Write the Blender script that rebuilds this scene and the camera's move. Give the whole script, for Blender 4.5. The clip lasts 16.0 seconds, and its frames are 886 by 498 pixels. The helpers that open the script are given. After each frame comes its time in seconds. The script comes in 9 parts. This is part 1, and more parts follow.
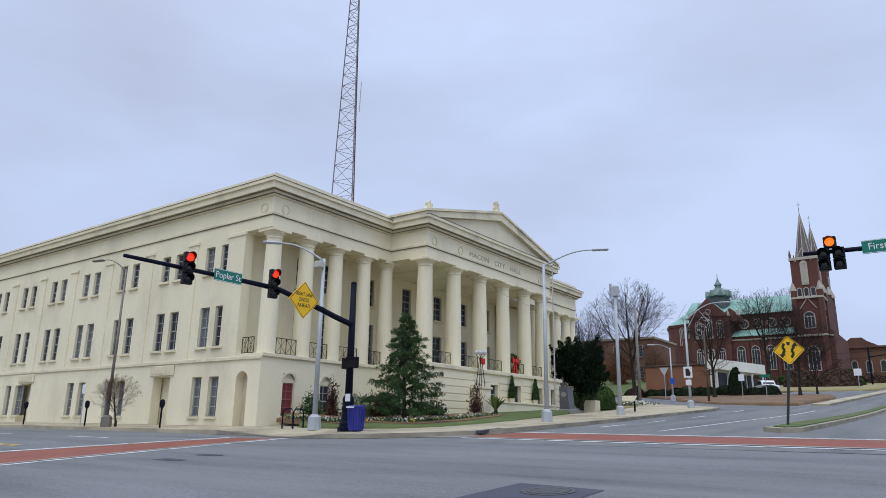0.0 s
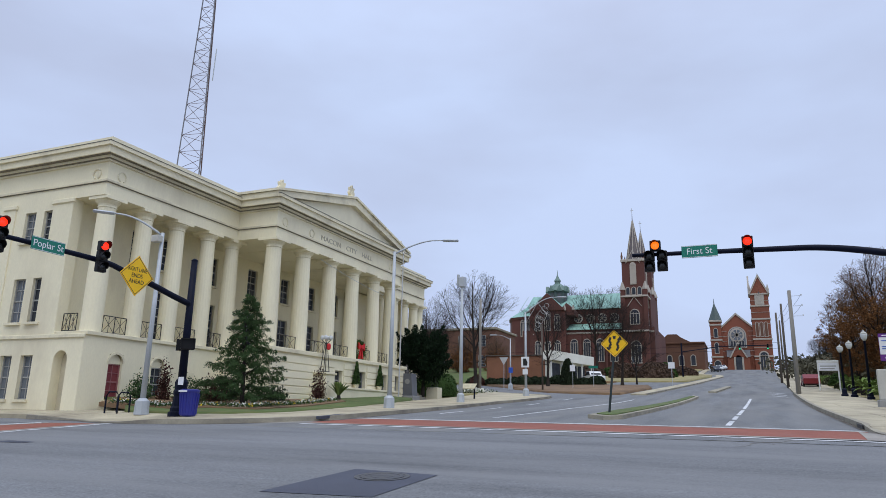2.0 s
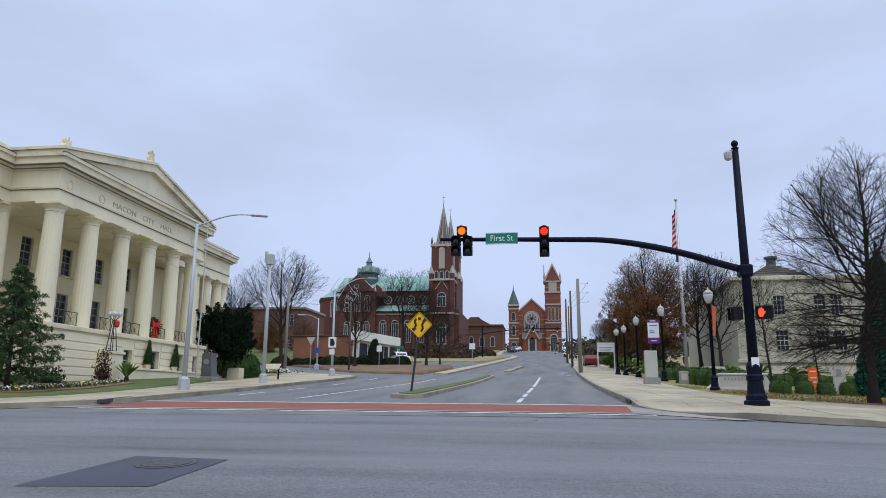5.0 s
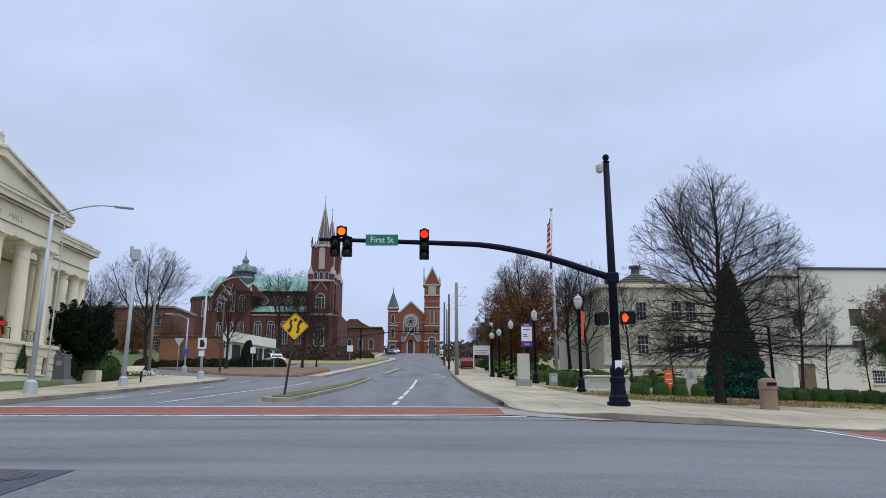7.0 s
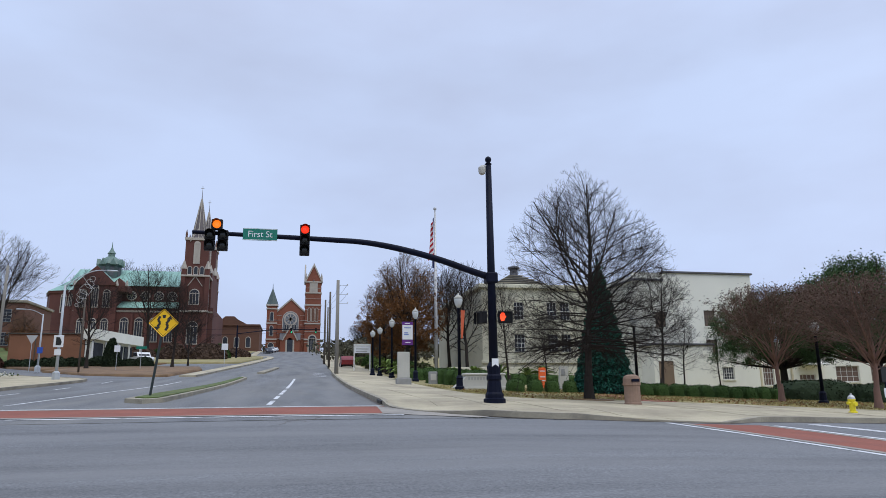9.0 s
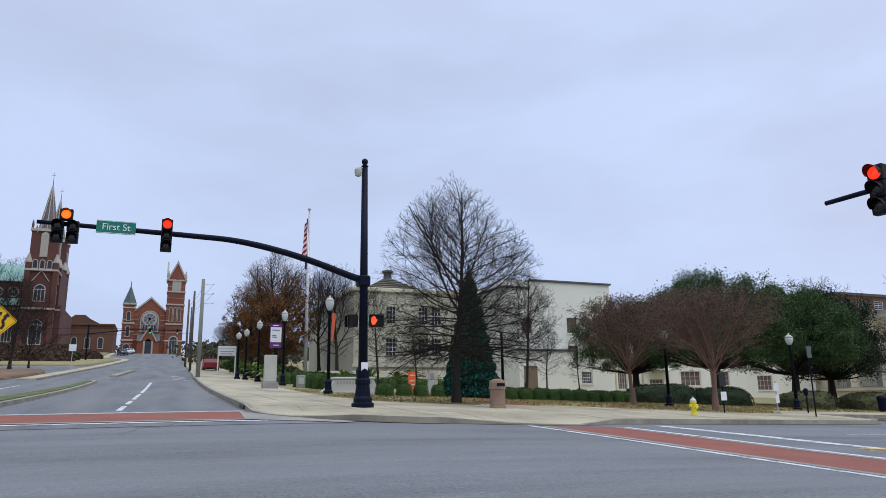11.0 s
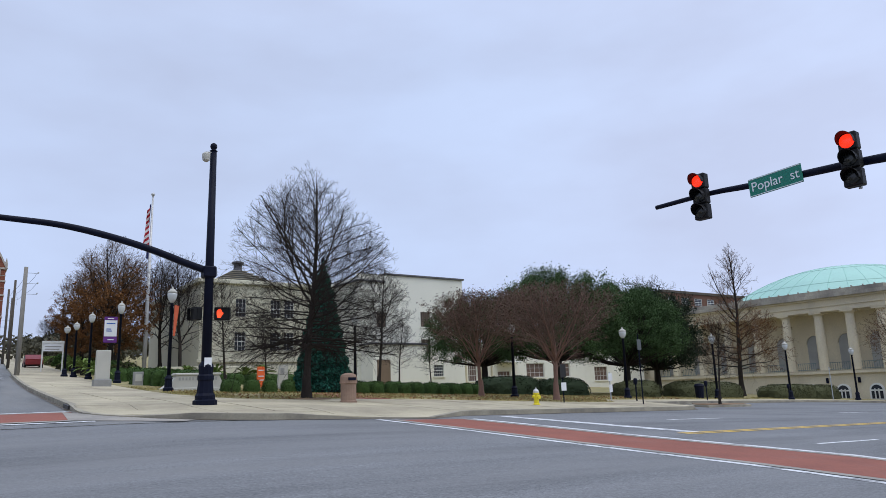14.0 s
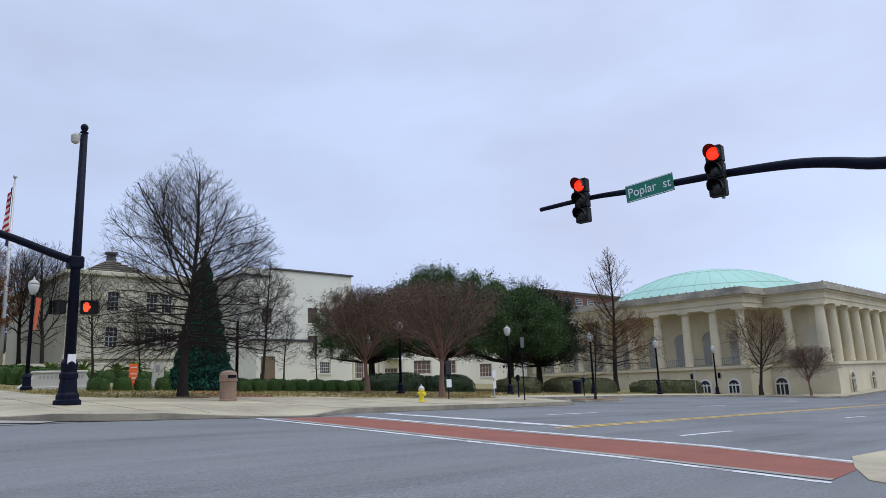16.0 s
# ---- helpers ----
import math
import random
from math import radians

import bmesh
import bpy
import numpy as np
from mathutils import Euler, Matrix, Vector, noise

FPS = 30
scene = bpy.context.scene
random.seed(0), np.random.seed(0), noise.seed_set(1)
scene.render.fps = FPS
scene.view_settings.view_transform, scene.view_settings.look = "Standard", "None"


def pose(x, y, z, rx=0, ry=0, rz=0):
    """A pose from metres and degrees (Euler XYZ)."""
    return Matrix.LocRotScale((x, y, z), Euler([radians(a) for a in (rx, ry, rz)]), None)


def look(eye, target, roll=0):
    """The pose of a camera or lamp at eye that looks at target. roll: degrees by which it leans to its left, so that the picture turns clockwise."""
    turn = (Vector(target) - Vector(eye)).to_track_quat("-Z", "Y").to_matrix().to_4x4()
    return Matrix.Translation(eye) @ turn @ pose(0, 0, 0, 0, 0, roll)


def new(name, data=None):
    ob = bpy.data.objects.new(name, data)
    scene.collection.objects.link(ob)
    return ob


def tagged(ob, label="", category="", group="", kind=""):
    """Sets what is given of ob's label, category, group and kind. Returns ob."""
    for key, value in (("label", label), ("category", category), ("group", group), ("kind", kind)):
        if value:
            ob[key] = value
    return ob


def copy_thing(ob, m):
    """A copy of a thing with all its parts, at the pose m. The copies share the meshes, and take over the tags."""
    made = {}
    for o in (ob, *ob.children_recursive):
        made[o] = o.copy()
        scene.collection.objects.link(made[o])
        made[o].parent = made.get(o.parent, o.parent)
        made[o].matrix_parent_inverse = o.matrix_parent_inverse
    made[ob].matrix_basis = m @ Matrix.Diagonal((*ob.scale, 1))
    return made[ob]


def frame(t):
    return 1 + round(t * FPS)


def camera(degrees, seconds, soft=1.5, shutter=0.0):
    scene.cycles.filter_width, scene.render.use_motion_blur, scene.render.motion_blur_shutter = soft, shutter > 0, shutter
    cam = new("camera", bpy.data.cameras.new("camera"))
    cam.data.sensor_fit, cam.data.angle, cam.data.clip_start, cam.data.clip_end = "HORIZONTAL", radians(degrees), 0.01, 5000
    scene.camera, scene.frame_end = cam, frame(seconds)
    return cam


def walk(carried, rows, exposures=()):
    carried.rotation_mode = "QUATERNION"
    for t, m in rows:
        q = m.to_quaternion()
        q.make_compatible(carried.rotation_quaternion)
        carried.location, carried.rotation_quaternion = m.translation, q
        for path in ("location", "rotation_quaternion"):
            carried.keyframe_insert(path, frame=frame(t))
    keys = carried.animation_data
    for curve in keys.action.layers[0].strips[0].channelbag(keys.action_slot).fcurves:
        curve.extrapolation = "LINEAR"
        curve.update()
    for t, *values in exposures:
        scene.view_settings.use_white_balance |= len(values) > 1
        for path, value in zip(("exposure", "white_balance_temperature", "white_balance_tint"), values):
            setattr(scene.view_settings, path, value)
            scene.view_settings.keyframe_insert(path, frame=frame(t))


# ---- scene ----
# z = 0 is the height of the eye at the start; the street lies 1.8 m below it there.
cam = camera(65.6, 16.0, soft=0.6)
PATH = [
    (0, 0.000, 0.000, 0.000, 35.916, 14.425, -0.859),
    (0.5, 0.002, 0.042, 0.000, 32.895, 14.281, -0.971),
    (1, 0.005, 0.083, 0.000, 29.714, 13.953, -1.350),
    (1.5, 0.010, 0.124, 0.001, 26.270, 13.819, -1.555),
    (2, 0.015, 0.164, 0.001, 23.318, 13.549, -1.189),
    (2.5, 0.020, 0.204, 0.002, 20.301, 13.441, -0.930),
    (3, 0.027, 0.243, 0.003, 17.518, 13.214, -0.613),
    (3.5, 0.035, 0.281, 0.004, 15.021, 12.762, -0.710),
    (4, 0.044, 0.318, 0.005, 12.633, 12.474, -0.727),
    (6.5, 0.101, 0.490, 0.012, 0.093, 12.163, 0.005),
    (7, 0.115, 0.521, 0.014, -2.341, 12.399, -0.011),
    (7.5, 0.131, 0.550, 0.016, -4.918, 12.183, 0.169),
    (8, 0.147, 0.579, 0.017, -7.292, 12.213, 0.340),
    (8.5, 0.164, 0.606, 0.019, -9.733, 12.294, 0.448),
    (9, 0.182, 0.632, 0.021, -12.083, 12.205, 0.683),
    (9.5, 0.201, 0.656, 0.023, -14.900, 12.133, 0.585),
    (10, 0.220, 0.679, 0.025, -17.794, 12.220, 0.516),
    (12.5, 0.333, 0.768, 0.036, -28.663, 11.953, 1.565),
    (13, 0.358, 0.781, 0.038, -30.656, 11.709, 1.602),
    (13.5, 0.384, 0.791, 0.040, -32.614, 11.825, 1.813),
    (14, 0.412, 0.800, 0.042, -34.577, 11.576, 1.911),
    (14.5, 0.440, 0.806, 0.045, -37.145, 11.138, 1.908),
    (15, 0.469, 0.811, 0.047, -39.596, 11.138, 2.009),
    (15.5, 0.499, 0.813, 0.049, -41.827, 11.027, 2.113),
    (16, 0.529, 0.814, 0.051, -43.748, 10.991, 2.211),
]
walk(cam, [(t, pose(x, y, z, 90 + pitch, roll, yaw)) for t, x, y, z, yaw, pitch, roll in PATH], exposures=[(0.0, 0.0), (16.0, 0.0)])

# ---------- sky and sun: even overcast, brightest overhead ----------
world = bpy.data.worlds.new("overcast_sky")
scene.world = world
world.use_nodes = True
wn, wl = world.node_tree.nodes, world.node_tree.links
wn.clear()
w_out = wn.new("ShaderNodeOutputWorld")
w_bg = wn.new("ShaderNodeBackground")
w_co = wn.new("ShaderNodeTexCoord")
w_sep = wn.new("ShaderNodeSeparateXYZ")
w_map = wn.new("ShaderNodeMapping")
w_map.inputs["Scale"].default_value = (1.0, 1.0, 2.6)
w_n1 = wn.new("ShaderNodeTexNoise")
w_n1.inputs["Scale"].default_value, w_n1.inputs["Detail"].default_value, w_n1.inputs["Roughness"].default_value = 1.7, 5.0, 0.5
w_ramp = wn.new("ShaderNodeValToRGB")
w_ramp.color_ramp.elements[0].position, w_ramp.color_ramp.elements[0].color = 0.34, (0.475, 0.54, 0.735, 1)
w_ramp.color_ramp.elements[1].position, w_ramp.color_ramp.elements[1].color = 0.66, (0.575, 0.69, 0.96, 1)
w_up = wn.new("ShaderNodeMapRange")
w_up.inputs["From Min"].default_value, w_up.inputs["From Max"].default_value = 0.45, 1.0
w_up.inputs["To Min"].default_value, w_up.inputs["To Max"].default_value = 1.0, 1.7
wl.new(w_co.outputs["Generated"], w_map.inputs["Vector"])
wl.new(w_map.outputs["Vector"], w_n1.inputs["Vector"])
wl.new(w_n1.outputs["Fac"], w_ramp.inputs["Fac"])
wl.new(w_co.outputs["Generated"], w_sep.inputs["Vector"])
wl.new(w_sep.outputs["Z"], w_up.inputs["Value"])
wl.new(w_ramp.outputs["Color"], w_bg.inputs["Color"])
w_side = wn.new("ShaderNodeMapRange")
w_side.interpolation_type = "SMOOTHSTEP"
w_side.inputs["From Min"].default_value, w_side.inputs["From Max"].default_value = 0.45, 1.0
w_side.inputs["To Min"].default_value, w_side.inputs["To Max"].default_value = 1.0, 1.26
w_mul = wn.new("ShaderNodeMath")
w_mul.operation = "MULTIPLY"
wl.new(w_sep.outputs["X"], w_side.inputs["Value"])
wl.new(w_up.outputs["Result"], w_mul.inputs[0])
wl.new(w_side.outputs["Result"], w_mul.inputs[1])
wl.new(w_mul.outputs[0], w_bg.inputs["Strength"])
wl.new(w_bg.outputs["Background"], w_out.inputs["Surface"])

sun = bpy.data.lights.new("overcast_sun", "SUN")
sun.energy, sun.angle, sun.color = 1.55, radians(60), (0.98, 0.96, 0.86)
new("overcast_sun", sun).matrix_world = look((12, -25, 60), (0, 0, 0))

# ---------- materials ----------
def mat(name, color, rough=0.7, metal=0.0, var=0.15, scale=1.0, bump=0.0, fine=20.0, dirt=None, dirt_at=(0.45, 0.75), island=0.0, obj=0.0, emit=0.0, spec=0.5, stretch=(1, 1, 1), grit=0.0):
    """Colour with two scales of variation, optional dirt patches, bump, and a shift per piece or object."""
    m = bpy.data.materials.new(name)
    m.use_nodes = True
    n, l = m.node_tree.nodes, m.node_tree.links
    b = n["Principled BSDF"]
    b.inputs["Roughness"].default_value, b.inputs["Metallic"].default_value = rough, metal
    b.inputs["Specular IOR Level"].default_value = spec
    if emit:
        b.inputs["Emission Color"].default_value, b.inputs["Emission Strength"].default_value = (*color, 1), emit
    geo = n.new("ShaderNodeNewGeometry")
    mp = n.new("ShaderNodeMapping")
    mp.inputs["Scale"].default_value = stretch
    l.new(geo.outputs["Position"], mp.inputs["Vector"])
    big, small = n.new("ShaderNodeTexNoise"), n.new("ShaderNodeTexNoise")
    for node, sc, det in ((big, scale, 4), (small, fine, 3)):
        node.inputs["Scale"].default_value, node.inputs["Detail"].default_value = sc, det
        l.new(mp.outputs["Vector"], node.inputs["Vector"])
    add = n.new("ShaderNodeMath")
    add.operation = "ADD"
    l.new(big.outputs["Fac"], add.inputs[0])
    half = n.new("ShaderNodeMath")
    half.operation, half.inputs[1].default_value = "MULTIPLY", 0.6
    l.new(small.outputs["Fac"], half.inputs[0])
    l.new(half.outputs[0], add.inputs[1])
    val = n.new("ShaderNodeMapRange")
    val.inputs["From Min"].default_value, val.inputs["From Max"].default_value = 0.45, 1.15
    val.inputs["To Min"].default_value, val.inputs["To Max"].default_value = 1 - var, 1 + var
    l.new(add.outputs[0], val.inputs["Value"])
    value = val.outputs["Result"]
    for amount, node, key in ((island, geo, "Random Per Island"), (obj, n.new("ShaderNodeObjectInfo") if obj else None, "Random")):
        if amount:
            r = n.new("ShaderNodeMapRange")
            r.inputs["To Min"].default_value, r.inputs["To Max"].default_value = 1 - amount, 1 + amount
            l.new(node.outputs[key], r.inputs["Value"])
            mul = n.new("ShaderNodeMath")
            mul.operation = "MULTIPLY"
            l.new(value, mul.inputs[0])
            l.new(r.outputs["Result"], mul.inputs[1])
            value = mul.outputs[0]
    if grit:
        gn = n.new("ShaderNodeTexNoise")
        gn.inputs["Scale"].default_value, gn.inputs["Detail"].default_value, gn.inputs["Roughness"].default_value = 24, 6, 0.8
        l.new(geo.outputs["Position"], gn.inputs["Vector"])
        gr = n.new("ShaderNodeMapRange")
        gr.inputs["From Min"].default_value, gr.inputs["From Max"].default_value = 0.3, 0.7
        gr.inputs["To Min"].default_value, gr.inputs["To Max"].default_value = 1 - grit, 1 + grit
        l.new(gn.outputs["Fac"], gr.inputs["Value"])
        mul = n.new("ShaderNodeMath")
        mul.operation = "MULTIPLY"
        l.new(value, mul.inputs[0])
        l.new(gr.outputs["Result"], mul.inputs[1])
        value = mul.outputs[0]
    hsv = n.new("ShaderNodeHueSaturation")
    hsv.inputs["Color"].default_value = (*color, 1)
    l.new(value, hsv.inputs["Value"])
    out = hsv.outputs["Color"]
    if dirt:
        dn = n.new("ShaderNodeTexNoise")
        dn.inputs["Scale"].default_value, dn.inputs["Detail"].default_value, dn.inputs["Roughness"].default_value = scale * 0.7, 8, 0.65
        l.new(mp.outputs["Vector"], dn.inputs["Vector"])
        dr = n.new("ShaderNodeMapRange")
        dr.inputs["From Min"].default_value, dr.inputs["From Max"].default_value = dirt_at
        l.new(dn.outputs["Fac"], dr.inputs["Value"])
        mix = n.new("ShaderNodeMix")
        mix.data_type = "RGBA"
        l.new(dr.outputs["Result"], mix.inputs["Factor"])
        l.new(out, mix.inputs[6])
        mix.inputs[7].default_value = (*dirt, 1)
        out = mix.outputs[2]
    l.new(out, b.inputs["Base Color"])
    if bump:
        bp = n.new("ShaderNodeBump")
        bp.inputs["Strength"].default_value, bp.inputs["Distance"].default_value = bump, 0.02
        l.new(small.outputs["Fac"], bp.inputs["Height"])
        l.new(bp.outputs["Normal"], b.inputs["Normal"])
    return m


M_asphalt = mat("asphalt", (0.158, 0.163, 0.17), 0.9, var=0.42, scale=0.55, fine=26, bump=1.0, dirt=(0.2, 0.203, 0.207), dirt_at=(0.42, 0.7), stretch=(0.22, 1.5, 1), spec=0.25, grit=0.5)
M_avenue = mat("worn_avenue_asphalt", (0.158, 0.163, 0.168), 0.9, var=0.4, scale=0.55, fine=26, bump=0.9, dirt=(0.205, 0.203, 0.195), dirt_at=(0.42, 0.7), stretch=(1.4, 0.2, 1), spec=0.25, grit=0.45)
M_patch = mat("fresh_asphalt", (0.055, 0.06, 0.082), 0.85, var=0.2, scale=1.0, fine=45, bump=0.3)
M_brick_walk = mat("stamped_red_paving", (0.24, 0.075, 0.047), 0.85, var=0.22, scale=0.9, fine=12, bump=0.3, dirt=(0.2, 0.1, 0.08), dirt_at=(0.55, 0.9))
M_line = mat("worn_white_paint", (0.62, 0.63, 0.64), 0.7, var=0.15, scale=3.5, fine=24, dirt=(0.22, 0.223, 0.227), dirt_at=(0.5, 0.62))
M_yellow_line = mat("worn_yellow_paint", (0.62, 0.4, 0.07), 0.7, var=0.15, scale=2, fine=18, dirt=(0.25, 0.22, 0.16), dirt_at=(0.55, 0.8))
M_concrete = mat("pavement_concrete", (0.425, 0.375, 0.26), 0.9, var=0.24, scale=0.5, fine=22, bump=0.3, dirt=(0.235, 0.2, 0.145), dirt_at=(0.45, 0.72), obj=0.06, grit=0.16)
M_kerb = mat("kerb_concrete", (0.32, 0.29, 0.22), 0.9, var=0.25, scale=0.8, fine=20, bump=0.3, dirt=(0.15, 0.135, 0.115), dirt_at=(0.45, 0.7))
M_grass = mat("winter_grass", (0.29, 0.24, 0.11), 0.95, var=0.42, scale=0.5, fine=25, bump=0.6, dirt=(0.19, 0.18, 0.07), dirt_at=(0.42, 0.68))
M_lawn = mat("green_lawn", (0.085, 0.12, 0.032), 0.95, var=0.3, scale=0.7, fine=25, bump=0.6, dirt=(0.17, 0.15, 0.06), dirt_at=(0.5, 0.75))
M_mulch = mat("pine_straw", (0.2, 0.125, 0.066), 0.95, var=0.35, scale=0.8, fine=18, bump=0.7, dirt=(0.11, 0.07, 0.045), dirt_at=(0.45, 0.7))
M_cream = mat("cream_painted_stucco", (0.81, 0.745, 0.54), 0.75, var=0.08, scale=0.4, fine=14, bump=0.12, dirt=(0.6, 0.53, 0.38), dirt_at=(0.5, 0.82), stretch=(1, 1, 0.45))
M_cream_trim = mat("cream_painted_trim", (0.74, 0.675, 0.485), 0.7, var=0.12, scale=0.8, fine=12, bump=0.1, dirt=(0.42, 0.37, 0.27), dirt_at=(0.5, 0.8))
M_stone = mat("weathered_limestone", (0.63, 0.56, 0.4), 0.85, var=0.16, scale=0.3, fine=10, bump=0.2, dirt=(0.4, 0.35, 0.27), dirt_at=(0.5, 0.85), stretch=(1, 1, 0.5))
M_whitewash = mat("white_painted_brick", (0.78, 0.77, 0.67), 0.8, var=0.06, scale=0.3, fine=16, bump=0.2, dirt=(0.62, 0.6, 0.5), dirt_at=(0.52, 0.85), stretch=(1, 1, 0.5))
M_palestone = mat("pale_stone_facing", (0.57, 0.545, 0.42), 0.8, var=0.1, scale=0.3, fine=12, bump=0.2, dirt=(0.42, 0.4, 0.34), dirt_at=(0.5, 0.8), stretch=(1, 1, 0.5))
M_redbrick = mat("dark_red_brick", (0.108, 0.039, 0.03), 0.85, var=0.2, scale=0.15, fine=6, bump=0.2, dirt=(0.075, 0.032, 0.026), dirt_at=(0.45, 0.75))
M_orangebrick = mat("orange_red_brick", (0.215, 0.07, 0.04), 0.85, var=0.16, scale=0.15, fine=6, bump=0.2)
M_brownbrick = mat("brown_brick", (0.135, 0.065, 0.042), 0.85, var=0.18, scale=0.3, fine=8, bump=0.2)
M_whitetrim = mat("white_stone_trim", (0.41, 0.37, 0.32), 0.7, var=0.12, scale=0.6, fine=8)
M_copper = mat("green_copper_roof", (0.24, 0.42, 0.36), 0.6, var=0.16, scale=0.2, fine=3, dirt=(0.15, 0.27, 0.24), dirt_at=(0.5, 0.75), stretch=(1, 1, 0.4))
M_dome = mat("pale_copper_dome", (0.33, 0.56, 0.48), 0.6, var=0.1, scale=0.15, fine=3, dirt=(0.28, 0.48, 0.42), dirt_at=(0.5, 0.8))
M_slate = mat("slate_roof", (0.09, 0.09, 0.1), 0.6, var=0.2, scale=0.5, fine=5)
M_darkgreenroof = mat("weathered_green_lead", (0.06, 0.09, 0.085), 0.55, var=0.25, scale=0.6, fine=4)
M_turret = mat("dull_green_copper", (0.13, 0.2, 0.175), 0.55, var=0.25, scale=0.6, fine=4)
M_glass = mat("dark_window_glass", (0.035, 0.04, 0.05), 0.22, var=0.35, scale=0.7, fine=3, spec=0.3)
M_blind = mat("pale_window_blind", (0.13, 0.145, 0.165), 0.25, var=0.15, scale=1.2, fine=4)
M_redblind = mat("red_window_boarding", (0.2, 0.035, 0.04), 0.6, var=0.15)
M_frame = mat("grey_window_frame", (0.32, 0.32, 0.3), 0.5, var=0.1)
M_whiteframe = mat("white_window_frame", (0.7, 0.7, 0.66), 0.5, var=0.1)
M_black = mat("black_painted_steel", (0.0055, 0.0075, 0.019), 0.5, var=0.25, scale=3, fine=25, spec=0.1)
M_signal = mat("black_signal_housing", (0.006, 0.006, 0.007), 0.55, var=0.2, spec=0.25)
M_galv = mat("galvanised_steel", (0.43, 0.46, 0.49), 0.6, 0.15, var=0.12, scale=2, fine=18)
M_greywood = mat("weathered_pole_wood", (0.23, 0.215, 0.19), 0.9, var=0.25, scale=1.0, fine=12, stretch=(3, 3, 0.3))
M_darkpole = mat("dark_pole_wood", (0.09, 0.075, 0.06), 0.9, var=0.25, scale=1.0, fine=12, stretch=(3, 3, 0.3))
M_iron = mat("black_wrought_iron", (0.02, 0.018, 0.018), 0.5, var=0.2)
M_red_lens = mat("lit_red_lens", (1.0, 0.03, 0.01), 0.3, var=0.0, emit=1.3)
M_orange_lens = mat("lit_orange_lens", (1.0, 0.16, 0.01), 0.3, var=0.0, emit=1.3)
M_palm_light = mat("lit_red_orange_palm", (1.0, 0.07, 0.015), 0.3, var=0.0, emit=1.2)
M_green_lens = mat("lit_green_lens", (0.02, 0.8, 0.4), 0.3, var=0.0, emit=1.0)
M_dark_lens = mat("dark_lens", (0.012, 0.014, 0.014), 0.2, var=0.1)
M_signgreen = mat("green_sign_sheeting", (0.0, 0.17, 0.115), 0.4, var=0.06)
M_signyellow = mat("yellow_sign_sheeting", (0.85, 0.5, 0.0), 0.45, var=0.07, scale=2)
M_signwhite = mat("white_sign_sheeting", (0.75, 0.76, 0.78), 0.5, var=0.06)
M_signblack = mat("black_sign_print", (0.012, 0.012, 0.012), 0.5, var=0.1)
M_blue = mat("blue_plastic", (0.02, 0.025, 0.22), 0.4, var=0.12)
M_signblue = mat("blue_sign_sheeting", (0.02, 0.08, 0.42), 0.45, var=0.06)
M_purple = mat("purple_banner_cloth", (0.12, 0.02, 0.2), 0.7, var=0.1)
M_orange = mat("orange_banner_cloth", (0.62, 0.12, 0.05), 0.7, var=0.12)
M_lamp_glass = mat("frosted_lamp_glass", (0.55, 0.57, 0.57), 0.25, var=0.06)
M_hydrant = mat("yellow_hydrant_paint", (0.75, 0.62, 0.02), 0.45, var=0.12)
M_silver = mat("silver_paint", (0.5, 0.5, 0.5), 0.4, 0.3, var=0.1)
M_granite = mat("grey_granite", (0.27, 0.27, 0.26), 0.6, var=0.14, scale=3, fine=40)
M_paleconc = mat("pale_cast_stone", (0.47, 0.46, 0.41), 0.8, var=0.12, scale=1, fine=20)
M_trash = mat("brown_exposed_aggregate", (0.27, 0.18, 0.13), 0.9, var=0.25, scale=3, fine=50, bump=0.5)
M_brickpath = mat("red_brick_path", (0.28, 0.105, 0.07), 0.9, var=0.2, scale=1, fine=8)
M_bark = mat("grey_brown_bark", (0.036, 0.03, 0.026), 0.95, var=0.3, scale=2, fine=15, bump=0.5, stretch=(1, 1, 0.3), spec=0.12)
M_twig = mat("dark_twigs", (0.028, 0.022, 0.019), 0.95, var=0.25, scale=2, spec=0.12)
M_crapebark = mat("smooth_reddish_bark", (0.2, 0.108, 0.078), 0.7, var=0.25, scale=2, fine=8, stretch=(1, 1, 0.3))
M_crapetwig = mat("reddish_grey_twigs", (0.15, 0.1, 0.08), 0.95, var=0.25, scale=2, spec=0.1)
M_brownleaf = mat("dry_brown_leaves", (0.165, 0.076, 0.029), 0.9, var=0.2, scale=1, island=0.5, spec=0.12)
M_seed = mat("dry_seed_heads", (0.1, 0.067, 0.05), 0.95, var=0.2, scale=1, island=0.45, spec=0.12)
M_cedar = mat("cedar_needles", (0.05, 0.088, 0.034), 0.85, var=0.2, scale=1, island=0.45, spec=0.12)
M_juniper = mat("dark_juniper_leaves", (0.009, 0.02, 0.009), 0.85, var=0.2, scale=1, island=0.5, spec=0.12)
M_oakleaf = mat("live_oak_leaves", (0.055, 0.095, 0.036), 0.8, var=0.2, scale=1, island=0.5, spec=0.12)
M_boxleaf = mat("boxwood_leaves", (0.043, 0.08, 0.022), 0.75, var=0.2, scale=1, island=0.5, spec=0.12)
M_dkboxleaf = mat("dark_holly_leaves", (0.022, 0.034, 0.017), 0.75, var=0.2, scale=1, island=0.5, spec=0.12)
M_xmas = mat("green_tinsel_foliage", (0.015, 0.078, 0.055), 0.6, var=0.2, scale=1, island=0.55, spec=0.12)
M_palmleaf = mat("palm_fronds", (0.13, 0.185, 0.055), 0.8, var=0.2, scale=1, island=0.4, spec=0.12)
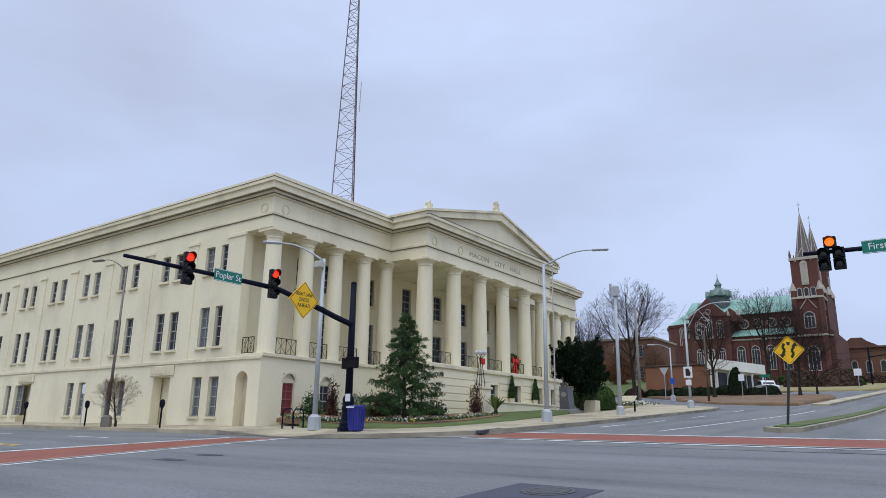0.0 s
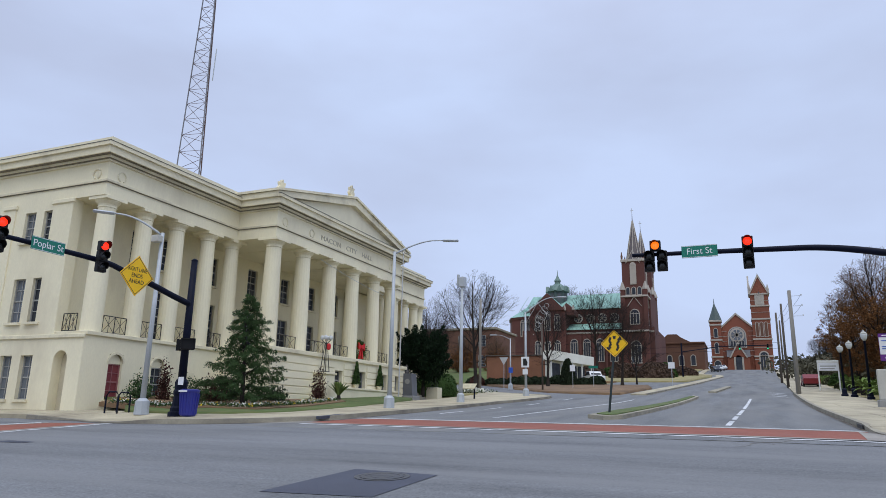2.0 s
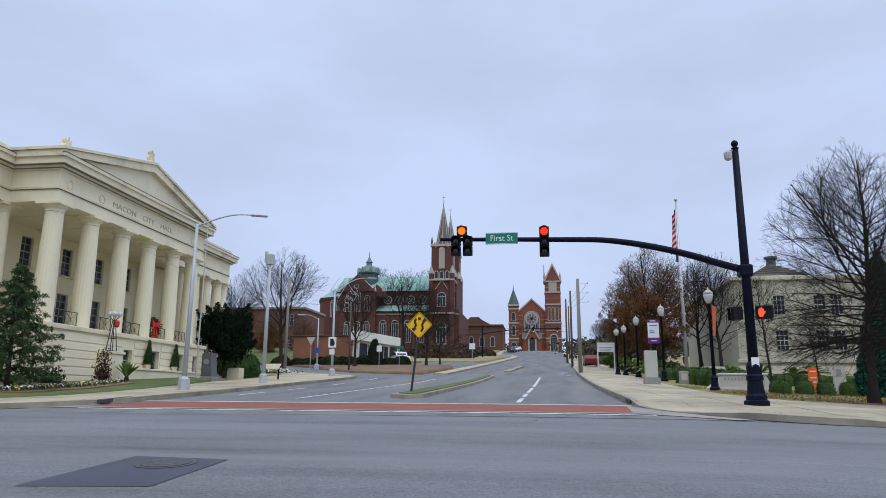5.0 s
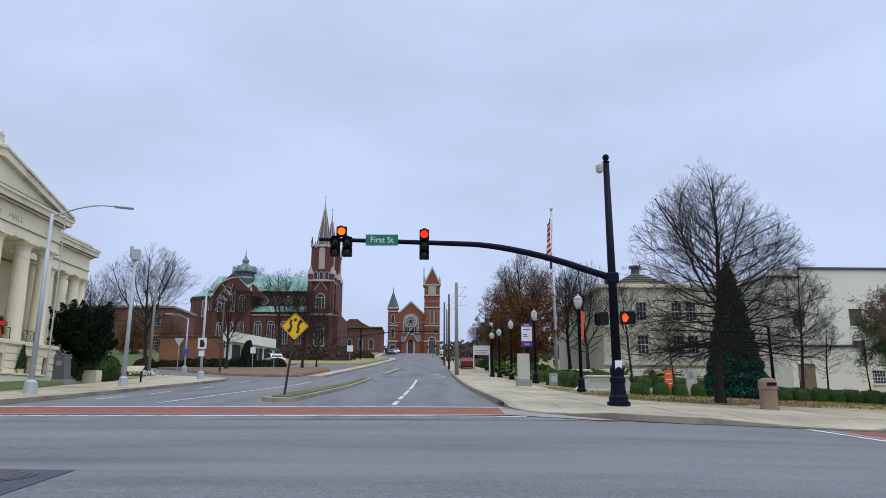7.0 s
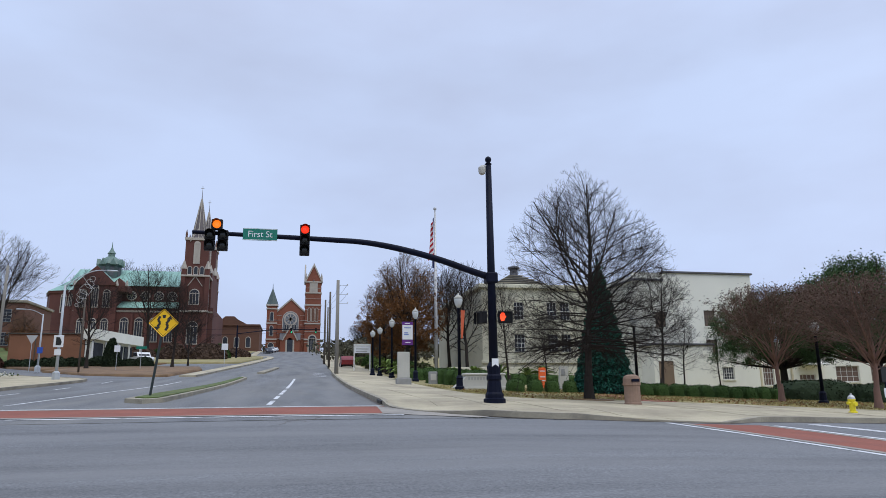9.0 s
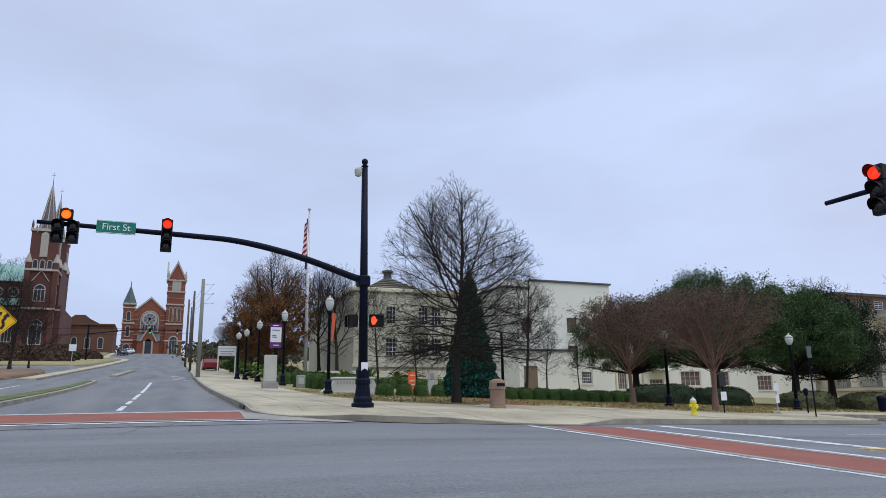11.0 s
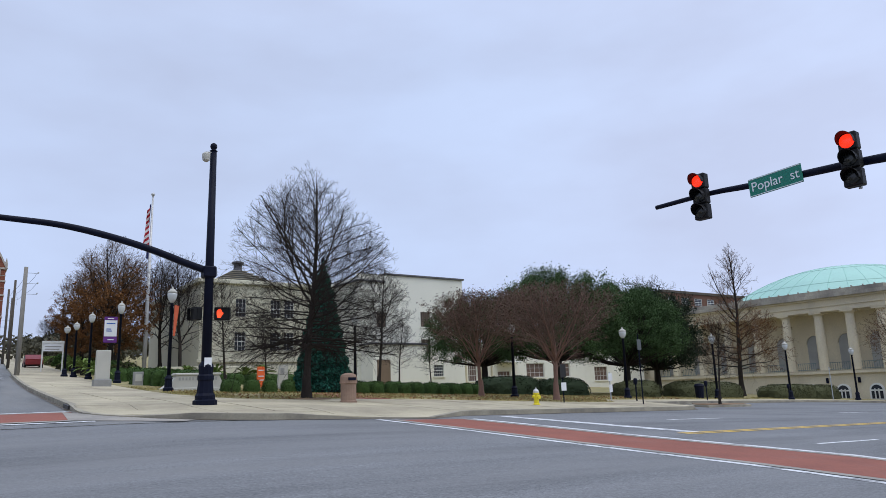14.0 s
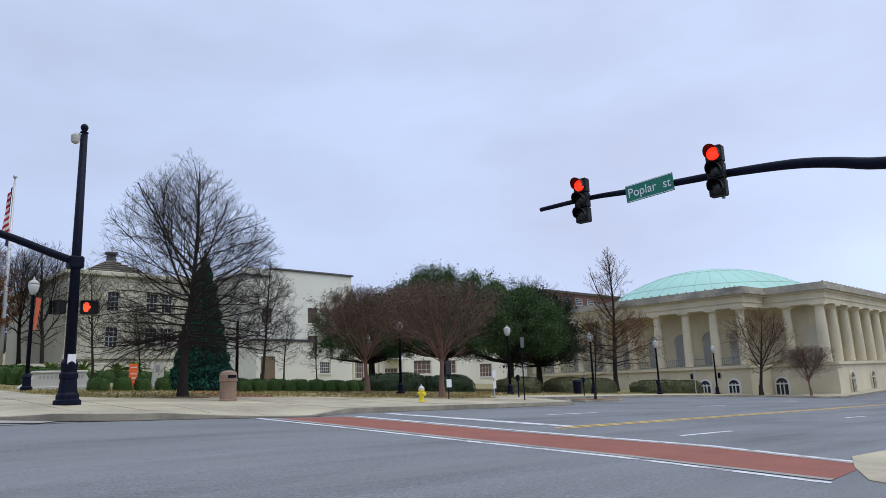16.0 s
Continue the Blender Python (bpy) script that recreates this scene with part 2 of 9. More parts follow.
M_redshrub = mat("bronze_shrub_leaves", (0.06, 0.028, 0.022), 0.85, var=0.2, scale=1, island=0.5, spec=0.12)
M_drygrass = mat("dry_grass_blades", (0.3, 0.255, 0.105), 0.95, var=0.25, scale=1, island=0.5, spec=0.1)
M_litter = mat("fallen_leaves", (0.2, 0.1, 0.045), 0.95, var=0.25, scale=1, island=0.5, spec=0.1)
M_browntwig = mat("brown_twigs", (0.135, 0.082, 0.05), 0.95, var=0.25, scale=2, spec=0.1)
M_gutter = mat("gutter_dirt", (0.115, 0.097, 0.075), 0.95, var=0.4, scale=1.2, fine=14, bump=0.4, dirt=(0.17, 0.16, 0.145), dirt_at=(0.42, 0.6), spec=0.2)
M_band = mat("worn_concrete_band", (0.3, 0.275, 0.24), 0.9, var=0.25, scale=1.0, fine=18, bump=0.3, dirt=(0.2, 0.19, 0.175), dirt_at=(0.45, 0.7))
M_soot = mat("weathered_cornice_stone", (0.4, 0.365, 0.29), 0.9, var=0.3, scale=0.5, fine=8, bump=0.3, dirt=(0.2, 0.185, 0.16), dirt_at=(0.42, 0.66), stretch=(1, 1, 0.5))
M_flower = mat("white_pansy_petals", (0.7, 0.7, 0.62), 0.8, var=0.1, island=0.3, spec=0.12)
M_yflower = mat("yellow_pansy_petals", (0.7, 0.52, 0.05), 0.8, var=0.1, island=0.3, spec=0.12)
M_bow = mat("red_ribbon", (0.55, 0.012, 0.015), 0.5, var=0.15)
M_carwhite = mat("white_car_paint", (0.7, 0.71, 0.72), 0.25, var=0.04)
M_cardark = mat("dark_car_paint", (0.06, 0.07, 0.1), 0.25, var=0.06)
M_carred = mat("red_car_paint", (0.2, 0.015, 0.015), 0.3, var=0.06)
M_rubber = mat("tyre_rubber", (0.015, 0.015, 0.015), 0.9, var=0.2)
M_flagred = mat("flag_red", (0.42, 0.015, 0.03), 0.8, var=0.08)
M_flagwhite = mat("flag_white", (0.72, 0.72, 0.72), 0.8, var=0.05)
M_flagblue = mat("flag_blue", (0.012, 0.018, 0.09), 0.8, var=0.08)
M_towerred = mat("red_oxide_steel", (0.1, 0.06, 0.055), 0.6, var=0.1)
M_towergrey = mat("grey_tower_steel", (0.17, 0.17, 0.19), 0.6, var=0.1)
M_mound = mat("olive_mound_leaves", (0.07, 0.074, 0.036), 0.8, var=0.2, scale=1, island=0.5, spec=0.12)
M_farwood = mat("far_woods", (0.085, 0.08, 0.055), 0.95, var=0.3, scale=0.08, fine=0.6, island=0.35, spec=0.12)


# ---------- building blocks ----------
ORG = {}


def thing(name, x, y, z, label, category, group="", kind=""):
    """An Empty at a thing's base; its parts are built in world places or round (0, 0, 0)."""
    ob = new(name)
    ob.location = (x, y, z)
    ob.empty_display_size = 0.2
    ORG[ob] = Vector((0, 0, 0))
    return tagged(ob, label, category, group, kind)


def at_world(ob):
    ORG[ob] = Vector(ob.location)
    return ob


def part(name, bm, material, parent, label="", smooth=False):
    me = bpy.data.meshes.new(name)
    org = ORG[parent]
    if org.length:
        bmesh.ops.translate(bm, verts=bm.verts, vec=-org)
    for f in bm.faces:
        f.smooth = smooth
    bm.to_mesh(me)
    bm.free()
    me.materials.append(material)
    ob = new(name, me)
    ob.parent = parent
    ORG[ob] = org
    return tagged(ob, label)


def solo(name, bm, material, label="", category="", kind="", group="", smooth=False):
    """A top-level thing of one mesh, built in world places."""
    me = bpy.data.meshes.new(name)
    for f in bm.faces:
        f.smooth = smooth
    bm.to_mesh(me)
    bm.free()
    me.materials.append(material)
    ob = new(name, me)
    ORG[ob] = Vector((0, 0, 0))
    return tagged(ob, label, category, group, kind)


def raw(name, verts, faces, material, parent, label="", smooth=False):
    me = bpy.data.meshes.new(name)
    me.from_pydata(verts, [], faces)
    me.materials.append(material)
    if smooth:
        me.polygons.foreach_set("use_smooth", [True] * len(me.polygons))
    ob = new(name, me)
    if parent is not None:
        ob.parent = parent
        ORG[ob] = ORG[parent]
    return tagged(ob, label)


def B():
    return bmesh.new()


def box(bm, x0, x1, y0, y1, z0, z1, bevel=0.0):
    r = bmesh.ops.create_cube(bm, size=1.0, matrix=Matrix.Translation(((x0 + x1) / 2, (y0 + y1) / 2, (z0 + z1) / 2)) @ Matrix.Diagonal((abs(x1 - x0), abs(y1 - y0), abs(z1 - z0), 1)))
    if bevel:
        bmesh.ops.bevel(bm, geom=list({e for v in r["verts"] for e in v.link_edges}), offset=bevel, segments=1, affect="EDGES")
    return bm


def prism(bm, pts, lo, hi, axis="z"):
    """Extrudes a flat outline along an axis. axis y: pts are (x, z); axis x: pts are (y, z)."""
    def put(a, b, c):
        return (a, b, c) if axis == "z" else (a, c, b) if axis == "y" else (c, a, b)
    lower = [bm.verts.new(put(a, b, lo)) for a, b in pts]
    upper = [bm.verts.new(put(a, b, hi)) for a, b in pts]
    k = len(pts)
    bm.faces.new(lower)
    bm.faces.new(upper)
    for i in range(k):
        bm.faces.new((lower[i], lower[(i + 1) % k], upper[(i + 1) % k], upper[i]))
    bmesh.ops.recalc_face_normals(bm, faces=bm.faces)
    return bm


def lathe(bm, x, y, profile, n=16):
    """profile: (radius, z) from bottom to top."""
    rings = []
    for r, z in profile:
        rings.append([bm.verts.new((x + r * math.cos(2 * math.pi * i / n), y + r * math.sin(2 * math.pi * i / n), z)) for i in range(n)])
    for a, b in zip(rings, rings[1:]):
        for i in range(n):
            bm.faces.new((a[i], a[(i + 1) % n], b[(i + 1) % n], b[i]))
    bm.faces.new(rings[0][::-1])
    bm.faces.new(rings[-1])
    return bm


def flowing(pts, radii, k=4):
    """More points on a smooth line through the given ones, with their radii."""
    P = [Vector(p) for p in pts]
    out, rad = [], []
    for i in range(len(P) - 1):
        a, b, c, d = P[max(i - 1, 0)], P[i], P[i + 1], P[min(i + 2, len(P) - 1)]
        for j in range(k):
            t = j / k
            out.append(0.5 * (2 * b + (c - a) * t + (2 * a - 5 * b + 4 * c - d) * t * t + (3 * b - 3 * c + d - a) * t ** 3))
            rad.append(radii[i] + (radii[i + 1] - radii[i]) * t)
    return out + [P[-1]], rad + [radii[-1]]


def tube(bm, pts, radii, n=8):
    """A tube along points."""
    pts = [Vector(p) for p in pts]
    if not isinstance(radii, (list, tuple)):
        radii = [radii] * len(pts)
    rings = []
    for i, p in enumerate(pts):
        d = (pts[min(i + 1, len(pts) - 1)] - pts[max(i - 1, 0)]).normalized()
        a = d.orthogonal().normalized() if abs(d.z) > 0.9 else Vector((0, 0, 1)).cross(d).normalized()
        b = d.cross(a)
        rings.append([bm.verts.new(p + radii[i] * (math.cos(2 * math.pi * k / n) * a + math.sin(2 * math.pi * k / n) * b)) for k in range(n)])
    for a, b in zip(rings, rings[1:]):
        for k in range(n):
            bm.faces.new((a[k], a[(k + 1) % n], b[(k + 1) % n], b[k]))
    bm.faces.new(rings[0][::-1])
    bm.faces.new(rings[-1])
    return bm


def arch_pts(c, w, z0, z1, n=8):
    """An outline with a round head: centre, width, sill and crown."""
    r = w / 2
    return [(c - r, z0), (c + r, z0)] + [(c + r * math.cos(math.pi * i / n), z1 - r + r * math.sin(math.pi * i / n)) for i in range(n + 1)]


def text_mesh(name, words, size, material, parent, m, depth=0.006, stretch=1.0):
    cu = bpy.data.curves.new(name, "FONT")
    cu.body, cu.size, cu.extrude, cu.align_x, cu.align_y = words, size, depth, "CENTER", "CENTER"
    tmp = bpy.data.objects.new(name, cu)
    me = bpy.data.meshes.new_from_object(tmp)
    bpy.data.objects.remove(tmp)
    me.transform(m @ Matrix.Diagonal((stretch, 1, 1, 1)))
    if ORG[parent].length:
        me.transform(Matrix.Translation(-ORG[parent]))
    me.materials.clear()
    me.materials.append(material)
    ob = new(name, me)
    ob.parent = parent
    ORG[ob] = ORG[parent]
    return ob


# ---------- the lie of the land ----------
def soft(v, k):
    return k * math.log1p(math.exp(max(-50, min(50, v / k))))


def H(x, y):
    """Height of the roadway: the avenue climbs away, the cross street falls to the east."""
    y = max(y, -25)
    z = -1.8 + 0.07 * y - 0.026 * soft(y - 20, 3) + 0.030 * soft(y - 50, 6) - 0.045 * soft(y - 215, 6)
    return z - 0.04 * soft(x - 5, 1.5) + 0.03 * soft(x - 90, 8)


RAMPS = ((4.2, 22.6), (11.6, 19.0), (-21.9, 19.2))


def ramp(x, y):
    """How far the kerb and pavement dip at the crossings."""
    d = min(math.hypot(x - a, y - b) for a, b in RAMPS)
    s = max(0.0, min(1.0, (3.1 - d) / 1.9))
    return 0.135 * s * s * (3 - 2 * s)


def drape(poly, lift, step=3.0, skirt=0.0, fine=None):
    """A sheet of the outline poly laid on the land; skirt: depth of its edge."""
    bm = B()
    bm.faces.new([bm.verts.new((x, y, 0)) for x, y in poly])
    xs, ys = [p[0] for p in poly], [p[1] for p in poly]
    for lo, hi, ax in ((min(xs), max(xs), 0), (min(ys), max(ys), 1)):
        c = math.ceil(lo / step) * step
        while c < hi:
            co, no = [0, 0, 0], [0, 0, 0]
            co[ax], no[ax] = c, 1
            bmesh.ops.bisect_plane(bm, geom=bm.verts[:] + bm.edges[:] + bm.faces[:], plane_co=co, plane_no=no, dist=1e-4)
            c += step if abs(c) < 130 else step * 6
    for v in bm.verts:
        v.co.z = H(v.co.x, v.co.y) + lift - (ramp(v.co.x, v.co.y) * (1.35 if step > 2.5 else 1.0) if 0.14 < lift < 0.175 else 0.0)
    for f in bm.faces:
        if f.normal.z < 0:
            f.normal_flip()
    bm.normal_update()
    if skirt:
        edges = [e for e in bm.edges if e.is_boundary]
        r = bmesh.ops.extrude_edge_only(bm, edges=edges)
        for v in r["geom"]:
            if isinstance(v, bmesh.types.BMVert):
                v.co.z -= skirt
        bmesh.ops.recalc_face_normals(bm, faces=bm.faces)
    return bm


def arc(cx, cy, r, a0, a1, n=6):
    return [(cx + r * math.cos(radians(a0 + (a1 - a0) * i / n)), cy + r * math.sin(radians(a0 + (a1 - a0) * i / n))) for i in range(n + 1)]


def strip(pts, half):
    """Outline of a band of half-width along points."""
    left, right = [], []
    for i, p in enumerate(pts):
        a, b = Vector(pts[max(i - 1, 0)]), Vector(pts[min(i + 1, len(pts) - 1)])
        d = (b - a).normalized()
        n = Vector((-d.y, d.x)) * half
        left.append((p[0] + n.x, p[1] + n.y))
        right.append((p[0] - n.x, p[1] - n.y))
    return left + right[::-1]


# ---------- ground, roads, pavements ----------
bm = B()
gx = sorted({*range(-130, 161, 10), *range(-4000, 4001, 400), -300, -200, 250})
gy = sorted({*range(-60, 281, 10), *range(-4000, 4001, 400), -200, -120, 340})
grid = [[bm.verts.new((x, y, H(min(max(x, -130), 160), min(max(y, -60), 300)) - 0.12)) for y in gy] for x in gx]
for i in range(len(gx) - 1):
    for j in range(len(gy) - 1):
        bm.faces.new((grid[i][j], grid[i + 1][j], grid[i + 1][j + 1], grid[i][j + 1]))
solo("ground", bm, M_grass, "winter-brown grass and earth under the whole place", "ground", "structure", smooth=True)

# Roads: the crossing with the cross street, and the avenue.
CROSS = [(-130, 5.0), (-130, 19.3), (-17, 19.3), (3.5, 19.3), (160, 23.5), (160, 5.0)]
solo("road", drape(CROSS, 0.0, 4), M_asphalt, "worn blue-grey asphalt of the street crossing", "road", "structure", smooth=True)
BAY = [(12, 19.53), (160, 23.5), (160, 26.6), (95, 24.6), (82, 25.1), (78.4, 26.8), (74, 31.0), (68, 33.1), (58, 32.8), (46, 30.6), (34.0, 28.5), (31.0, 28.0), (28.5, 23.2), (14, 20.6), (12, 20.0)]
solo("road_bay", drape(BAY, 0.0, 4), M_asphalt, "grey asphalt parking bay along the park", "road", "structure", smooth=True)
AVE = [(-18.5, 19.3), (-16.2, 23.5), (-17.6, 70), (-18.5, 110), (-16, 150), (-9, 236), (9, 236), (6.2, 150), (4.2, 70), (4.3, 24), (9, 19.46)]
solo("road_avenue", drape(AVE, 0.0, 4), M_avenue, "grey asphalt avenue climbing to the church", "road", "structure", smooth=True)
SOUTH = [(-19, -60), (-19, 5.0), (17, 5.0), (17, -60)]
solo("road_south", drape(SOUTH, 0.0, 5), M_asphalt, "grey asphalt roadway on the near side", "road", "structure", smooth=True)
SIDE = [(-14, 57.5), (-21, 64.5), (-24, 67.8), (-36, 80), (-62, 96), (-62, 109), (-36.4, 95.5), (-24.6, 79), (-18, 69.5), (-12, 66), (-12, 57.5)]
solo("road_side", drape(SIDE, 0.012, 5), M_asphalt, "asphalt side street beside the brick building", "road", "structure", smooth=True)


def paving(name, poly, label, material=None, lift=0.15, kerb=True, step=3.0, category="pavement"):
    ob = solo(name, drape(poly, lift, step, 0.35), material or M_concrete, label, category, "structure")
    return ob


# City-hall side pavement, park-side pavement, near corner, median.
WEST_KERB = [(-130, 19.2), (-26, 19.3), *arc(-20.5, 25.0, 6.3, -112, -18, 9), (-14.6, 31), (-15.2, 40), (-15.6, 46), (-15.0, 56), (-15.3, 58.6), (-16.4, 60.6), (-18.5, 62.3), (-20.6, 64.1), (-23.4, 67.4)]
WEST_IN = [(-24.6, 66.3), (-22.5, 60), (-21.7, 45), (-19.9, 37), (-18.2, 29), (-17.9, 24.6), (-18.9, 22.7), (-21.5, 22.0), (-24.0, 22.1), (-25.2, 23.2), (-27.1, 23.9), (-27.2, 22.26), (-130, 22.26)]
WEST = WEST_KERB + WEST_IN
paving("pavement", WEST, "tan concrete pavement round the city hall corner")
EAST_KERB = [(8.5, 236), (6.0, 150), (4.0, 70), (3.4, 27), *arc(8.4, 24.3, 5.0, 180, 258, 7), (12.5, 19.1), (14.3, 20.0), (29, 22.25), (30.6, 22.7), (31.9, 23.8), (33.6, 27.9)]
EAST = EAST_KERB + [(32.6, 30.9), (30, 27.2), (27, 26.6), (24, 27.6), (19.5, 29.2), (15.5, 29.8), (11.8, 28.4), (9.6, 29.2), (8.4, 34), (8.6, 70), (10.5, 150), (12.5, 236)]
paving("pavement_park", EAST, "tan concrete pavement at the park corner")
BAY_KERB = [(33.6, 27.9), (46, 30.4), (58, 32.6), (68, 32.9), (74, 30.8), (78.4, 26.6), (82, 24.9), (95, 24.4), (160, 26.4)]
EAST2 = BAY_KERB + [(160, 29.4), (95, 27.4), (84.5, 27.8), (79.5, 32.0), (71, 35.6), (58, 35.4), (46, 33.4), (32.6, 30.9)]
paving("pavement_east", EAST2, "tan concrete pavement along the cross street")
NEAR = [(13.2, -60), (13.2, -1), (13.4, 3.0), (13.9, 4.6), (15.6, 5.3), (17.7, 5.95), (20.0, 5.95), (60, 6.7), (160, 7.0), (160, 1.5), (24, 1.5), (20, -2), (20, -60)]
paving("pavement_near", NEAR, "tan concrete pavement at the near corner", lift=0.02)
MEDIAN = [(-5.9, 28.6), (-5.1, 27.6), (-4.5, 28.4), (-4.35, 33), (-3.5, 60), (-4.0, 62), (-5.8, 33)]
MEDIAN_IN = [(-5.6, 28.9), (-5.1, 28.2), (-4.75, 28.7), (-4.6, 33), (-3.75, 59.5), (-4.1, 60), (-5.55, 33)]
paving("median", MEDIAN, "grassed median with a worn concrete kerb", M_kerb, 0.16, category="median")
solo("median_grass", drape(MEDIAN_IN, 0.2, 3, 0.1), M_lawn, "mown green grass on the median", "grass", "stuff")
MED2 = [(-3.3, 72), (-2.6, 71.6), (-1.5, 88), (-2.1, 88)]
paving("median_far", MED2, "second grassed median further up the avenue", M_kerb, 0.16, category="median")

# Kerb stones along the pavements, and a storm drain.
for pts in (WEST_KERB[1:], EAST_KERB[1:], BAY_KERB):
    line = [p for p in pts if p[1] < 140]
    solo("gutter", drape(strip(line, 0.24), 0.008, 2.0), M_gutter, "dirt and leaf litter gathered in the gutter", "gutter", "structure")
    solo("kerb", drape(strip(line, 0.1), 0.17, 2.0, 0.38), M_kerb, "worn grey concrete kerb edging", "kerb", "structure")
ISLET = [(34.2, 24.3), (40.2, 25.5), (41.4, 26.5), (40.6, 27.2), (35.0, 26.2), (34.0, 25.2)]
solo("kerb_islet", drape(ISLET, 0.12, 2, 0.2), M_kerb, "small kerbed planting islet in the parking bay", "kerb", "structure")
solo("islet_mulch", drape([(34.5, 24.6), (40.0, 25.7), (41.0, 26.5), (40.4, 26.95), (35.1, 26.0), (34.3, 25.2)], 0.15, 2, 0.1), M_mulch, "red-brown bark mulch in the planting islet", "ground", "structure")
solo("storm_drain", drape([(3.24, 25.5), (3.31, 25.5), (3.31, 26.7), (3.24, 26.7)], 0.13, 1, 0.13), M_iron, "dark storm drain inlet at the avenue kerb", "drain", "structure")
solo("storm_drain", drape([(-14.62, 22.3), (-14.38, 22.3), (-14.6, 24.4), (-14.85, 24.4)], 0.176, 1, 0.1), M_patch, "dark storm drain opening in the kerb", "drain", "structure")

# Park lawn, city-hall lawn, verge.
def bank(x, y):
    """The city-hall lawn rises towards the walls."""
    return 0.065 * max(0.0, -19.2 - x) * min(1.0, (y - 21.8) / 2) if 21.8 < y < 47 and x < -19.2 else 0.0


def banked(bm):
    for v in bm.verts:
        v.co.z += bank(v.co.x, v.co.y)
    return bm



PARK = [(9.6, 29.2), (11.8, 28.4), (15.5, 29.8), (19.5, 29.2), (24, 27.6), (27, 26.6), (30, 27.2), (32.6, 30.9), (46, 33.4), (58, 35.4), (71, 35.6), (79, 32.3), (79, 110), (9.4, 110), (8.6, 70), (8.4, 34)]
solo("park_lawn", drape(PARK, 0.17, 3, 0.3), M_grass, "brown winter lawn of the park", "lawn", "structure", smooth=True)
HALL = [(-27.4, 23.9), (-27.1, 23.9), (-25.2, 23.2), (-24.0, 22.1), (-21.5, 22.0), (-18.9, 22.7), (-17.9, 24.6), (-18.2, 29), (-19.9, 37), (-21.7, 45), (-27.4, 45)]
solo("hall_lawn", banked(drape(HALL, 0.19, 1.5, 0.3)), M_lawn, "green lawn before the city hall", "lawn", "structure", smooth=True)
solo("corner_lawn", drape([(-22.5, 60), (-24.6, 66.3), (-36, 78.6), (-62, 94.5), (-62, 58), (-27.6, 58)], 0.16, 4, 0.3), M_grass, "winter lawn on the corner by the side street", "lawn", "structure", smooth=True)
ISLAND = [(-24.4, 77.2), (-18.1, 68.7), (-13.2, 65.6), (-10.6, 65.4), (-9.6, 81), (-11.2, 91), (-19.5, 94), (-24.8, 93)]
solo("island_bed", drape(ISLAND, 0.2, 3, 0.35), M_mulch, "pine-straw bed on the corner before the white office", "ground", "structure", smooth=True)
HILL_KERB = [(-8.2, 65.2), (-7.3, 81), (-5.9, 104.5), (-4.0, 153), (-4.6, 170), (-9, 178), (-9.2, 236)]
paving("pavement_hill", HILL_KERB + [(x - 1.4, y) for x, y in reversed(HILL_KERB)], "concrete pavement climbing beside the avenue")
solo("kerb", drape(strip(HILL_KERB[:5], 0.1), 0.17, 2.0, 0.38), M_kerb, "worn grey concrete kerb edging", "kerb", "structure")
solo("hill_lawn", drape([(-8.2, 112), (-6.2, 153), (-6.8, 170), (-11.2, 178), (-11.4, 236), (-60, 236), (-60, 113), (-30, 112)], 0.21, 5, 0.3), M_grass, "winter grass slope below the cathedral", "lawn", "structure", smooth=True)
solo("verge", drape([(-62, 111), (-37, 98), (-25, 80), (-24.8, 97), (-24, 112), (-62, 113)], 0.17, 4, 0.3), M_mulch, "pine-straw mulch bed beside the brick building", "ground", "structure", smooth=True)
solo("hill_verge", drape([(-60, 111), (-18.6, 111), (-16.2, 150), (-9.4, 236), (-60, 236)], 0.17, 6, 0.3), M_mulch, "mulched slope below the cathedral", "ground", "structure", smooth=True)


solo("brick_path", drape([(14.7, 29.6), (17.2, 29.5), (18.6, 35.5), (21.6, 40.6), (20.0, 41.4), (16.4, 36.5)], 0.185, 2, 0.1), M_brickpath, "red brick path into the park", "path", "structure")
solo("tree_bed", drape(arc(12.75, 29.5, 1.25, 0, 345, 15), 0.2, 2, 0.1), M_mulch, "ring of leaf mulch round the tree", "tree bed", "structure")


def marking(name, poly, material, label, lift=0.006, step=2.0, category="road marking"):
    return solo(name, drape(poly, lift, step), material, label, category, "structure")


def rect(x0, x1, y0, y1):
    return [(x0, y0), (x1, y0), (x1, y1), (x0, y1)]


# Crosswalks: red paving between white lines.
marking("crosswalk_avenue", [(-14.6, 21.4), (2.8, 21.0), (3.2, 24.2), (-13.9, 24.4)], M_brick_walk, "brick-red stamped crosswalk over the avenue", category="crosswalk")
for a, b in ((20.85, 20.45), (24.75, 24.55)):
    marking("crosswalk_line", strip([(-14.3, a), (3.3, b)], 0.12), M_line, "worn white crosswalk edge line")
marking("crosswalk_east", [(10.9, 18.6), (13.4, 18.6), (14.6, 13.3), (16.4, 8.5), (16.5, 5.3), (13.4, 5.0), (12.9, 8.5), (12.0, 12.4)], M_brick_walk, "brick-red stamped crosswalk over the cross street", category="crosswalk")
marking("crosswalk_line", strip([(10.5, 18.8), (11.7, 12.3), (12.6, 8.5), (13.0, 4.9)], 0.12), M_line, "worn white crosswalk edge line")
marking("crosswalk_line", strip([(13.8, 18.6), (15.0, 13.3), (16.7, 8.6), (16.8, 5.4)], 0.13), M_line, "worn white crosswalk edge line")
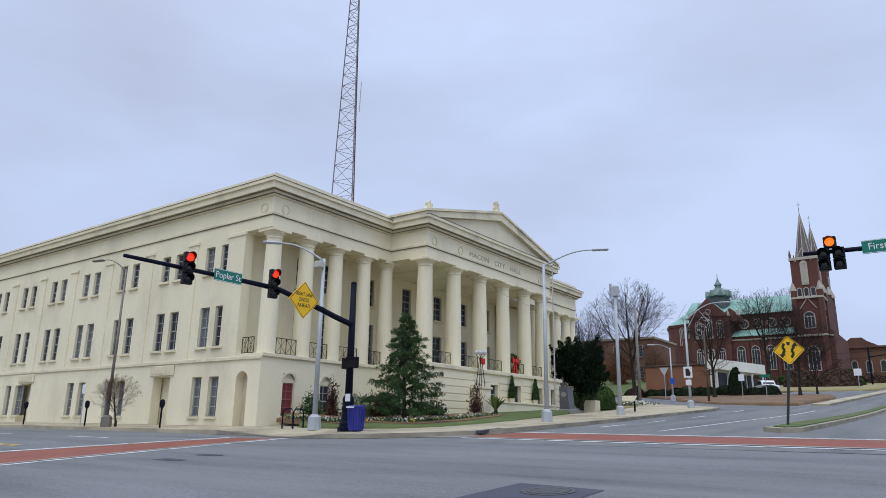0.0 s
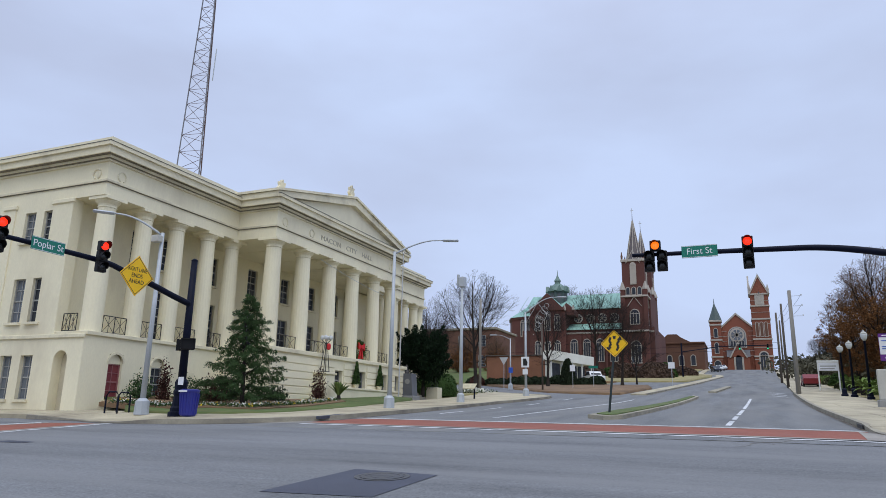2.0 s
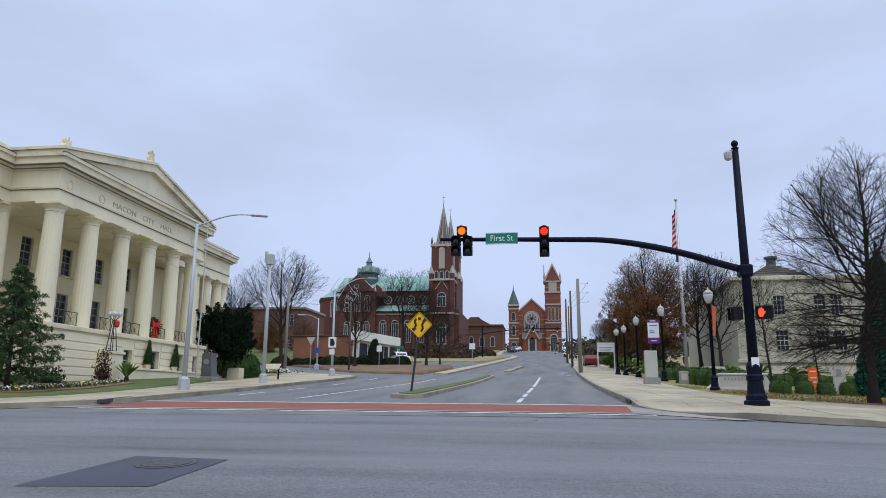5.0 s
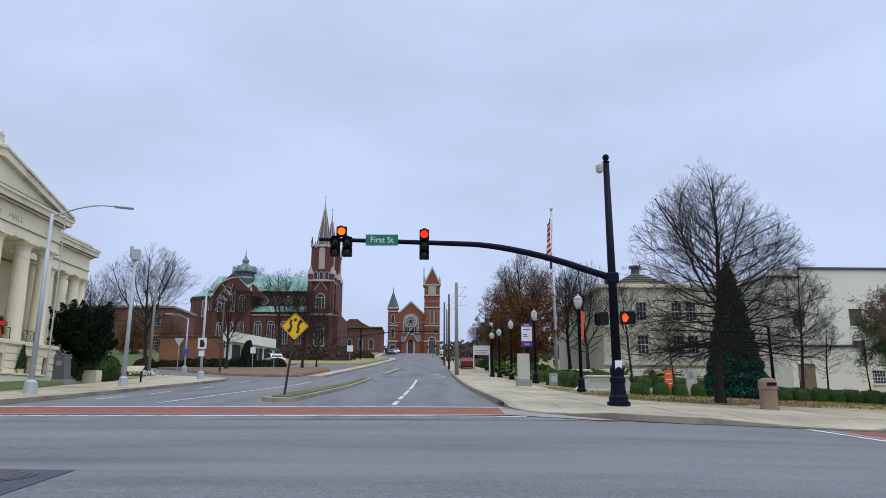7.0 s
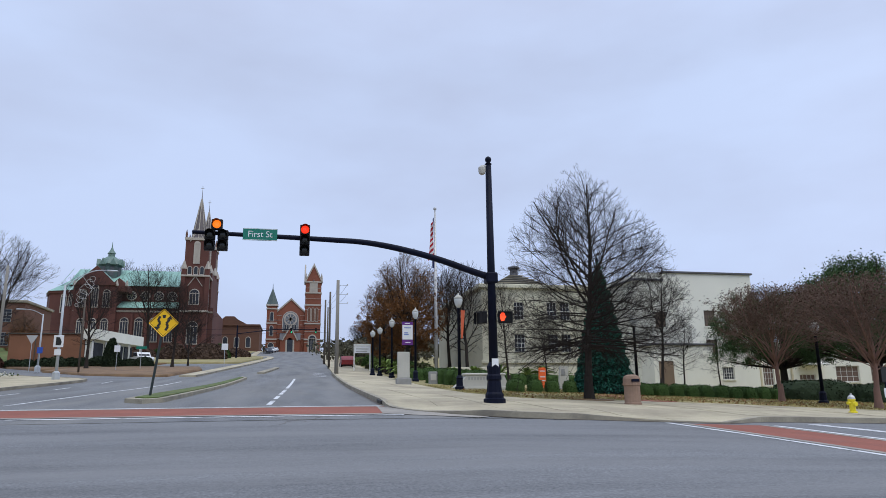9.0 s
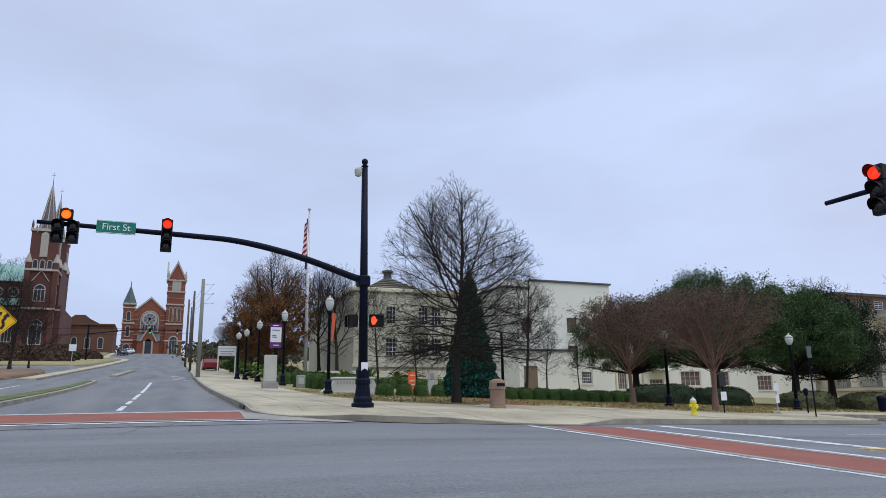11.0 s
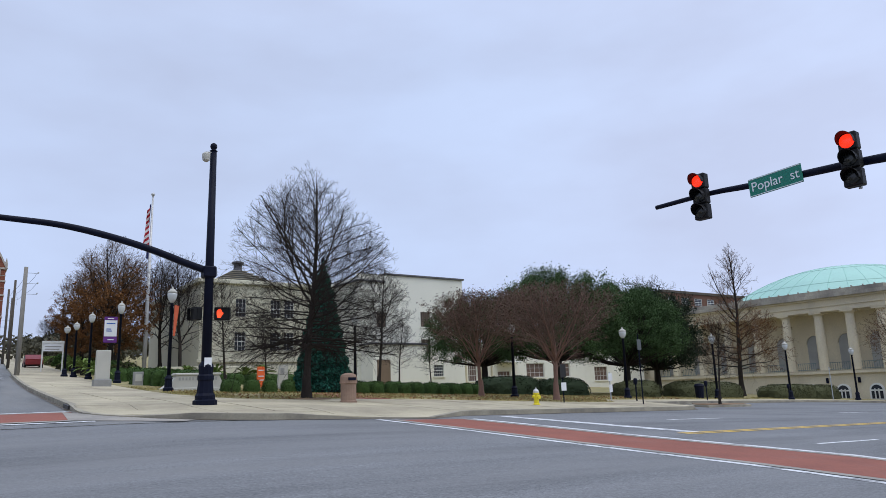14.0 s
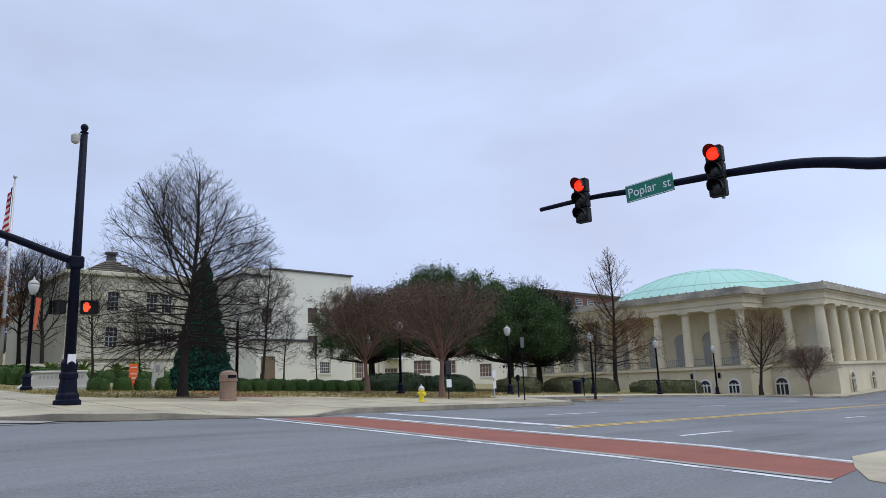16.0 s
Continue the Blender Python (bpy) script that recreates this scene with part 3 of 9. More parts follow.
for edge in ([(10.9, 18.6), (12.0, 12.4), (12.9, 8.5), (13.4, 5.0)], [(13.4, 18.6), (14.6, 13.3), (16.4, 8.5), (16.5, 5.3)], [(-14.6, 21.3), (2.8, 20.9)], [(-13.9, 24.45), (3.2, 24.25)]):
    marking("crosswalk_band", strip(edge, 0.14), M_band, "pale concrete band edging the brick-red crosswalk", 0.011, category="crosswalk")
marking("stop_line", [(15.5, 19.4), (16.0, 19.45), (18.1, 13.4), (17.5, 13.3)], M_line, "wide worn white stop line")
marking("crosswalk_west", [(-20.9, 18.3), (-23.0, 17.9), (-25.6, 10.6), (-27.5, 5.2), (-22.3, 5.2), (-21.2, 8.8)], M_brick_walk, "brick-red stamped crosswalk over the west street", category="crosswalk")
for edge in ([(-20.9, 18.3), (-21.2, 8.8), (-22.3, 5.2)], [(-23.0, 17.9), (-25.6, 10.6), (-27.5, 5.2)]):
    marking("crosswalk_band", strip(edge, 0.14), M_band, "pale concrete band edging the brick-red crosswalk", 0.011, category="crosswalk")
for x_, y_ in ((-17.35, 11.45), (-17.45, 12.75)):
    marking("asphalt_patch", [(x_ - 0.55, y_ - 0.2), (x_ + 0.45, y_ - 0.16), (x_ + 0.5, y_ + 0.16), (x_ - 0.5, y_ + 0.18)], M_patch, "small dark patch of new asphalt", 0.008, category="road patch")
marking("crosswalk_line", strip([(-20.6, 18.4), (-20.8, 8.8), (-21.6, 5.2)], 0.13), M_line, "worn white crosswalk edge line")
marking("crosswalk_line", strip([(-23.4, 17.9), (-26.0, 10.6), (-27.8, 5.2)], 0.13), M_line, "worn white crosswalk edge line")
marking("kerb_apron", [(2.95, 24.2), (3.6, 22.7), (4.7, 20.6), (5.6, 19.75), (5.2, 19.45), (2.75, 20.9)], M_band, "pale concrete apron at the kerb ramp", 0.012, 1.0, "pavement")
marking("kerb_apron", [(-14.2, 24.2), (-15.0, 22.4), (-16.6, 20.9), (-18.6, 19.9), (-18.4, 19.5), (-14.5, 21.1)], M_band, "pale concrete apron at the kerb ramp", 0.012, 1.0, "pavement")
rc = random.Random(77)
for cx0, cy0, dx0, dy0, steps_ in ((-0.6, 20.3, 0.12, -0.2, 9), (-9.8, 20.4, -0.1, -0.22, 8), (1.0, 20.2, -0.14, -0.2, 10)):
    line = [(cx0, cy0)]
    for _ in range(steps_):
        line.append((line[-1][0] + dx0 + rc.gauss(0, 0.09), line[-1][1] + dy0 + rc.gauss(0, 0.06)))
    marking("crack", strip(line, 0.011), M_gutter, "thin dark crack in the asphalt", 0.004, 2.0, "crack")
# Lane lines.
for y0, y1 in ((25.6, 28.6), (30.0, 33.0), (34.5, 41), (43, 60)):
    marking("lane_line", strip([(-0.62 + (y0 - 25.6) * 0.027, y0), (-0.62 + (y1 - 25.6) * 0.027, y1)], 0.09), M_line, "worn white lane line")
marking("lane_line", strip([(-9.4, 27.2), (-9.1, 40), (-8.3, 50), (-8.0, 56)], 0.08), M_line, "worn white lane line")
for y0 in (30, 36, 44, 54):
    marking("lane_dash", strip([(-13.0, y0), (-13.05, y0 + 3)], 0.08), M_line, "worn white lane dash", )
for y0 in (64, 67.5, 71):
    marking("hatch_line", strip([(2.1, y0 + 2.5), (3.2, y0)], 0.12), M_line, "white hatching beside the kerb")
for d in (-0.12, 0.12):
    marking("centre_line", strip([(16.9, 13.2 + d), (27.7, 14.0 + d), (51.8, 15.9 + d), (90, 18.6 + d), (120, 20.6 + d)], 0.06), M_yellow_line, "double yellow centre line")
    marking("centre_line", strip([(-28.5, 12.3 + d), (-60, 12.3 + d), (-125, 12.3 + d)], 0.06), M_yellow_line, "double yellow centre line")
for x0 in (21.4, 38, 56, 74):
    marking("lane_dash", strip([(x0, 17.1 + (x0 - 21) * 0.13), (x0 + 3.8, 17.4 + (x0 - 21) * 0.13)], 0.07), M_line, "worn white lane dash")
for x0 in (18.5, 36.1, 54):
    marking("lane_dash", strip([(x0, 10.3 + (x0 - 18) * 0.065), (x0 + 3.4, 10.4 + (x0 - 18) * 0.065)], 0.07), M_line, "worn white lane dash")
for x0 in (-29, -38, -47, -56):
    marking("lane_dash", strip([(x0, 16.0), (x0 - 3.4, 16.0)], 0.07), M_line, "worn white lane dash")
# Patch of new asphalt with a manhole.
marking("asphalt_patch", [(-6.75, 9.0), (-4.95, 9.2), (-4.9, 11.4), (-6.6, 11.55)], M_patch, "dark square patch of new asphalt", 0.008, category="road patch")
hole = at_world(thing("manhole", -5.7, 10.9, H(-5.7, 10.9), "iron manhole cover set in the dark asphalt patch", "manhole"))
tilt = Matrix.Translation((-5.7, 10.9, H(-5.7, 10.9) + 0.012)) @ pose(0, 0, 0, 4.0)
M_castiron = mat("worn_cast_iron", (0.075, 0.075, 0.078), 0.5, 0.5, var=0.3, scale=6, fine=30)
bm = lathe(B(), 0, 0, [(0.47, -0.02), (0.47, 0.006), (0.40, 0.008), (0.39, 0.0)], 28)
bm.transform(tilt)
part("ring", bm, M_castiron, hole)
bm = lathe(B(), 0, 0, [(0.37, -0.01), (0.37, 0.01), (0.3, 0.012), (0.29, 0.004), (0.2, 0.004), (0.19, 0.012), (0.05, 0.012)], 28)
bm.transform(tilt)
part("cover", bm, M_castiron, hole)

# ---------- city hall ----------
hall = at_world(thing("city_hall", -40, 36, -0.3, "cream stucco Greek-revival city hall with tall white columns", "building"))
YW, XF, XP, XB = 22.3, -27.2, -24.4, -29.5
BELT, ARCH, FRZ, COR, TOP = 3.2, 9.85, 10.5, 11.5, 12.58


def wall_with_holes(bm, u0, u1, z0, z1, holes, lo, hi, axis):
    """A wall slab with rectangular holes (u0, u1, z0, z1), as strips: axis y: the wall runs along x between lo and hi."""
    us = sorted({u0, u1, *[h[0] for h in holes], *[h[1] for h in holes]})
    zs = sorted({z0, z1, *[h[2] for h in holes], *[h[3] for h in holes]})
    us, zs = [u for u in us if u0 <= u <= u1], [z for z in zs if z0 <= z <= z1]
    cache = {}

    def v(u, z, d):
        key = (u, z, d)
        if key not in cache:
            cache[key] = bm.verts.new((u, d, z) if axis == "y" else (d, u, z))
        return cache[key]
    solid = {}
    for i in range(len(us) - 1):
        for j in range(len(zs) - 1):
            cu, cz = (us[i] + us[i + 1]) / 2, (zs[j] + zs[j + 1]) / 2
            solid[i, j] = not any(h[0] < cu < h[1] and h[2] < cz < h[3] for h in holes)
    for (i, j), full in solid.items():
        if not full:
            continue
        a, b, c, d = us[i], us[i + 1], zs[j], zs[j + 1]
        for s in (lo, hi):
            bm.faces.new((v(a, c, s), v(b, c, s), v(b, d, s), v(a, d, s)))
        for (di, dj), (p, q) in {(-1, 0): ((a, c), (a, d)), (1, 0): ((b, c), (b, d)), (0, -1): ((a, c), (b, c)), (0, 1): ((a, d), (b, d))}.items():
            if not solid.get((i + di, j + dj), False):
                bm.faces.new((v(*p, lo), v(*q, lo), v(*q, hi), v(*p, hi)))
    bmesh.ops.recalc_face_normals(bm, faces=bm.faces)
    return bm


def sash(parent, u0, u1, z0, z1, d, axis, out, pane=None, frame=None, cols=2, rows=4, sill=True, sillmat=None, name="window"):
    """A sash window in a wall; d: plane of the glass, out: +1 or -1, the way outwards."""
    def b(bm, a0, a1, c0, c1, d0, d1):
        return box(bm, a0, a1, min(d0, d1), max(d0, d1), c0, c1) if axis == "y" else box(bm, min(d0, d1), max(d0, d1), a0, a1, c0, c1)
    win = part(name, b(B(), u0, u1, z0, z1, d - 0.03 * out, d), pane or M_glass, parent)
    bm = B()
    w = 0.05
    b(bm, u0, u0 + w, z0, z1, d, d + 0.06 * out), b(bm, u1 - w, u1, z0, z1, d, d + 0.06 * out)
    b(bm, u0, u1, z0, z0 + w, d, d + 0.06 * out), b(bm, u0, u1, z1 - w, z1, d, d + 0.06 * out)
    for i in range(1, cols):
        u = u0 + (u1 - u0) * i / cols
        b(bm, u - 0.017, u + 0.017, z0, z1, d, d + 0.03 * out)
    for j in range(1, rows):
        z, t = z0 + (z1 - z0) * j / rows, 0.035 if 2 * j == rows else 0.017
        b(bm, u0, u1, z - t, z + t, d, d + 0.035 * out)
    part("frame", bm, frame or M_frame, win)
    if sill:
        part("sill", b(B(), u0 - 0.1, u1 + 0.1, z0 - 0.12, z0, d, d + 0.34 * out), sillmat or M_cream_trim, win)
    return win


# Side wall to the cross street: pairs of windows, doors below.
pairs = [-31.65, -35.85, -40.45, -45.0, -49.4, -53.8, -58.2, -62.6]
WIDE = 0.84
wins = []
for c in pairs:
    for s in (-1, 1):
        u = c + 0.12 + s * 0.68
        wins.append((u - WIDE / 2, u + WIDE / 2, 3.87, 6.02, 2, 4))
        wins.append((u - 0.39, u + 0.39, 7.86, 9.4, 2, 4))
DOORS = [(-36.3, -34.7), (-52.6, -51.0)]
lows = [c for c in pairs if c not in (-35.85, -49.4)]
for c in lows:
    cc = c + 0.12
    for s in (-1, 1):
        u = cc + s * 0.72
        wins.append((u - 0.41, u + 0.41, 0.28, 2.3, 2, 4))
holes = [w[:4] for w in wins] + [(a, b, -3, 2.4) for a, b in DOORS] + [(-29.0, -28.1, -3, 2.5)]
bm = wall_with_holes(B(), -70, XB + 0.3, BELT, ARCH, [h for h in holes if h[2] > BELT], YW, YW + 0.5, "y")
part("side_wall", bm, M_cream, hall)
bm = wall_with_holes(B(), -70, XF, -1.2, BELT, [h for h in holes if h[2] < BELT], YW - 0.04, YW + 0.5, "y")
part("side_base_wall", bm, M_cream, hall)
for u0, u1, z0, z1, c, r in wins:
    blind = M_blind if (int(u0 * 7) % 3 == 0 or z1 < 3) else M_glass
    sash(hall, u0, u1, z0, z1, YW + 0.2, "y", -1, pane=blind, cols=c, rows=r)
for a, b in DOORS:
    dr = part("door", box(B(), a, b, YW + 0.75, YW + 0.82, -1.0, 2.4), mat("beige_door", (0.42, 0.38, 0.3), 0.6), hall, "beige panelled door in a deep recess")
    bm = B()
    for s in (0.04, 0.54):
        for z0, z1 in ((-0.15, 0.7), (0.9, 2.2)):
            box(bm, a + 0.1 + s * (b - a), a + 0.42 * (b - a) + s * (b - a), YW + 0.72, YW + 0.75, z0, z1, 0.01)
    part("panel", bm, mat("beige_door_panel", (0.4, 0.36, 0.29), 0.6), dr)
    bm = B()
    box(bm, a - 0.3, b + 0.35, YW - 0.14, YW - 0.04, 2.45, 3.0, 0.03)
    part("carved_panel", bm, M_cream_trim, hall)
    bm = B()
    for k in range(7):
        box(bm, a - 0.15 + k * 0.27, a + 0.03 + k * 0.27, YW - 0.17, YW - 0.14, 2.55, 2.88, 0.02)
    part("carved_panel", bm, M_cream_trim, hall)
# arched niche at the corner, its shade put into a darker ochre
bm = prism(B(), arch_pts(-28.55, 0.9, -1.0, 2.5), YW + 0.42, YW + 0.46, "y")
part("niche", bm, mat("shaded_ochre_niche", (0.55, 0.49, 0.36), 0.8), hall)
bm = B()
for c0, c1 in ((-29.02, -28.55), (-28.55, -28.08)):
    side = -1 if c0 < -28.9 else 1
    pts = [(-28.55 + 0.45 * math.cos(math.pi / 2 + side * -1 * math.pi / 2 * i / 6), 2.05 + 0.45 * math.sin(math.pi / 2 + side * -1 * math.pi / 2 * i / 6)) for i in range(7)]
    prism(bm, [(-28.55, 2.52), *pts, ((-29.02 if side < 0 else -28.08), 2.52)], YW - 0.035, YW + 0.4, "y")
part("niche_arch", bm, M_cream, hall)
bm = B()
box(bm, -70, XF + 0.1, YW - 0.13, YW - 0.03, BELT - 0.14, BELT + 0.04, 0.02)
part("belt_course", bm, M_cream_trim, hall)
for x in [-29.9] + [(a + b) / 2 for a, b in zip(pairs, pairs[1:])]:
    bm = B()
    w = 0.7 if x == -29.9 else 0.42
    box(bm, x - w, x + w, YW - 0.055, YW, BELT + 0.05, ARCH - 0.2)
    box(bm, x - w - 0.08, x + w + 0.08, YW - 0.13, YW + 0.002, ARCH - 0.2, ARCH + 0.02, 0.03)
    part("pilaster", bm, M_cream, hall)


def entablature(bm, runs, axis_pts):
    """Mouldings along an outline: (out, z0, z1) slabs mitred as one polygon per layer."""
    for out, z0, z1 in runs:
        prism(bm, offset_outline(axis_pts, out), z0, z1)
    return bm


def offset_outline(pts, d):
    """Outline of right-angled corners pushed outwards by d (counter-clockwise order)."""
    res, k = [], len(pts)
    for i in range(k):
        p, q, r = Vector(pts[i - 1]), Vector(pts[i]), Vector(pts[(i + 1) % k])
        a, b = (q - p).normalized(), (r - q).normalized()
        n1, n2 = Vector((a.y, -a.x)), Vector((b.y, -b.x))
        m = n1 + n2
        res.append(tuple(q + m * (d / max(0.2, m.dot(n1)))))
    return res


def ring(bm, outer, inner, z0, z1):
    """A beam that follows an outline: outer and inner edge, underside and top."""
    k = len(outer)
    rows = [[bm.verts.new((x, y, z)) for x, y in pts] for pts, z in ((outer, z0), (outer, z1), (inner, z1), (inner, z0))]
    for a, b in zip(rows, rows[1:] + rows[:1]):
        for i in range(k):
            bm.faces.new((a[i], a[(i + 1) % k], b[(i + 1) % k], b[i]))
    bmesh.ops.recalc_face_normals(bm, faces=bm.faces)
    return bm


PLAN = [(-70, YW), (XF, YW), (XF, 31.75), (XP, 31.75), (XP, 47.7), (XF, 47.7), (XF, 58.2), (-70, 58.2)]
for nm, run, m_ in (("architrave", (0.0, ARCH, FRZ), M_cream), ("fillet", (0.09, FRZ, FRZ + 0.1), M_cream_trim), ("frieze", (0.02, FRZ + 0.1, COR), M_cream), ("bed_mould", (0.12, COR, COR + 0.12), M_cream_trim), ("bed_mould", (0.26, COR + 0.12, COR + 0.26), M_cream_trim), ("corona", (0.5, COR + 0.26, COR + 0.6), M_cream_trim), ("cymatium", (0.6, COR + 0.6, COR + 0.78), M_cream_trim)):
    if nm in ("architrave", "fillet", "frieze"):
        part(nm, ring(B(), offset_outline(PLAN, run[0]), offset_outline(PLAN, -1.05), run[1], run[2]), m_, hall)
    else:
        part(nm, entablature(B(), [run], PLAN), m_, hall)
# Dark strips under the mouldings paint in their shadow lines, along with grime.
M_shadowline = mat("grimy_moulding_shadow", (0.2, 0.18, 0.14), 0.9, var=0.35, scale=0.8, fine=6)
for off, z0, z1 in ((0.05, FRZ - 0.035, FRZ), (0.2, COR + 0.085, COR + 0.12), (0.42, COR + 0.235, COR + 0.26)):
    part("stained_joint", ring(B(), offset_outline(PLAN, off), offset_outline(PLAN, -0.3), z0, z1), M_shadowline, hall)
part("flashing", prism(B(), offset_outline(PLAN, 0.62), COR + 0.78, COR + 0.81), mat("dark_roof_flashing", (0.09, 0.085, 0.075), 0.6), hall)
part("parapet", prism(B(), offset_outline(PLAN, 0.1), COR + 0.78, TOP + 0.15), M_cream, hall)
for y in (25.25, 27.5, 29.9):
    part("ceiling_beam", box(B(), XB - 1.0, XF - 1.05, y - 0.3, y + 0.3, ARCH + 0.1, COR), M_cream, hall)
for y in (35.3, 38.35, 41.35, 44.4):
    part("ceiling_beam", box(B(), XB - 1.0, XP - 1.05, y - 0.3, y + 0.3, ARCH + 0.1, COR), M_cream, hall)

for x1, y0, y1 in ((XF - 1.06, YW + 0.5, 31.7), (XP - 1.06, 31.75, 47.7), (XF - 1.06, 47.75, 58.1)):
    part("porch_ceiling", box(B(), XB - 1.3, x1, y0, y1, ARCH + 0.13, ARCH + 0.22), M_cream, hall)
# Pediment over the portico, with finials.
YM = (31.75 + 47.7) / 2
bm = prism(B(), [(31.8, COR + 0.7), (47.65, COR + 0.7), (YM, 14.05)], XP - 0.2, XP + 0.12, "x")
part("tympanum", bm, M_cream, hall)
for s in (-1, 1):
    e = YM + s * 8.6
    bm = prism(B(), [(e, COR + 0.62), (e, COR + 0.95), (YM, 14.5), (YM, 14.0)], -34, XP + 0.42, "x")
    prism(bm, [(e + s * 0.1, COR + 0.95), (e + s * 0.1, COR + 1.1), (YM, 14.66), (YM, 14.5)], -34, XP + 0.52, "x")
    part("raking_cornice", bm, M_cream_trim, hall)
for y, z in ((31.9, COR + 0.9), (YM, 14.55), (47.5, COR + 0.9)):
    bm = box(B(), XP - 0.2, XP + 0.2, y - 0.26, y + 0.26, z - 0.1, z + 0.22, 0.03)
    box(bm, XP - 0.15, XP + 0.15, y - 0.2, y + 0.2, z + 0.22, z + 0.34, 0.03)
    fan = [(y + (0.34 + 0.07 * math.cos(7 * a)) * math.sin(a) * 0.9, z + 0.5 + (0.42 + 0.08 * math.cos(7 * a)) * math.cos(a)) for a in [radians(-150 + 300 * i / 42) for i in range(43)]]
    prism(bm, fan, XP - 0.09, XP + 0.09, "x")
    part("finial", bm, M_cream_trim, hall)
# Name over the columns, grey for the shadow in its carving, and laurel rings.
M_carved = mat("carved_shadow_grey", (0.47, 0.43, 0.33), 0.8)
words = [text_mesh("carved_word", w_, 0.46, M_carved, hall, Matrix.Translation((XP + 0.035, 0, 10.93)) @ pose(0, 0, 0, 90, 0, 90), 0.01, 1.42) for w_ in ("MACON", "CITY", "HALL")]
ends = [[f_(v.co.y for v in ob.data.vertices) for f_ in (min, max)] for ob in words]
run = sum(b - a for a, b in ends) + 2 * 0.75
pos = YM - run / 2
for ob, (a, b) in zip(words, ends):
    ob.data.transform(Matrix.Translation((0, pos - a - ORG[hall].y, 0)))
    pos += b - a + 0.75
for x, y in ((XP + 0.03, 32.5), (XP + 0.03, 35.3), (XP + 0.03, 46.0), (XF + 0.03, 23.1)):
    bm = B()
    tube(bm, [(x, y + 0.24 * math.cos(a * 0.4 - 1.2), 10.93 + 0.24 * math.sin(a * 0.4 - 1.2)) for a in range(15)], 0.045, 6)
    part("laurel_ring", bm, M_cream_trim, hall)
bm = B()
tube(bm, [(-27.9 + 0.24 * math.cos(a * 0.4 - 1.2), YW - 0.03, 10.93 + 0.24 * math.sin(a * 0.4 - 1.2)) for a in range(15)], 0.045, 6)
part("laurel_ring", bm, M_cream_trim, hall)

# Base storey: wings and portico.
front_lo = [(23.75, 24.55, 0.35, 2.45), (26.35, 27.15, 0.35, 2.45)]
bm = wall_with_holes(B(), YW + 0.5, 31.7, -1.0, BELT, front_lo, XF - 0.45, XF, "x")
part("front_base_wall", bm, M_cream, hall)
for i, (a, b, z0, z1) in enumerate(front_lo):
    sash(hall, a, b, z0, z1 - 0.45, XF - 0.2, "x", 1, pane=M_redblind if i == 0 else M_glass, frame=mat("rose_frame", (0.3, 0.12, 0.12), 0.5) if i == 0 else M_frame, cols=2, rows=4)
    part("lunette", prism(B(), arch_pts((a + b) / 2, b - a, z1 - 0.45, z1, 8), XF - 0.2, XF - 0.12, "x"), M_cream, hall)
    bm = B()
    for k in range(9):
        a0, a1 = math.pi * k / 9, math.pi * (k + 1) / 9
        c, r0, r1 = (a + b) / 2, 0.40, 0.5
        prism(bm, [(c + r0 * math.cos(a0), 2.05 + r0 * math.sin(a0)), (c + r1 * math.cos(a0), 2.05 + r1 * math.sin(a0)), (c + r1 * math.cos(a1), 2.05 + r1 * math.sin(a1)), (c + r0 * math.cos(a1), 2.05 + r0 * math.sin(a1))], XF - 0.02, XF + 0.04, "x")
    part("arch_moulding", bm, M_cream_trim, hall)
part("wall_plaque", box(B(), XF, XF + 0.05, 28.6, 29.3, 1.0, 1.9, 0.02), M_cream_trim, hall)
bm = B()
box(bm, XF - 2.3, XF + 0.12, YW - 0.02, 58.6, BELT, BELT + 0.18, 0.02)
part("porch_floor", bm, M_cream_trim, hall)
bm = B()
box(bm, XF - 2, XP + 0.75, 31.3, 48.1, BELT + 0.05, BELT + 0.3, 0.03)
part("portico_floor", bm, M_cream_trim, hall)
low = [(38.0, 38.9, 1.4, 2.6), (40.9, 41.9, 1.4, 2.7), (44.0, 45.0, 1.4, 2.7), (46.25, 46.95, 1.4, 2.7)]
bm = wall_with_holes(B(), 31.45, 47.8, -0.8, BELT + 0.05, low, XP + 0.15, XP + 0.6, "x")
box(bm, XF, XP + 0.598, 31.3, 31.5, -0.8, BELT + 0.05)
box(bm, XF, XP + 0.598, 47.7, 47.9, -0.8, BELT + 0.05)
part("portico_base_wall", bm, M_cream, hall)
for a, b, z0, z1 in low:
    sash(hall, a, b, z0, z1, XP + 0.3, "x", 1, pane=M_glass, cols=1, rows=2)
for k, z in enumerate((0.55, 0.98, 1.41, 1.84, 2.27, 2.7)):
    for y0, y1 in ((31.28, 37.9), (39.0, 40.8), (42.0, 43.9), (45.1, 46.2), (47.0, 47.9)):
        part("rustication_band", box(B(), XP + 0.6, XP + 0.655, y0, y1, z + 0.03, z + 0.4, 0.015), M_cream, hall)
part("front_base_wall", wall_with_holes(B(), 47.9, 58.6, -0.6, BELT, [], XF - 0.4, XF, "x"), M_cream, hall)


def column(bm, x, y, z0, z1, r):
    n = 20
    box(bm, x - r * 1.3, x + r * 1.3, y - r * 1.3, y + r * 1.3, z1 - 0.16, z1, 0.01)
    lathe(bm, x, y, [(r, z0), (r * 0.99, z0 + (z1 - z0) * 0.35), (r * 0.86, z1 - 0.52), (r * 0.94, z1 - 0.5), (r * 0.94, z1 - 0.45), (r * 0.88, z1 - 0.42), (r * 0.92, z1 - 0.34), (r * 1.22, z1 - 0.2), (r * 1.22, z1 - 0.16)], n)
    return bm


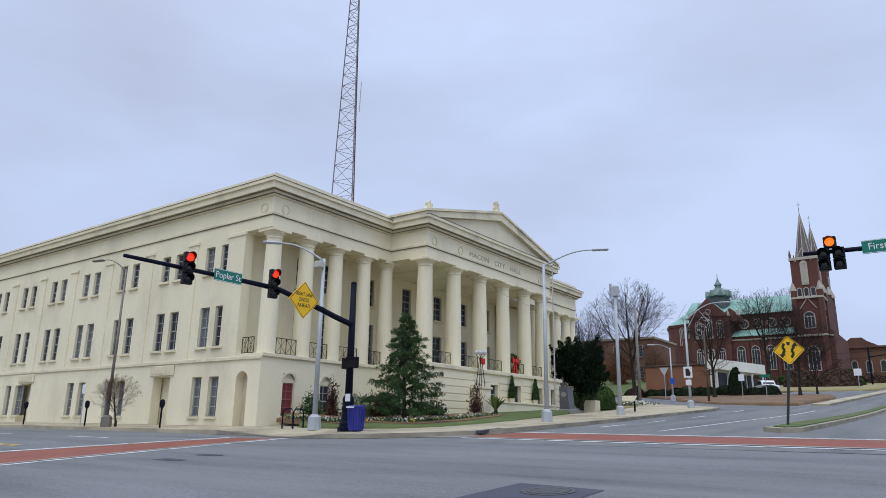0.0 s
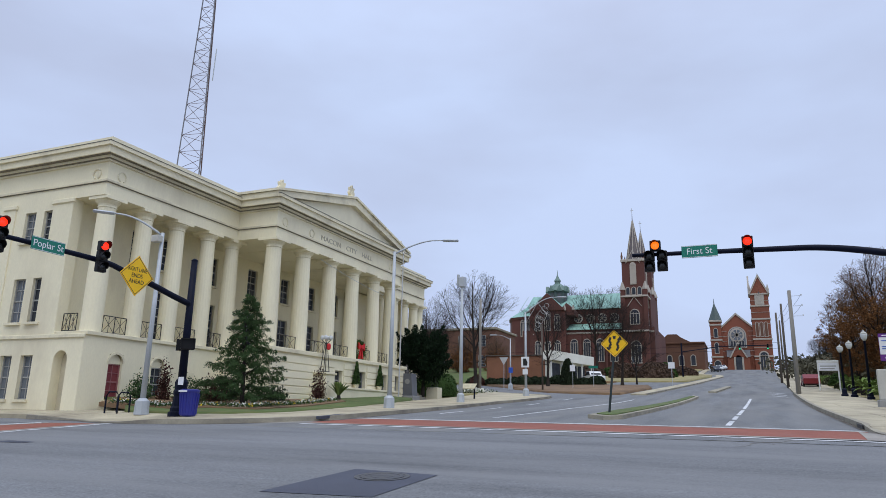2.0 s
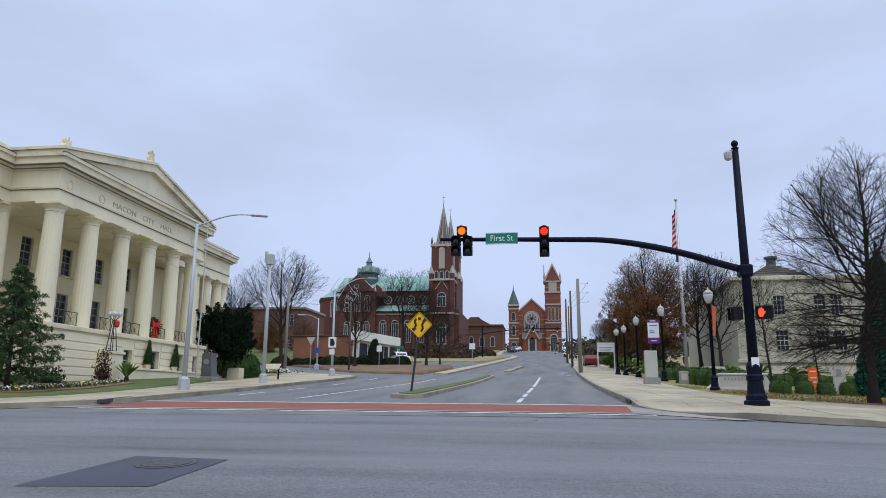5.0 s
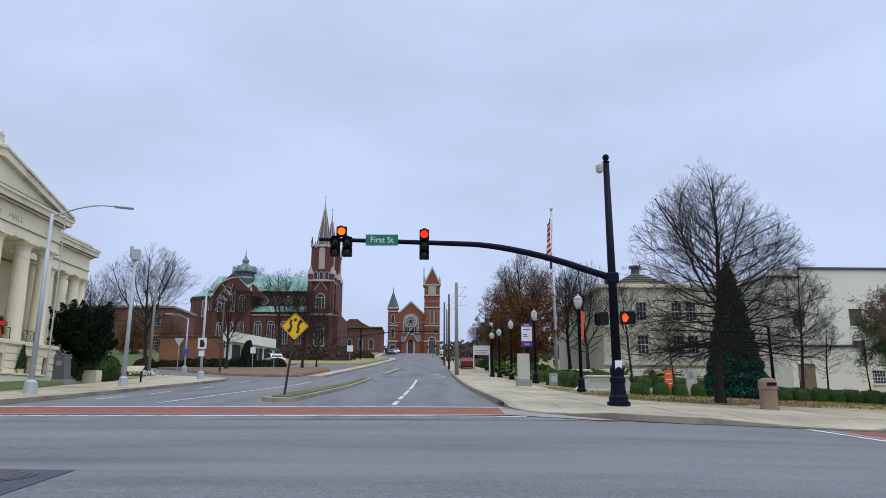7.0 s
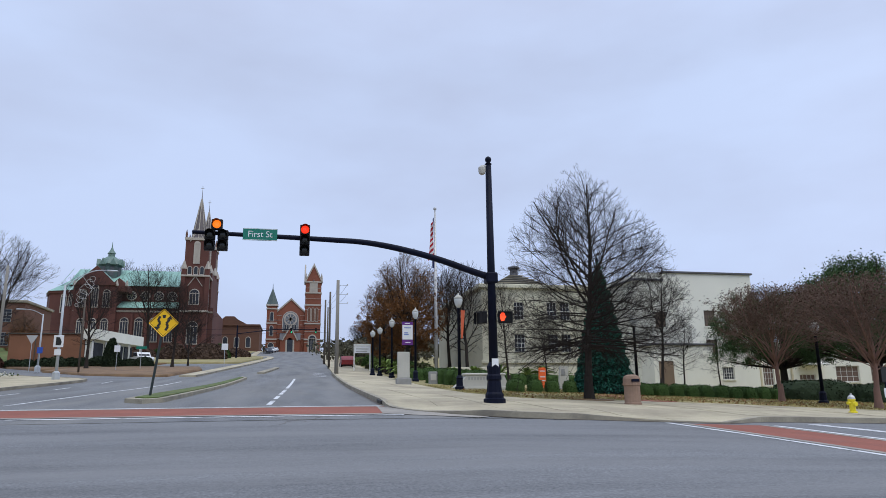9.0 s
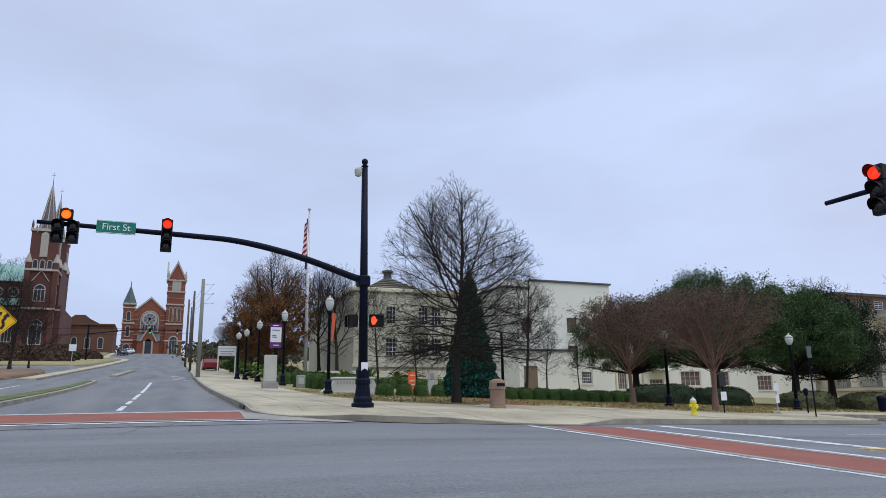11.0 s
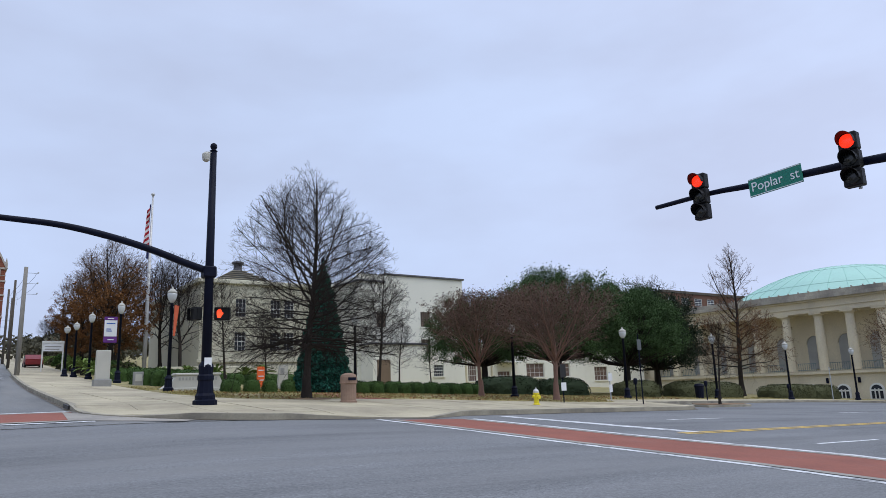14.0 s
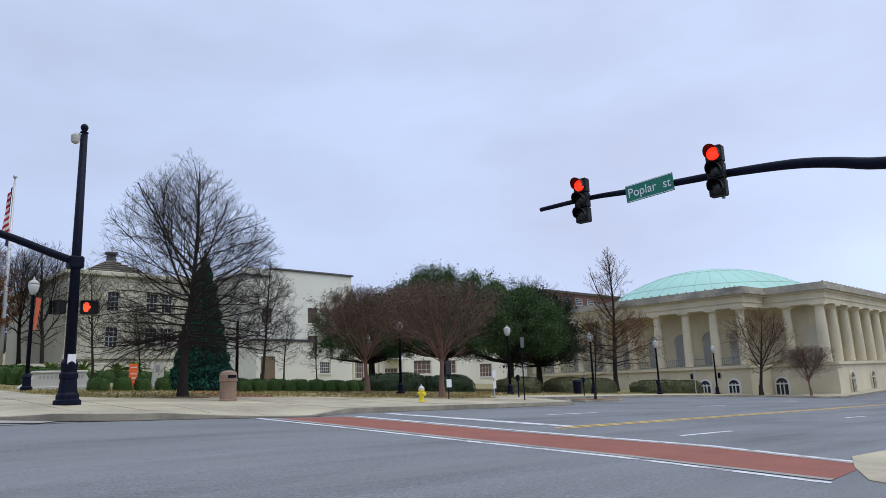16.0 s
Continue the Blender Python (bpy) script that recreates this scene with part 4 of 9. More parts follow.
for y in (22.95, 25.25, 27.5, 29.9, 31.95):
    part("column", column(B(), XF - 0.52, y, BELT + 0.18, ARCH, 0.47), M_cream, hall, smooth=False)
for y in (32.3, 35.3, 38.35, 41.35, 44.4, 47.1):
    part("column", column(B(), XP - 0.5, y, BELT + 0.3, ARCH, 0.52), M_cream, hall)
for y in (51.0, 53.0, 55.0, 57.0, 58.1):
    part("column", column(B(), XF - 0.5, y, BELT + 0.18, ARCH, 0.47), M_cream, hall)
# Porch back walls with dark openings.
back = [(24.0, 24.9, 3.6, 6.3), (26.2, 27.1, 3.6, 6.3), (28.4, 29.3, 3.6, 6.3), (24.0, 24.9, 7.5, 9.3), (26.2, 27.1, 7.5, 9.3), (28.4, 29.3, 7.5, 9.3)]
mid = [(c - 0.55, c + 0.55, 3.55, 6.4) for c in (33.5, 37.5, 41.2, 44.6, 48)] + [(c - 0.5, c + 0.5, 7.6, 9.4) for c in (33.5, 37.5, 41.2, 44.6, 48)]
bm = wall_with_holes(B(), YW + 0.5, 31.8, BELT + 0.18, COR, back, XB - 0.4, XB, "x")
part("porch_wall", bm, M_cream, hall)
bm = wall_with_holes(B(), 31.8, 49.4, BELT + 0.18, COR, mid, XB - 1.4, XB - 1.0, "x")
part("portico_wall", bm, M_cream, hall)
part("porch_wall", wall_with_holes(B(), 49.4, 58.6, BELT + 0.18, ARCH, [(53, 54, 3.6, 6.3)], XB - 0.4, XB, "x"), M_cream, hall)
for a, b, z0, z1 in back:
    sash(hall, a, b, z0, z1, XB - 0.2, "x", 1, cols=2, rows=6 if z0 < 5 else 4)
for a, b, z0, z1 in mid:
    sash(hall, a, b, z0, z1, XB - 1.2, "x", 1, cols=2, rows=6 if z0 < 5 else 4)
bm = B()
box(bm, -69.9, XB - 1.4, YW + 0.6, 58.5, -0.5, ARCH)
part("inner_block", bm, M_cream, hall)


def railing(x0, y0, x1, y1, z, parent):
    """A crossed iron railing panel."""
    bm = B()
    a, b = Vector((x0, y0, 0)), Vector((x1, y1, 0))
    h = 0.85

    def P(s, k):
        v = a.lerp(b, s)
        return (v.x, v.y, z + k)
    for k in (0.06, h):
        tube(bm, [P(0, k), P(1, k)], 0.022, 4)
    for s in (0, 0.5, 1):
        tube(bm, [P(s, 0.0), P(s, h)], 0.02, 4)
    for s in (0, 0.5):
        tube(bm, [P(s, 0.06), P(s + 0.5, h)], 0.013, 4)
        tube(bm, [P(s + 0.5, 0.06), P(s, h)], 0.013, 4)
        tube(bm, [P(s + 0.25, 0.06), P(s + 0.25, h)], 0.011, 4)
    return part("railing", bm, M_iron, parent)


zr = BELT + 0.18
railing(-29.1, YW + 0.25, -28.2, YW + 0.25, zr, hall)
ys = (22.95, 25.25, 27.5, 29.9, 31.95)
for a, b in zip(ys, ys[1:]):
    railing(XF - 0.35, a + 0.48, XF - 0.35, b - 0.48, zr, hall)
ys = (32.3, 35.3, 38.35, 41.35, 44.4, 47.1)
for a, b in zip(ys, ys[1:]):
    railing(XP - 0.3, a + 0.53, XP - 0.3, b - 0.53, BELT + 0.3, hall)

# Garden walls and steps of the portico.
steps = at_world(thing("entrance_steps", -23, 48, 0.6, "cream stucco garden wall with pier before the portico steps", "garden wall"))
part("wall", box(B(), XP + 0.7, XP + 1.05, 36.6, 46.2, 0.2, 1.45, 0.03), M_cream, steps)
part("coping", box(B(), XP + 0.62, XP + 1.13, 36.6, 46.3, 1.45, 1.57, 0.02), M_cream_trim, steps)
part("pier", box(B(), XP + 0.6, XP + 1.5, 35.6, 36.6, 0.1, 2.2, 0.03), M_cream, steps)
part("cap", box(B(), XP + 0.52, XP + 1.58, 35.5, 36.7, 2.2, 2.34, 0.02), M_cream_trim, steps)
part("pier", box(B(), XP + 0.9, XP + 1.9, 51.2, 52.1, 0.7, 2.1, 0.03), M_cream, steps)
for k in range(5):
    part("step", box(B(), XP - 1.4, XP + 1.7 - 0.32 * k, 47.9, 50.9, 0.8 + 0.17 * k, 0.97 + 0.17 * k, 0.015), M_kerb, steps)

# ---------- lattice radio mast behind the city hall ----------
mast = at_world(thing("radio_mast", -44, 43.7, 9, "tall red and grey steel lattice radio mast", "radio mast"))
mx, my = -43.6, 44.1
corners = [(math.cos(radians(a)), math.sin(radians(a))) for a in (100, 220, 340)]


def mast_at(z):
    r = 1.62 * max(0.12, 1 - (z - 12) / 46)
    return [Vector((mx + r * cx, my + r * cy, z)) for cx, cy in corners]


zz = [9.0]
while zz[-1] < 55:
    zz.append(zz[-1] + max(0.7, 2.0 * (1 - (zz[-1] - 12) / 50)))
for i in range(3):
    part("leg", tube(B(), [mast_at(z)[i] for z in zz], 0.055, 4), M_towerred if i == 0 else M_towergrey, mast)
bm = B()
for k, (a, b) in enumerate(zip(zz, zz[1:])):
    lo, hi = mast_at(a), mast_at(b)
    for i in range(3):
        j = (i + 1) % 3
        tube(bm, [lo[i], lo[j]], 0.025, 3)
        tube(bm, [lo[i], hi[j]] if k % 2 else [lo[j], hi[i]], 0.025, 3)
part("bracing", bm, M_towerred, mast)
part("whip_antenna", tube(B(), [(mx + 1.0, my + 0.2, 29.2), (mx + 1.1, my + 0.2, 32.4)], 0.05, 5), M_galv, mast)

# ---------- traffic signals ----------
def signal_head(parent, x, y, z, yaw, lit=0, lens=None, name="signal_head"):
    """A three-lens head hung at the middle height z, facing yaw (degrees; 0 looks along -y)."""
    m = pose(x, y, z, 0, 0, yaw)
    bm = B()
    for k in range(3):
        box(bm, -0.17, 0.17, -0.1, 0.1, 0.18 - 0.36 * k, 0.53 - 0.36 * k, 0.02)
    box(bm, -0.05, 0.05, 0.08, 0.16, -0.5, 0.5)
    bm.transform(m)
    head = part(name, bm, M_signal, parent)
    for k in range(3):
        zc = 0.355 - 0.36 * k
        bm = lathe(B(), 0, 0, [(0.14, 0.0), (0.13, 0.02), (0.08, 0.045), (0.02, 0.055)], 16)
        bm.transform(m @ Matrix.Translation((0, -0.1, zc)) @ pose(0, 0, 0, 90))
        part("lens", bm, (lens or M_red_lens) if k == lit else M_dark_lens, head, "glowing red lens" if k == lit else "")
        bm = B()
        n = 14
        a = [radians(-20 + 220 * i / n) for i in range(n + 1)]
        ring = [[bm.verts.new((r * math.cos(t), -0.1 - (d * (0.55 + 0.45 * math.sin(t)) if d else 0), zc + r * math.sin(t))) for t in a] for r, d in ((0.155, 0), (0.155, 0.24), (0.148, 0.24), (0.148, 0))]
        for p, q in zip(ring, ring[1:]):
            for i in range(n):
                bm.faces.new((p[i], p[i + 1], q[i + 1], q[i]))
        bm.transform(m)
        part("visor", bm, M_signal, head)
    return head


def cluster_head(parent, x, y, z, yaw):
    """One red lens over two side-by-side columns."""
    m = pose(x, y, z, 0, 0, yaw)
    bm = B()
    box(bm, -0.18, 0.18, -0.1, 0.1, 0.18, 0.54, 0.02)
    for s in (-1, 1):
        for k in range(2):
            box(bm, s * 0.21 - 0.17, s * 0.21 + 0.17, -0.1, 0.1, -0.17 - 0.36 * k, 0.17 - 0.36 * k, 0.02)
    bm.transform(m)
    head = part("signal_cluster", bm, M_signal, parent)
    for px, pz, lit in ((0, 0.36, True), (-0.21, 0, False), (0.21, 0, False), (-0.21, -0.36, False), (0.21, -0.36, False)):
        bm = lathe(B(), 0, 0, [(0.14, 0.0), (0.13, 0.02), (0.08, 0.045), (0.02, 0.055)], 16)
        bm.transform(m @ Matrix.Translation((px, -0.1, pz)) @ pose(0, 0, 0, 90))
        part("lens", bm, M_orange_lens if lit else M_dark_lens, head, "glowing red lens" if lit else "")
        bm = B()
        n = 14
        a = [radians(-20 + 220 * i / n) for i in range(n + 1)]
        ring = [[bm.verts.new((px + r * math.cos(t), -0.1 - (d * (0.55 + 0.45 * math.sin(t)) if d else 0), pz + r * math.sin(t))) for t in a] for r, d in ((0.155, 0), (0.155, 0.22), (0.148, 0.22), (0.148, 0))]
        for p, q in zip(ring, ring[1:]):
            for i in range(n):
                bm.faces.new((p[i], p[i + 1], q[i + 1], q[i]))
        bm.transform(m)
        part("visor", bm, M_signal, head)
    return head


def blade(parent, x, y, z, yaw, words, w, h, tilt=0.0):
    m = pose(x, y, z, 0, 0, yaw) @ pose(0, 0, 0, 0, tilt, 0)
    bm = box(B(), -w / 2, w / 2, -0.012, 0.012, -h / 2, h / 2, 0.004)
    bm.transform(m)
    s = part("street_sign", bm, M_signgreen, parent, "green street-name blade with white letters")
    bm = B()
    for a, b, c, d in ((-w / 2, w / 2, h / 2 - 0.025, h / 2 - 0.01), (-w / 2, w / 2, -h / 2 + 0.01, -h / 2 + 0.025)):
        box(bm, a + 0.01, b - 0.01, -0.016, -0.0125, c, d)
    bm.transform(m)
    part("border", bm, M_signwhite, s)
    text_mesh("letters", words, h * 0.72, M_signwhite, s, m @ Matrix.Translation((0, -0.016, 0)) @ pose(0, 0, 0, 90), 0.003, 0.95)
    return s


def pole_base(parent, x, y, z, top, r0=0.17, r1=0.11, ball=True):
    part("pole", lathe(B(), x, y, [(r0, z + 0.9), (r1, top)], 16), M_black, parent, smooth=True)
    part("base", lathe(B(), x, y, [(0.40, z - 0.05), (0.40, z + 0.12), (0.33, z + 0.16), (0.33, z + 0.28), (0.28, z + 0.36), (0.24, z + 0.75), (0.27, z + 0.8), (0.27, z + 0.92), (0.23, z + 0.98), (0.25, z + 1.25), (0.2, z + 1.35), (r0, z + 1.4)], 12), M_black, parent)
    if ball:
        part("ball_finial", lathe(B(), x, y, [(0.1, top), (0.14, top + 0.02), (0.06, top + 0.07), (0.1, top + 0.11), (0.125, top + 0.19), (0.1, top + 0.27), (0.03, top + 0.32)], 12), M_black, parent, smooth=True)


def ped_head(parent, x, y, z, yaw, lit):
    m = pose(x, y, z, 0, 0, yaw)
    bm = box(B(), -0.26, 0.26, -0.1, 0.1, -0.22, 0.22, 0.03)
    bm.transform(m)
    h = part("pedestrian_signal", bm, M_signal, parent)
    bm = B()
    box(bm, -0.25, 0.25, -0.2, -0.1, 0.2, 0.215), box(bm, -0.265, -0.25, -0.2, -0.1, -0.2, 0.2), box(bm, 0.25, 0.265, -0.2, -0.1, -0.2, 0.2)
    bm.transform(m)
    part("visor", bm, M_signal, h)
    if lit:
        bm = B()
        prism(bm, [(-0.06, -0.14), (0.04, -0.14), (0.075, -0.06), (0.075, 0.03), (-0.09, 0.03), (-0.09, -0.05)], -0.112, -0.1, "y")
        for u, top in ((-0.09, 0.11), (-0.047, 0.155), (-0.003, 0.165), (0.041, 0.13)):
            prism(bm, [(u, 0.03), (u + 0.034, 0.03), (u + 0.034, top - 0.012), (u + 0.017, top), (u, top - 0.012)], -0.112, -0.1, "y")
        prism(bm, [(0.07, -0.07), (0.125, 0.0), (0.118, 0.045), (0.092, 0.04), (0.07, 0.0)], -0.112, -0.1, "y")
        bm.transform(m @ Matrix.Translation((-0.09, 0, 0)))
        part("raised_palm_light", bm, M_palm_light, h, "glowing red-orange raised palm light")
    return h


def bracket(parent, x, y, z0, z1):
    part("bracket", tube(B(), [(x, y, z0), (x, y, z1)], 0.035, 6), M_galv, parent)


# Park-corner pole: the arm reaches over the avenue.
px, py = 7.12, 24.4
pz = H(px, py) + 0.15
sig = at_world(thing("traffic_signal", px, py, pz, "black steel signal mast with curved arm over the avenue", "traffic signal", "signal masts"))
pole_base(sig, px, py, pz, 8.6)
part("mast_arm", tube(B(), *flowing([(px, py, 4.27), (6.3, py, 4.52), (5.4, py, 4.82), (4.45, py, 5.08), (3.4, py, 5.3), (2.42, py, 5.43), (1.4, py, 5.47), (-1, py, 5.53), (-3.3, py, 5.58)], [0.13, 0.125, 0.12, 0.115, 0.11, 0.1, 0.095, 0.08, 0.065]), 12), M_black, sig, smooth=True)
part("arm_clamp", box(B(), px - 0.24, px + 0.2, py - 0.22, py + 0.22, 4.05, 4.45, 0.05), M_black, sig)
cluster_head(sig, -2.5, py - 0.12, 5.47, 0)
signal_head(sig, 0.42, py - 0.12, 5.4, 0)
blade(sig, -1.08, py - 0.1, 5.55, 0, "First St", 1.14, 0.42)
ped_head(sig, px + 0.46, py - 0.05, 2.83, -12, True)
ped_head(sig, px - 0.32, py + 0.25, 2.83, -80, False)
part("notice", box(B(), px - 0.12, px + 0.12, py - 0.22, py - 0.2, 1.05, 1.35), M_signwhite, sig)
bm = lathe(B(), px - 0.28, py - 0.1, [(0.05, 8.15), (0.12, 8.2), (0.14, 8.32), (0.14, 8.42), (0.06, 8.5)], 12)
tube(bm, [(px, py, 8.55), (px - 0.28, py - 0.1, 8.5)], 0.03, 6)
part("camera_dome", bm, M_paleconc, sig, "grey dome camera on a short bracket")

# City-hall corner pole: the arm reaches over the west street, towards the viewer.
px, py = -20.0, 21.0
pz = H(px, py) + 0.15
sig = at_world(thing("traffic_signal", px, py, pz, "black steel signal mast carrying a yellow lane sign", "traffic signal", "signal masts"))
pole_base(sig, px, py, pz, 5.8, 0.16, 0.12, False)
part("pole_cap", lathe(B(), px, py, [(0.13, 5.8), (0.13, 5.84), (0.04, 5.9)], 12), M_black, sig)
part("mast_arm", tube(B(), *flowing([(px, py, 4.05), (px, 20, 4.25), (px, 18.92, 4.5), (px, 17.6, 4.75), (px, 16.5, 4.9), (px, 13, 4.92), (px, 10.8, 4.92)], [0.12, 0.115, 0.11, 0.1, 0.095, 0.075, 0.06]), 12), M_black, sig, smooth=True)
signal_head(sig, px + 0.2, 12.9, 4.9, 80)
signal_head(sig, px + 0.2, 16.5, 5.0, 80)
blade(sig, px + 0.13, 14.55, 4.92, 90, "Poplar St", 1.15, 0.42)
bracket(sig, px, 12.9, 4.4, 5.4), bracket(sig, px, 16.5, 4.5, 5.5)
ped_head(sig, px + 0.35, py - 0.25, 2.45, 45, False)
ped_head(sig, px - 0.3, py + 0.1, 2.45, -45, False)
part("notice", box(B(), px + 0.05, px + 0.3, py - 0.24, py - 0.22, 0.9, 1.2), M_signwhite, sig)
m = pose(px + 0.15, 18.1, 4.64, 0, 0, 88)
bm = box(B(), -0.525, 0.525, -0.012, 0.012, -0.525, 0.525, 0.006)
bm.transform(m @ pose(0, 0, 0, 0, 45, 0))
dia = part("warning_sign", bm, M_signyellow, sig, "yellow diamond sign with black words")
bm = B()
for a, b, c, d in ((-0.49, 0.49, 0.47, 0.49), (-0.49, 0.49, -0.49, -0.47), (-0.49, -0.47, -0.49, 0.49), (0.47, 0.49, -0.49, 0.49)):
    box(bm, a, b, -0.016, -0.012, c, d)
bm.transform(m @ pose(0, 0, 0, 0, 45, 0))
part("border", bm, M_signblack, dia)
for k, w in enumerate(("RIGHT LANE", "ENDS", "AHEAD")):
    text_mesh("letters", w, 0.21, M_signblack, dia, m @ Matrix.Translation((0, -0.016, 0.22 - 0.22 * k)) @ pose(0, 0, 0, 90), 0.003, 0.7 if k == 0 else 0.95)

# Near-corner pole, outside the view; its arm comes in over the east street.
px, py = 14.3, -2.6
pz = H(px, py)
sig = at_world(thing("traffic_signal", px, py, pz, "black steel signal mast reaching over the east street", "traffic signal", "signal masts"))
pole_base(sig, px, py, pz, 6.2)
part("mast_arm", tube(B(), *flowing([(px, py, 2.4), (px, 0.0, 3.0), (px, 2.2, 3.38), (px, 3.7, 3.55), (px, 4.5, 3.77), (px, 5.25, 3.93), (px, 6.5, 4.06), (px, 7.45, 4.12), (px, 8.8, 4.2), (px, 9.8, 4.28), (px, 11.33, 4.3)], [0.14, 0.13, 0.12, 0.115, 0.105, 0.1, 0.085, 0.08, 0.07, 0.06, 0.055]), 12), M_black, sig, smooth=True)
signal_head(sig, px - 0.2, 9.92, 4.2, -86)
signal_head(sig, px - 0.2, 6.62, 4.1, -86)
bracket(sig, px, 9.92, 3.7, 4.75), bracket(sig, px, 6.62, 3.55, 4.65)
blade(sig, px - 0.12, 8.2, 4.12, -90, "Poplar  st", 1.17, 0.4, -2.5)

# ---------- street lamps ----------
M_rustpole = mat("weathered_brown_steel", (0.2, 0.175, 0.15), 0.6, 0.3, var=0.2, scale=2, fine=14)


def cobra_lamp(x, y, top, dx, dy, armz, label="grey steel street lamp with a long curved arm", slim=1.0, metal=None):
    M_pole = metal or M_galv
    z = H(x, y) + 0.15
    t = at_world(thing("street_lamp", x, y, z, label, "street lamp", "steel street lamps"))
    part("pole", lathe(B(), x, y, [(0.12 * slim, z), (0.075 * slim, top)], 12), M_pole, t, smooth=True)
    part("base", lathe(B(), x, y, [(0.29, z - 0.03), (0.27, z + 0.5), (0.2, z + 0.56), (0.14, z + 0.62)], 8), M_pole, t)
    n = 8
    pts = [(x + dx * (i / n), y + dy * (i / n), top - 0.12 + (armz - top + 0.12) * math.sin(min(1, i / n * 1.15) * math.pi / 2)) for i in range(n + 1)]
    part("arm", tube(B(), pts, [(0.05 - 0.002 * i) * slim for i in range(n + 1)], 6), M_pole, t, smooth=True)
    d = Vector((dx, dy, 0)).normalized()
    e = Vector(pts[-1])
    bm = box(B(), -0.1, 0.75, -0.13, 0.13, -0.06, 0.05, 0.05)
    bm.transform(Matrix.Translation(e) @ pose(0, 0, 0, 0, 0, math.degrees(math.atan2(d.y, d.x))))
    part("lamp_head", bm, M_pole, t)
    return t


ta = cobra_lamp(-22.37, 21.45, 7.3, -1.35, -1.5, 7.9)
part("sensor_box", box(B(), -22.65, -22.25, 21.1, 21.4, 6.85, 7.15, 0.03), M_paleconc, ta)
cobra_lamp(-16.43, 31.47, 8.3, 2.4, 1.0, 8.95)
td = cobra_lamp(-17.27, 58.1, 8.9, 2.8, 0.6, 10.2)
rs = part("route_sign", box(B(), -17.62, -16.92, 57.9, 57.93, 4.1, 5.0, 0.02), M_signwhite, td, "white route marker with a state outline")
bm = prism(B(), [(-17.45, 4.25), (-17.1, 4.25), (-17.05, 4.5), (-17.2, 4.85), (-17.45, 4.85)], 57.885, 57.9, "y")
part("outline", bm, M_signblack, rs)
part("arrow_plate", box(B(), -17.5, -17.04, 57.9, 57.93, 3.5, 3.95, 0.02), M_signwhite, td)
cobra_lamp(-35.85, 19.6, 8.1, -1.9, -0.4, 8.75, label="slim weathered brown-grey street lamp by the kerb", slim=0.7, metal=M_rustpole)
cobra_lamp(-24.2, 75.3, 8.6, -1.6, -0.3, 9.0, label="slim grey street lamp by the side street", slim=0.8)
# Slim pole with a radio box on top.
z = H(-17.1, 42.7) + 0.15
t = at_world(thing("radio_pole", -17.1, 42.7, z, "slim grey steel pole with a small antenna box", "utility pole"))
part("pole", lathe(B(), -17.1, 42.7, [(0.14, z), (0.08, 9.0)], 12), M_galv, t, smooth=True)
part("base", lathe(B(), -17.1, 42.7, [(0.28, z - 0.03), (0.26, z + 0.5), (0.15, z + 0.6)], 8), M_galv, t)
part("antenna_box", box(B(), -17.3, -16.85, 42.5, 42.9, 8.4, 9.1, 0.04), M_galv, t)
part("antenna_box", box(B(), -17.45, -17.3, 42.6, 42.8, 8.6, 9.3, 0.03), M_galv, t)


def acorn_lamp(h=5.4):
    t = thing("park_lamp", 0, 0, 0, "black cast-iron park lamp with a frosted acorn globe", "park lamp", "park lamps")
    part("post", lathe(B(), 0, 0, [(0.1, 0.8), (0.075, h - 0.9), (0.1, h - 0.88), (0.07, h - 0.82)], 12), M_black, t, smooth=True)
    part("base", lathe(B(), 0, 0, [(0.27, -0.1), (0.27, 0.16), (0.2, 0.22), (0.18, 0.6), (0.21, 0.65), (0.13, 0.8), (0.1, 0.82)], 12), M_black, t)
    part("globe", lathe(B(), 0, 0, [(0.1, h - 0.8), (0.2, h - 0.62), (0.25, h - 0.4), (0.24, h - 0.3)], 14), M_lamp_glass, t, smooth=True)
    part("cap", lathe(B(), 0, 0, [(0.255, h - 0.3), (0.24, h - 0.22), (0.12, h - 0.1), (0.05, h - 0.07), (0.06, h - 0.03), (0.015, h + 0.06)], 14), M_paleconc, t, smooth=True)
    return t


lamp0 = acorn_lamp()
spots = [(9.27, 38.6, 1.0), (9.4, 53.7, 1.05), (8.55, 60.9, 0.95), (8.0, 65.0, 0.83), (7.45, 66.1, 0.77), (21.2, 40.8, 0.93), (29.0, 34.4, 0.85), (38.4, 33.5, 0.9), (50.2, 34.5, 0.95), (61.7, 34.9, 0.95), (73.0, 34.5, 0.95)]
park_lamps = []
for i, (x, y, s) in enumerate(spots):
    o = lamp0 if i == 0 else copy_thing(lamp0, pose(x, y, H(x, y) + 0.16))
    o.matrix_basis = pose(x, y, H(x, y) + 0.16) @ Matrix.Diagonal((1, 1, s, 1))
    park_lamps.append(o)
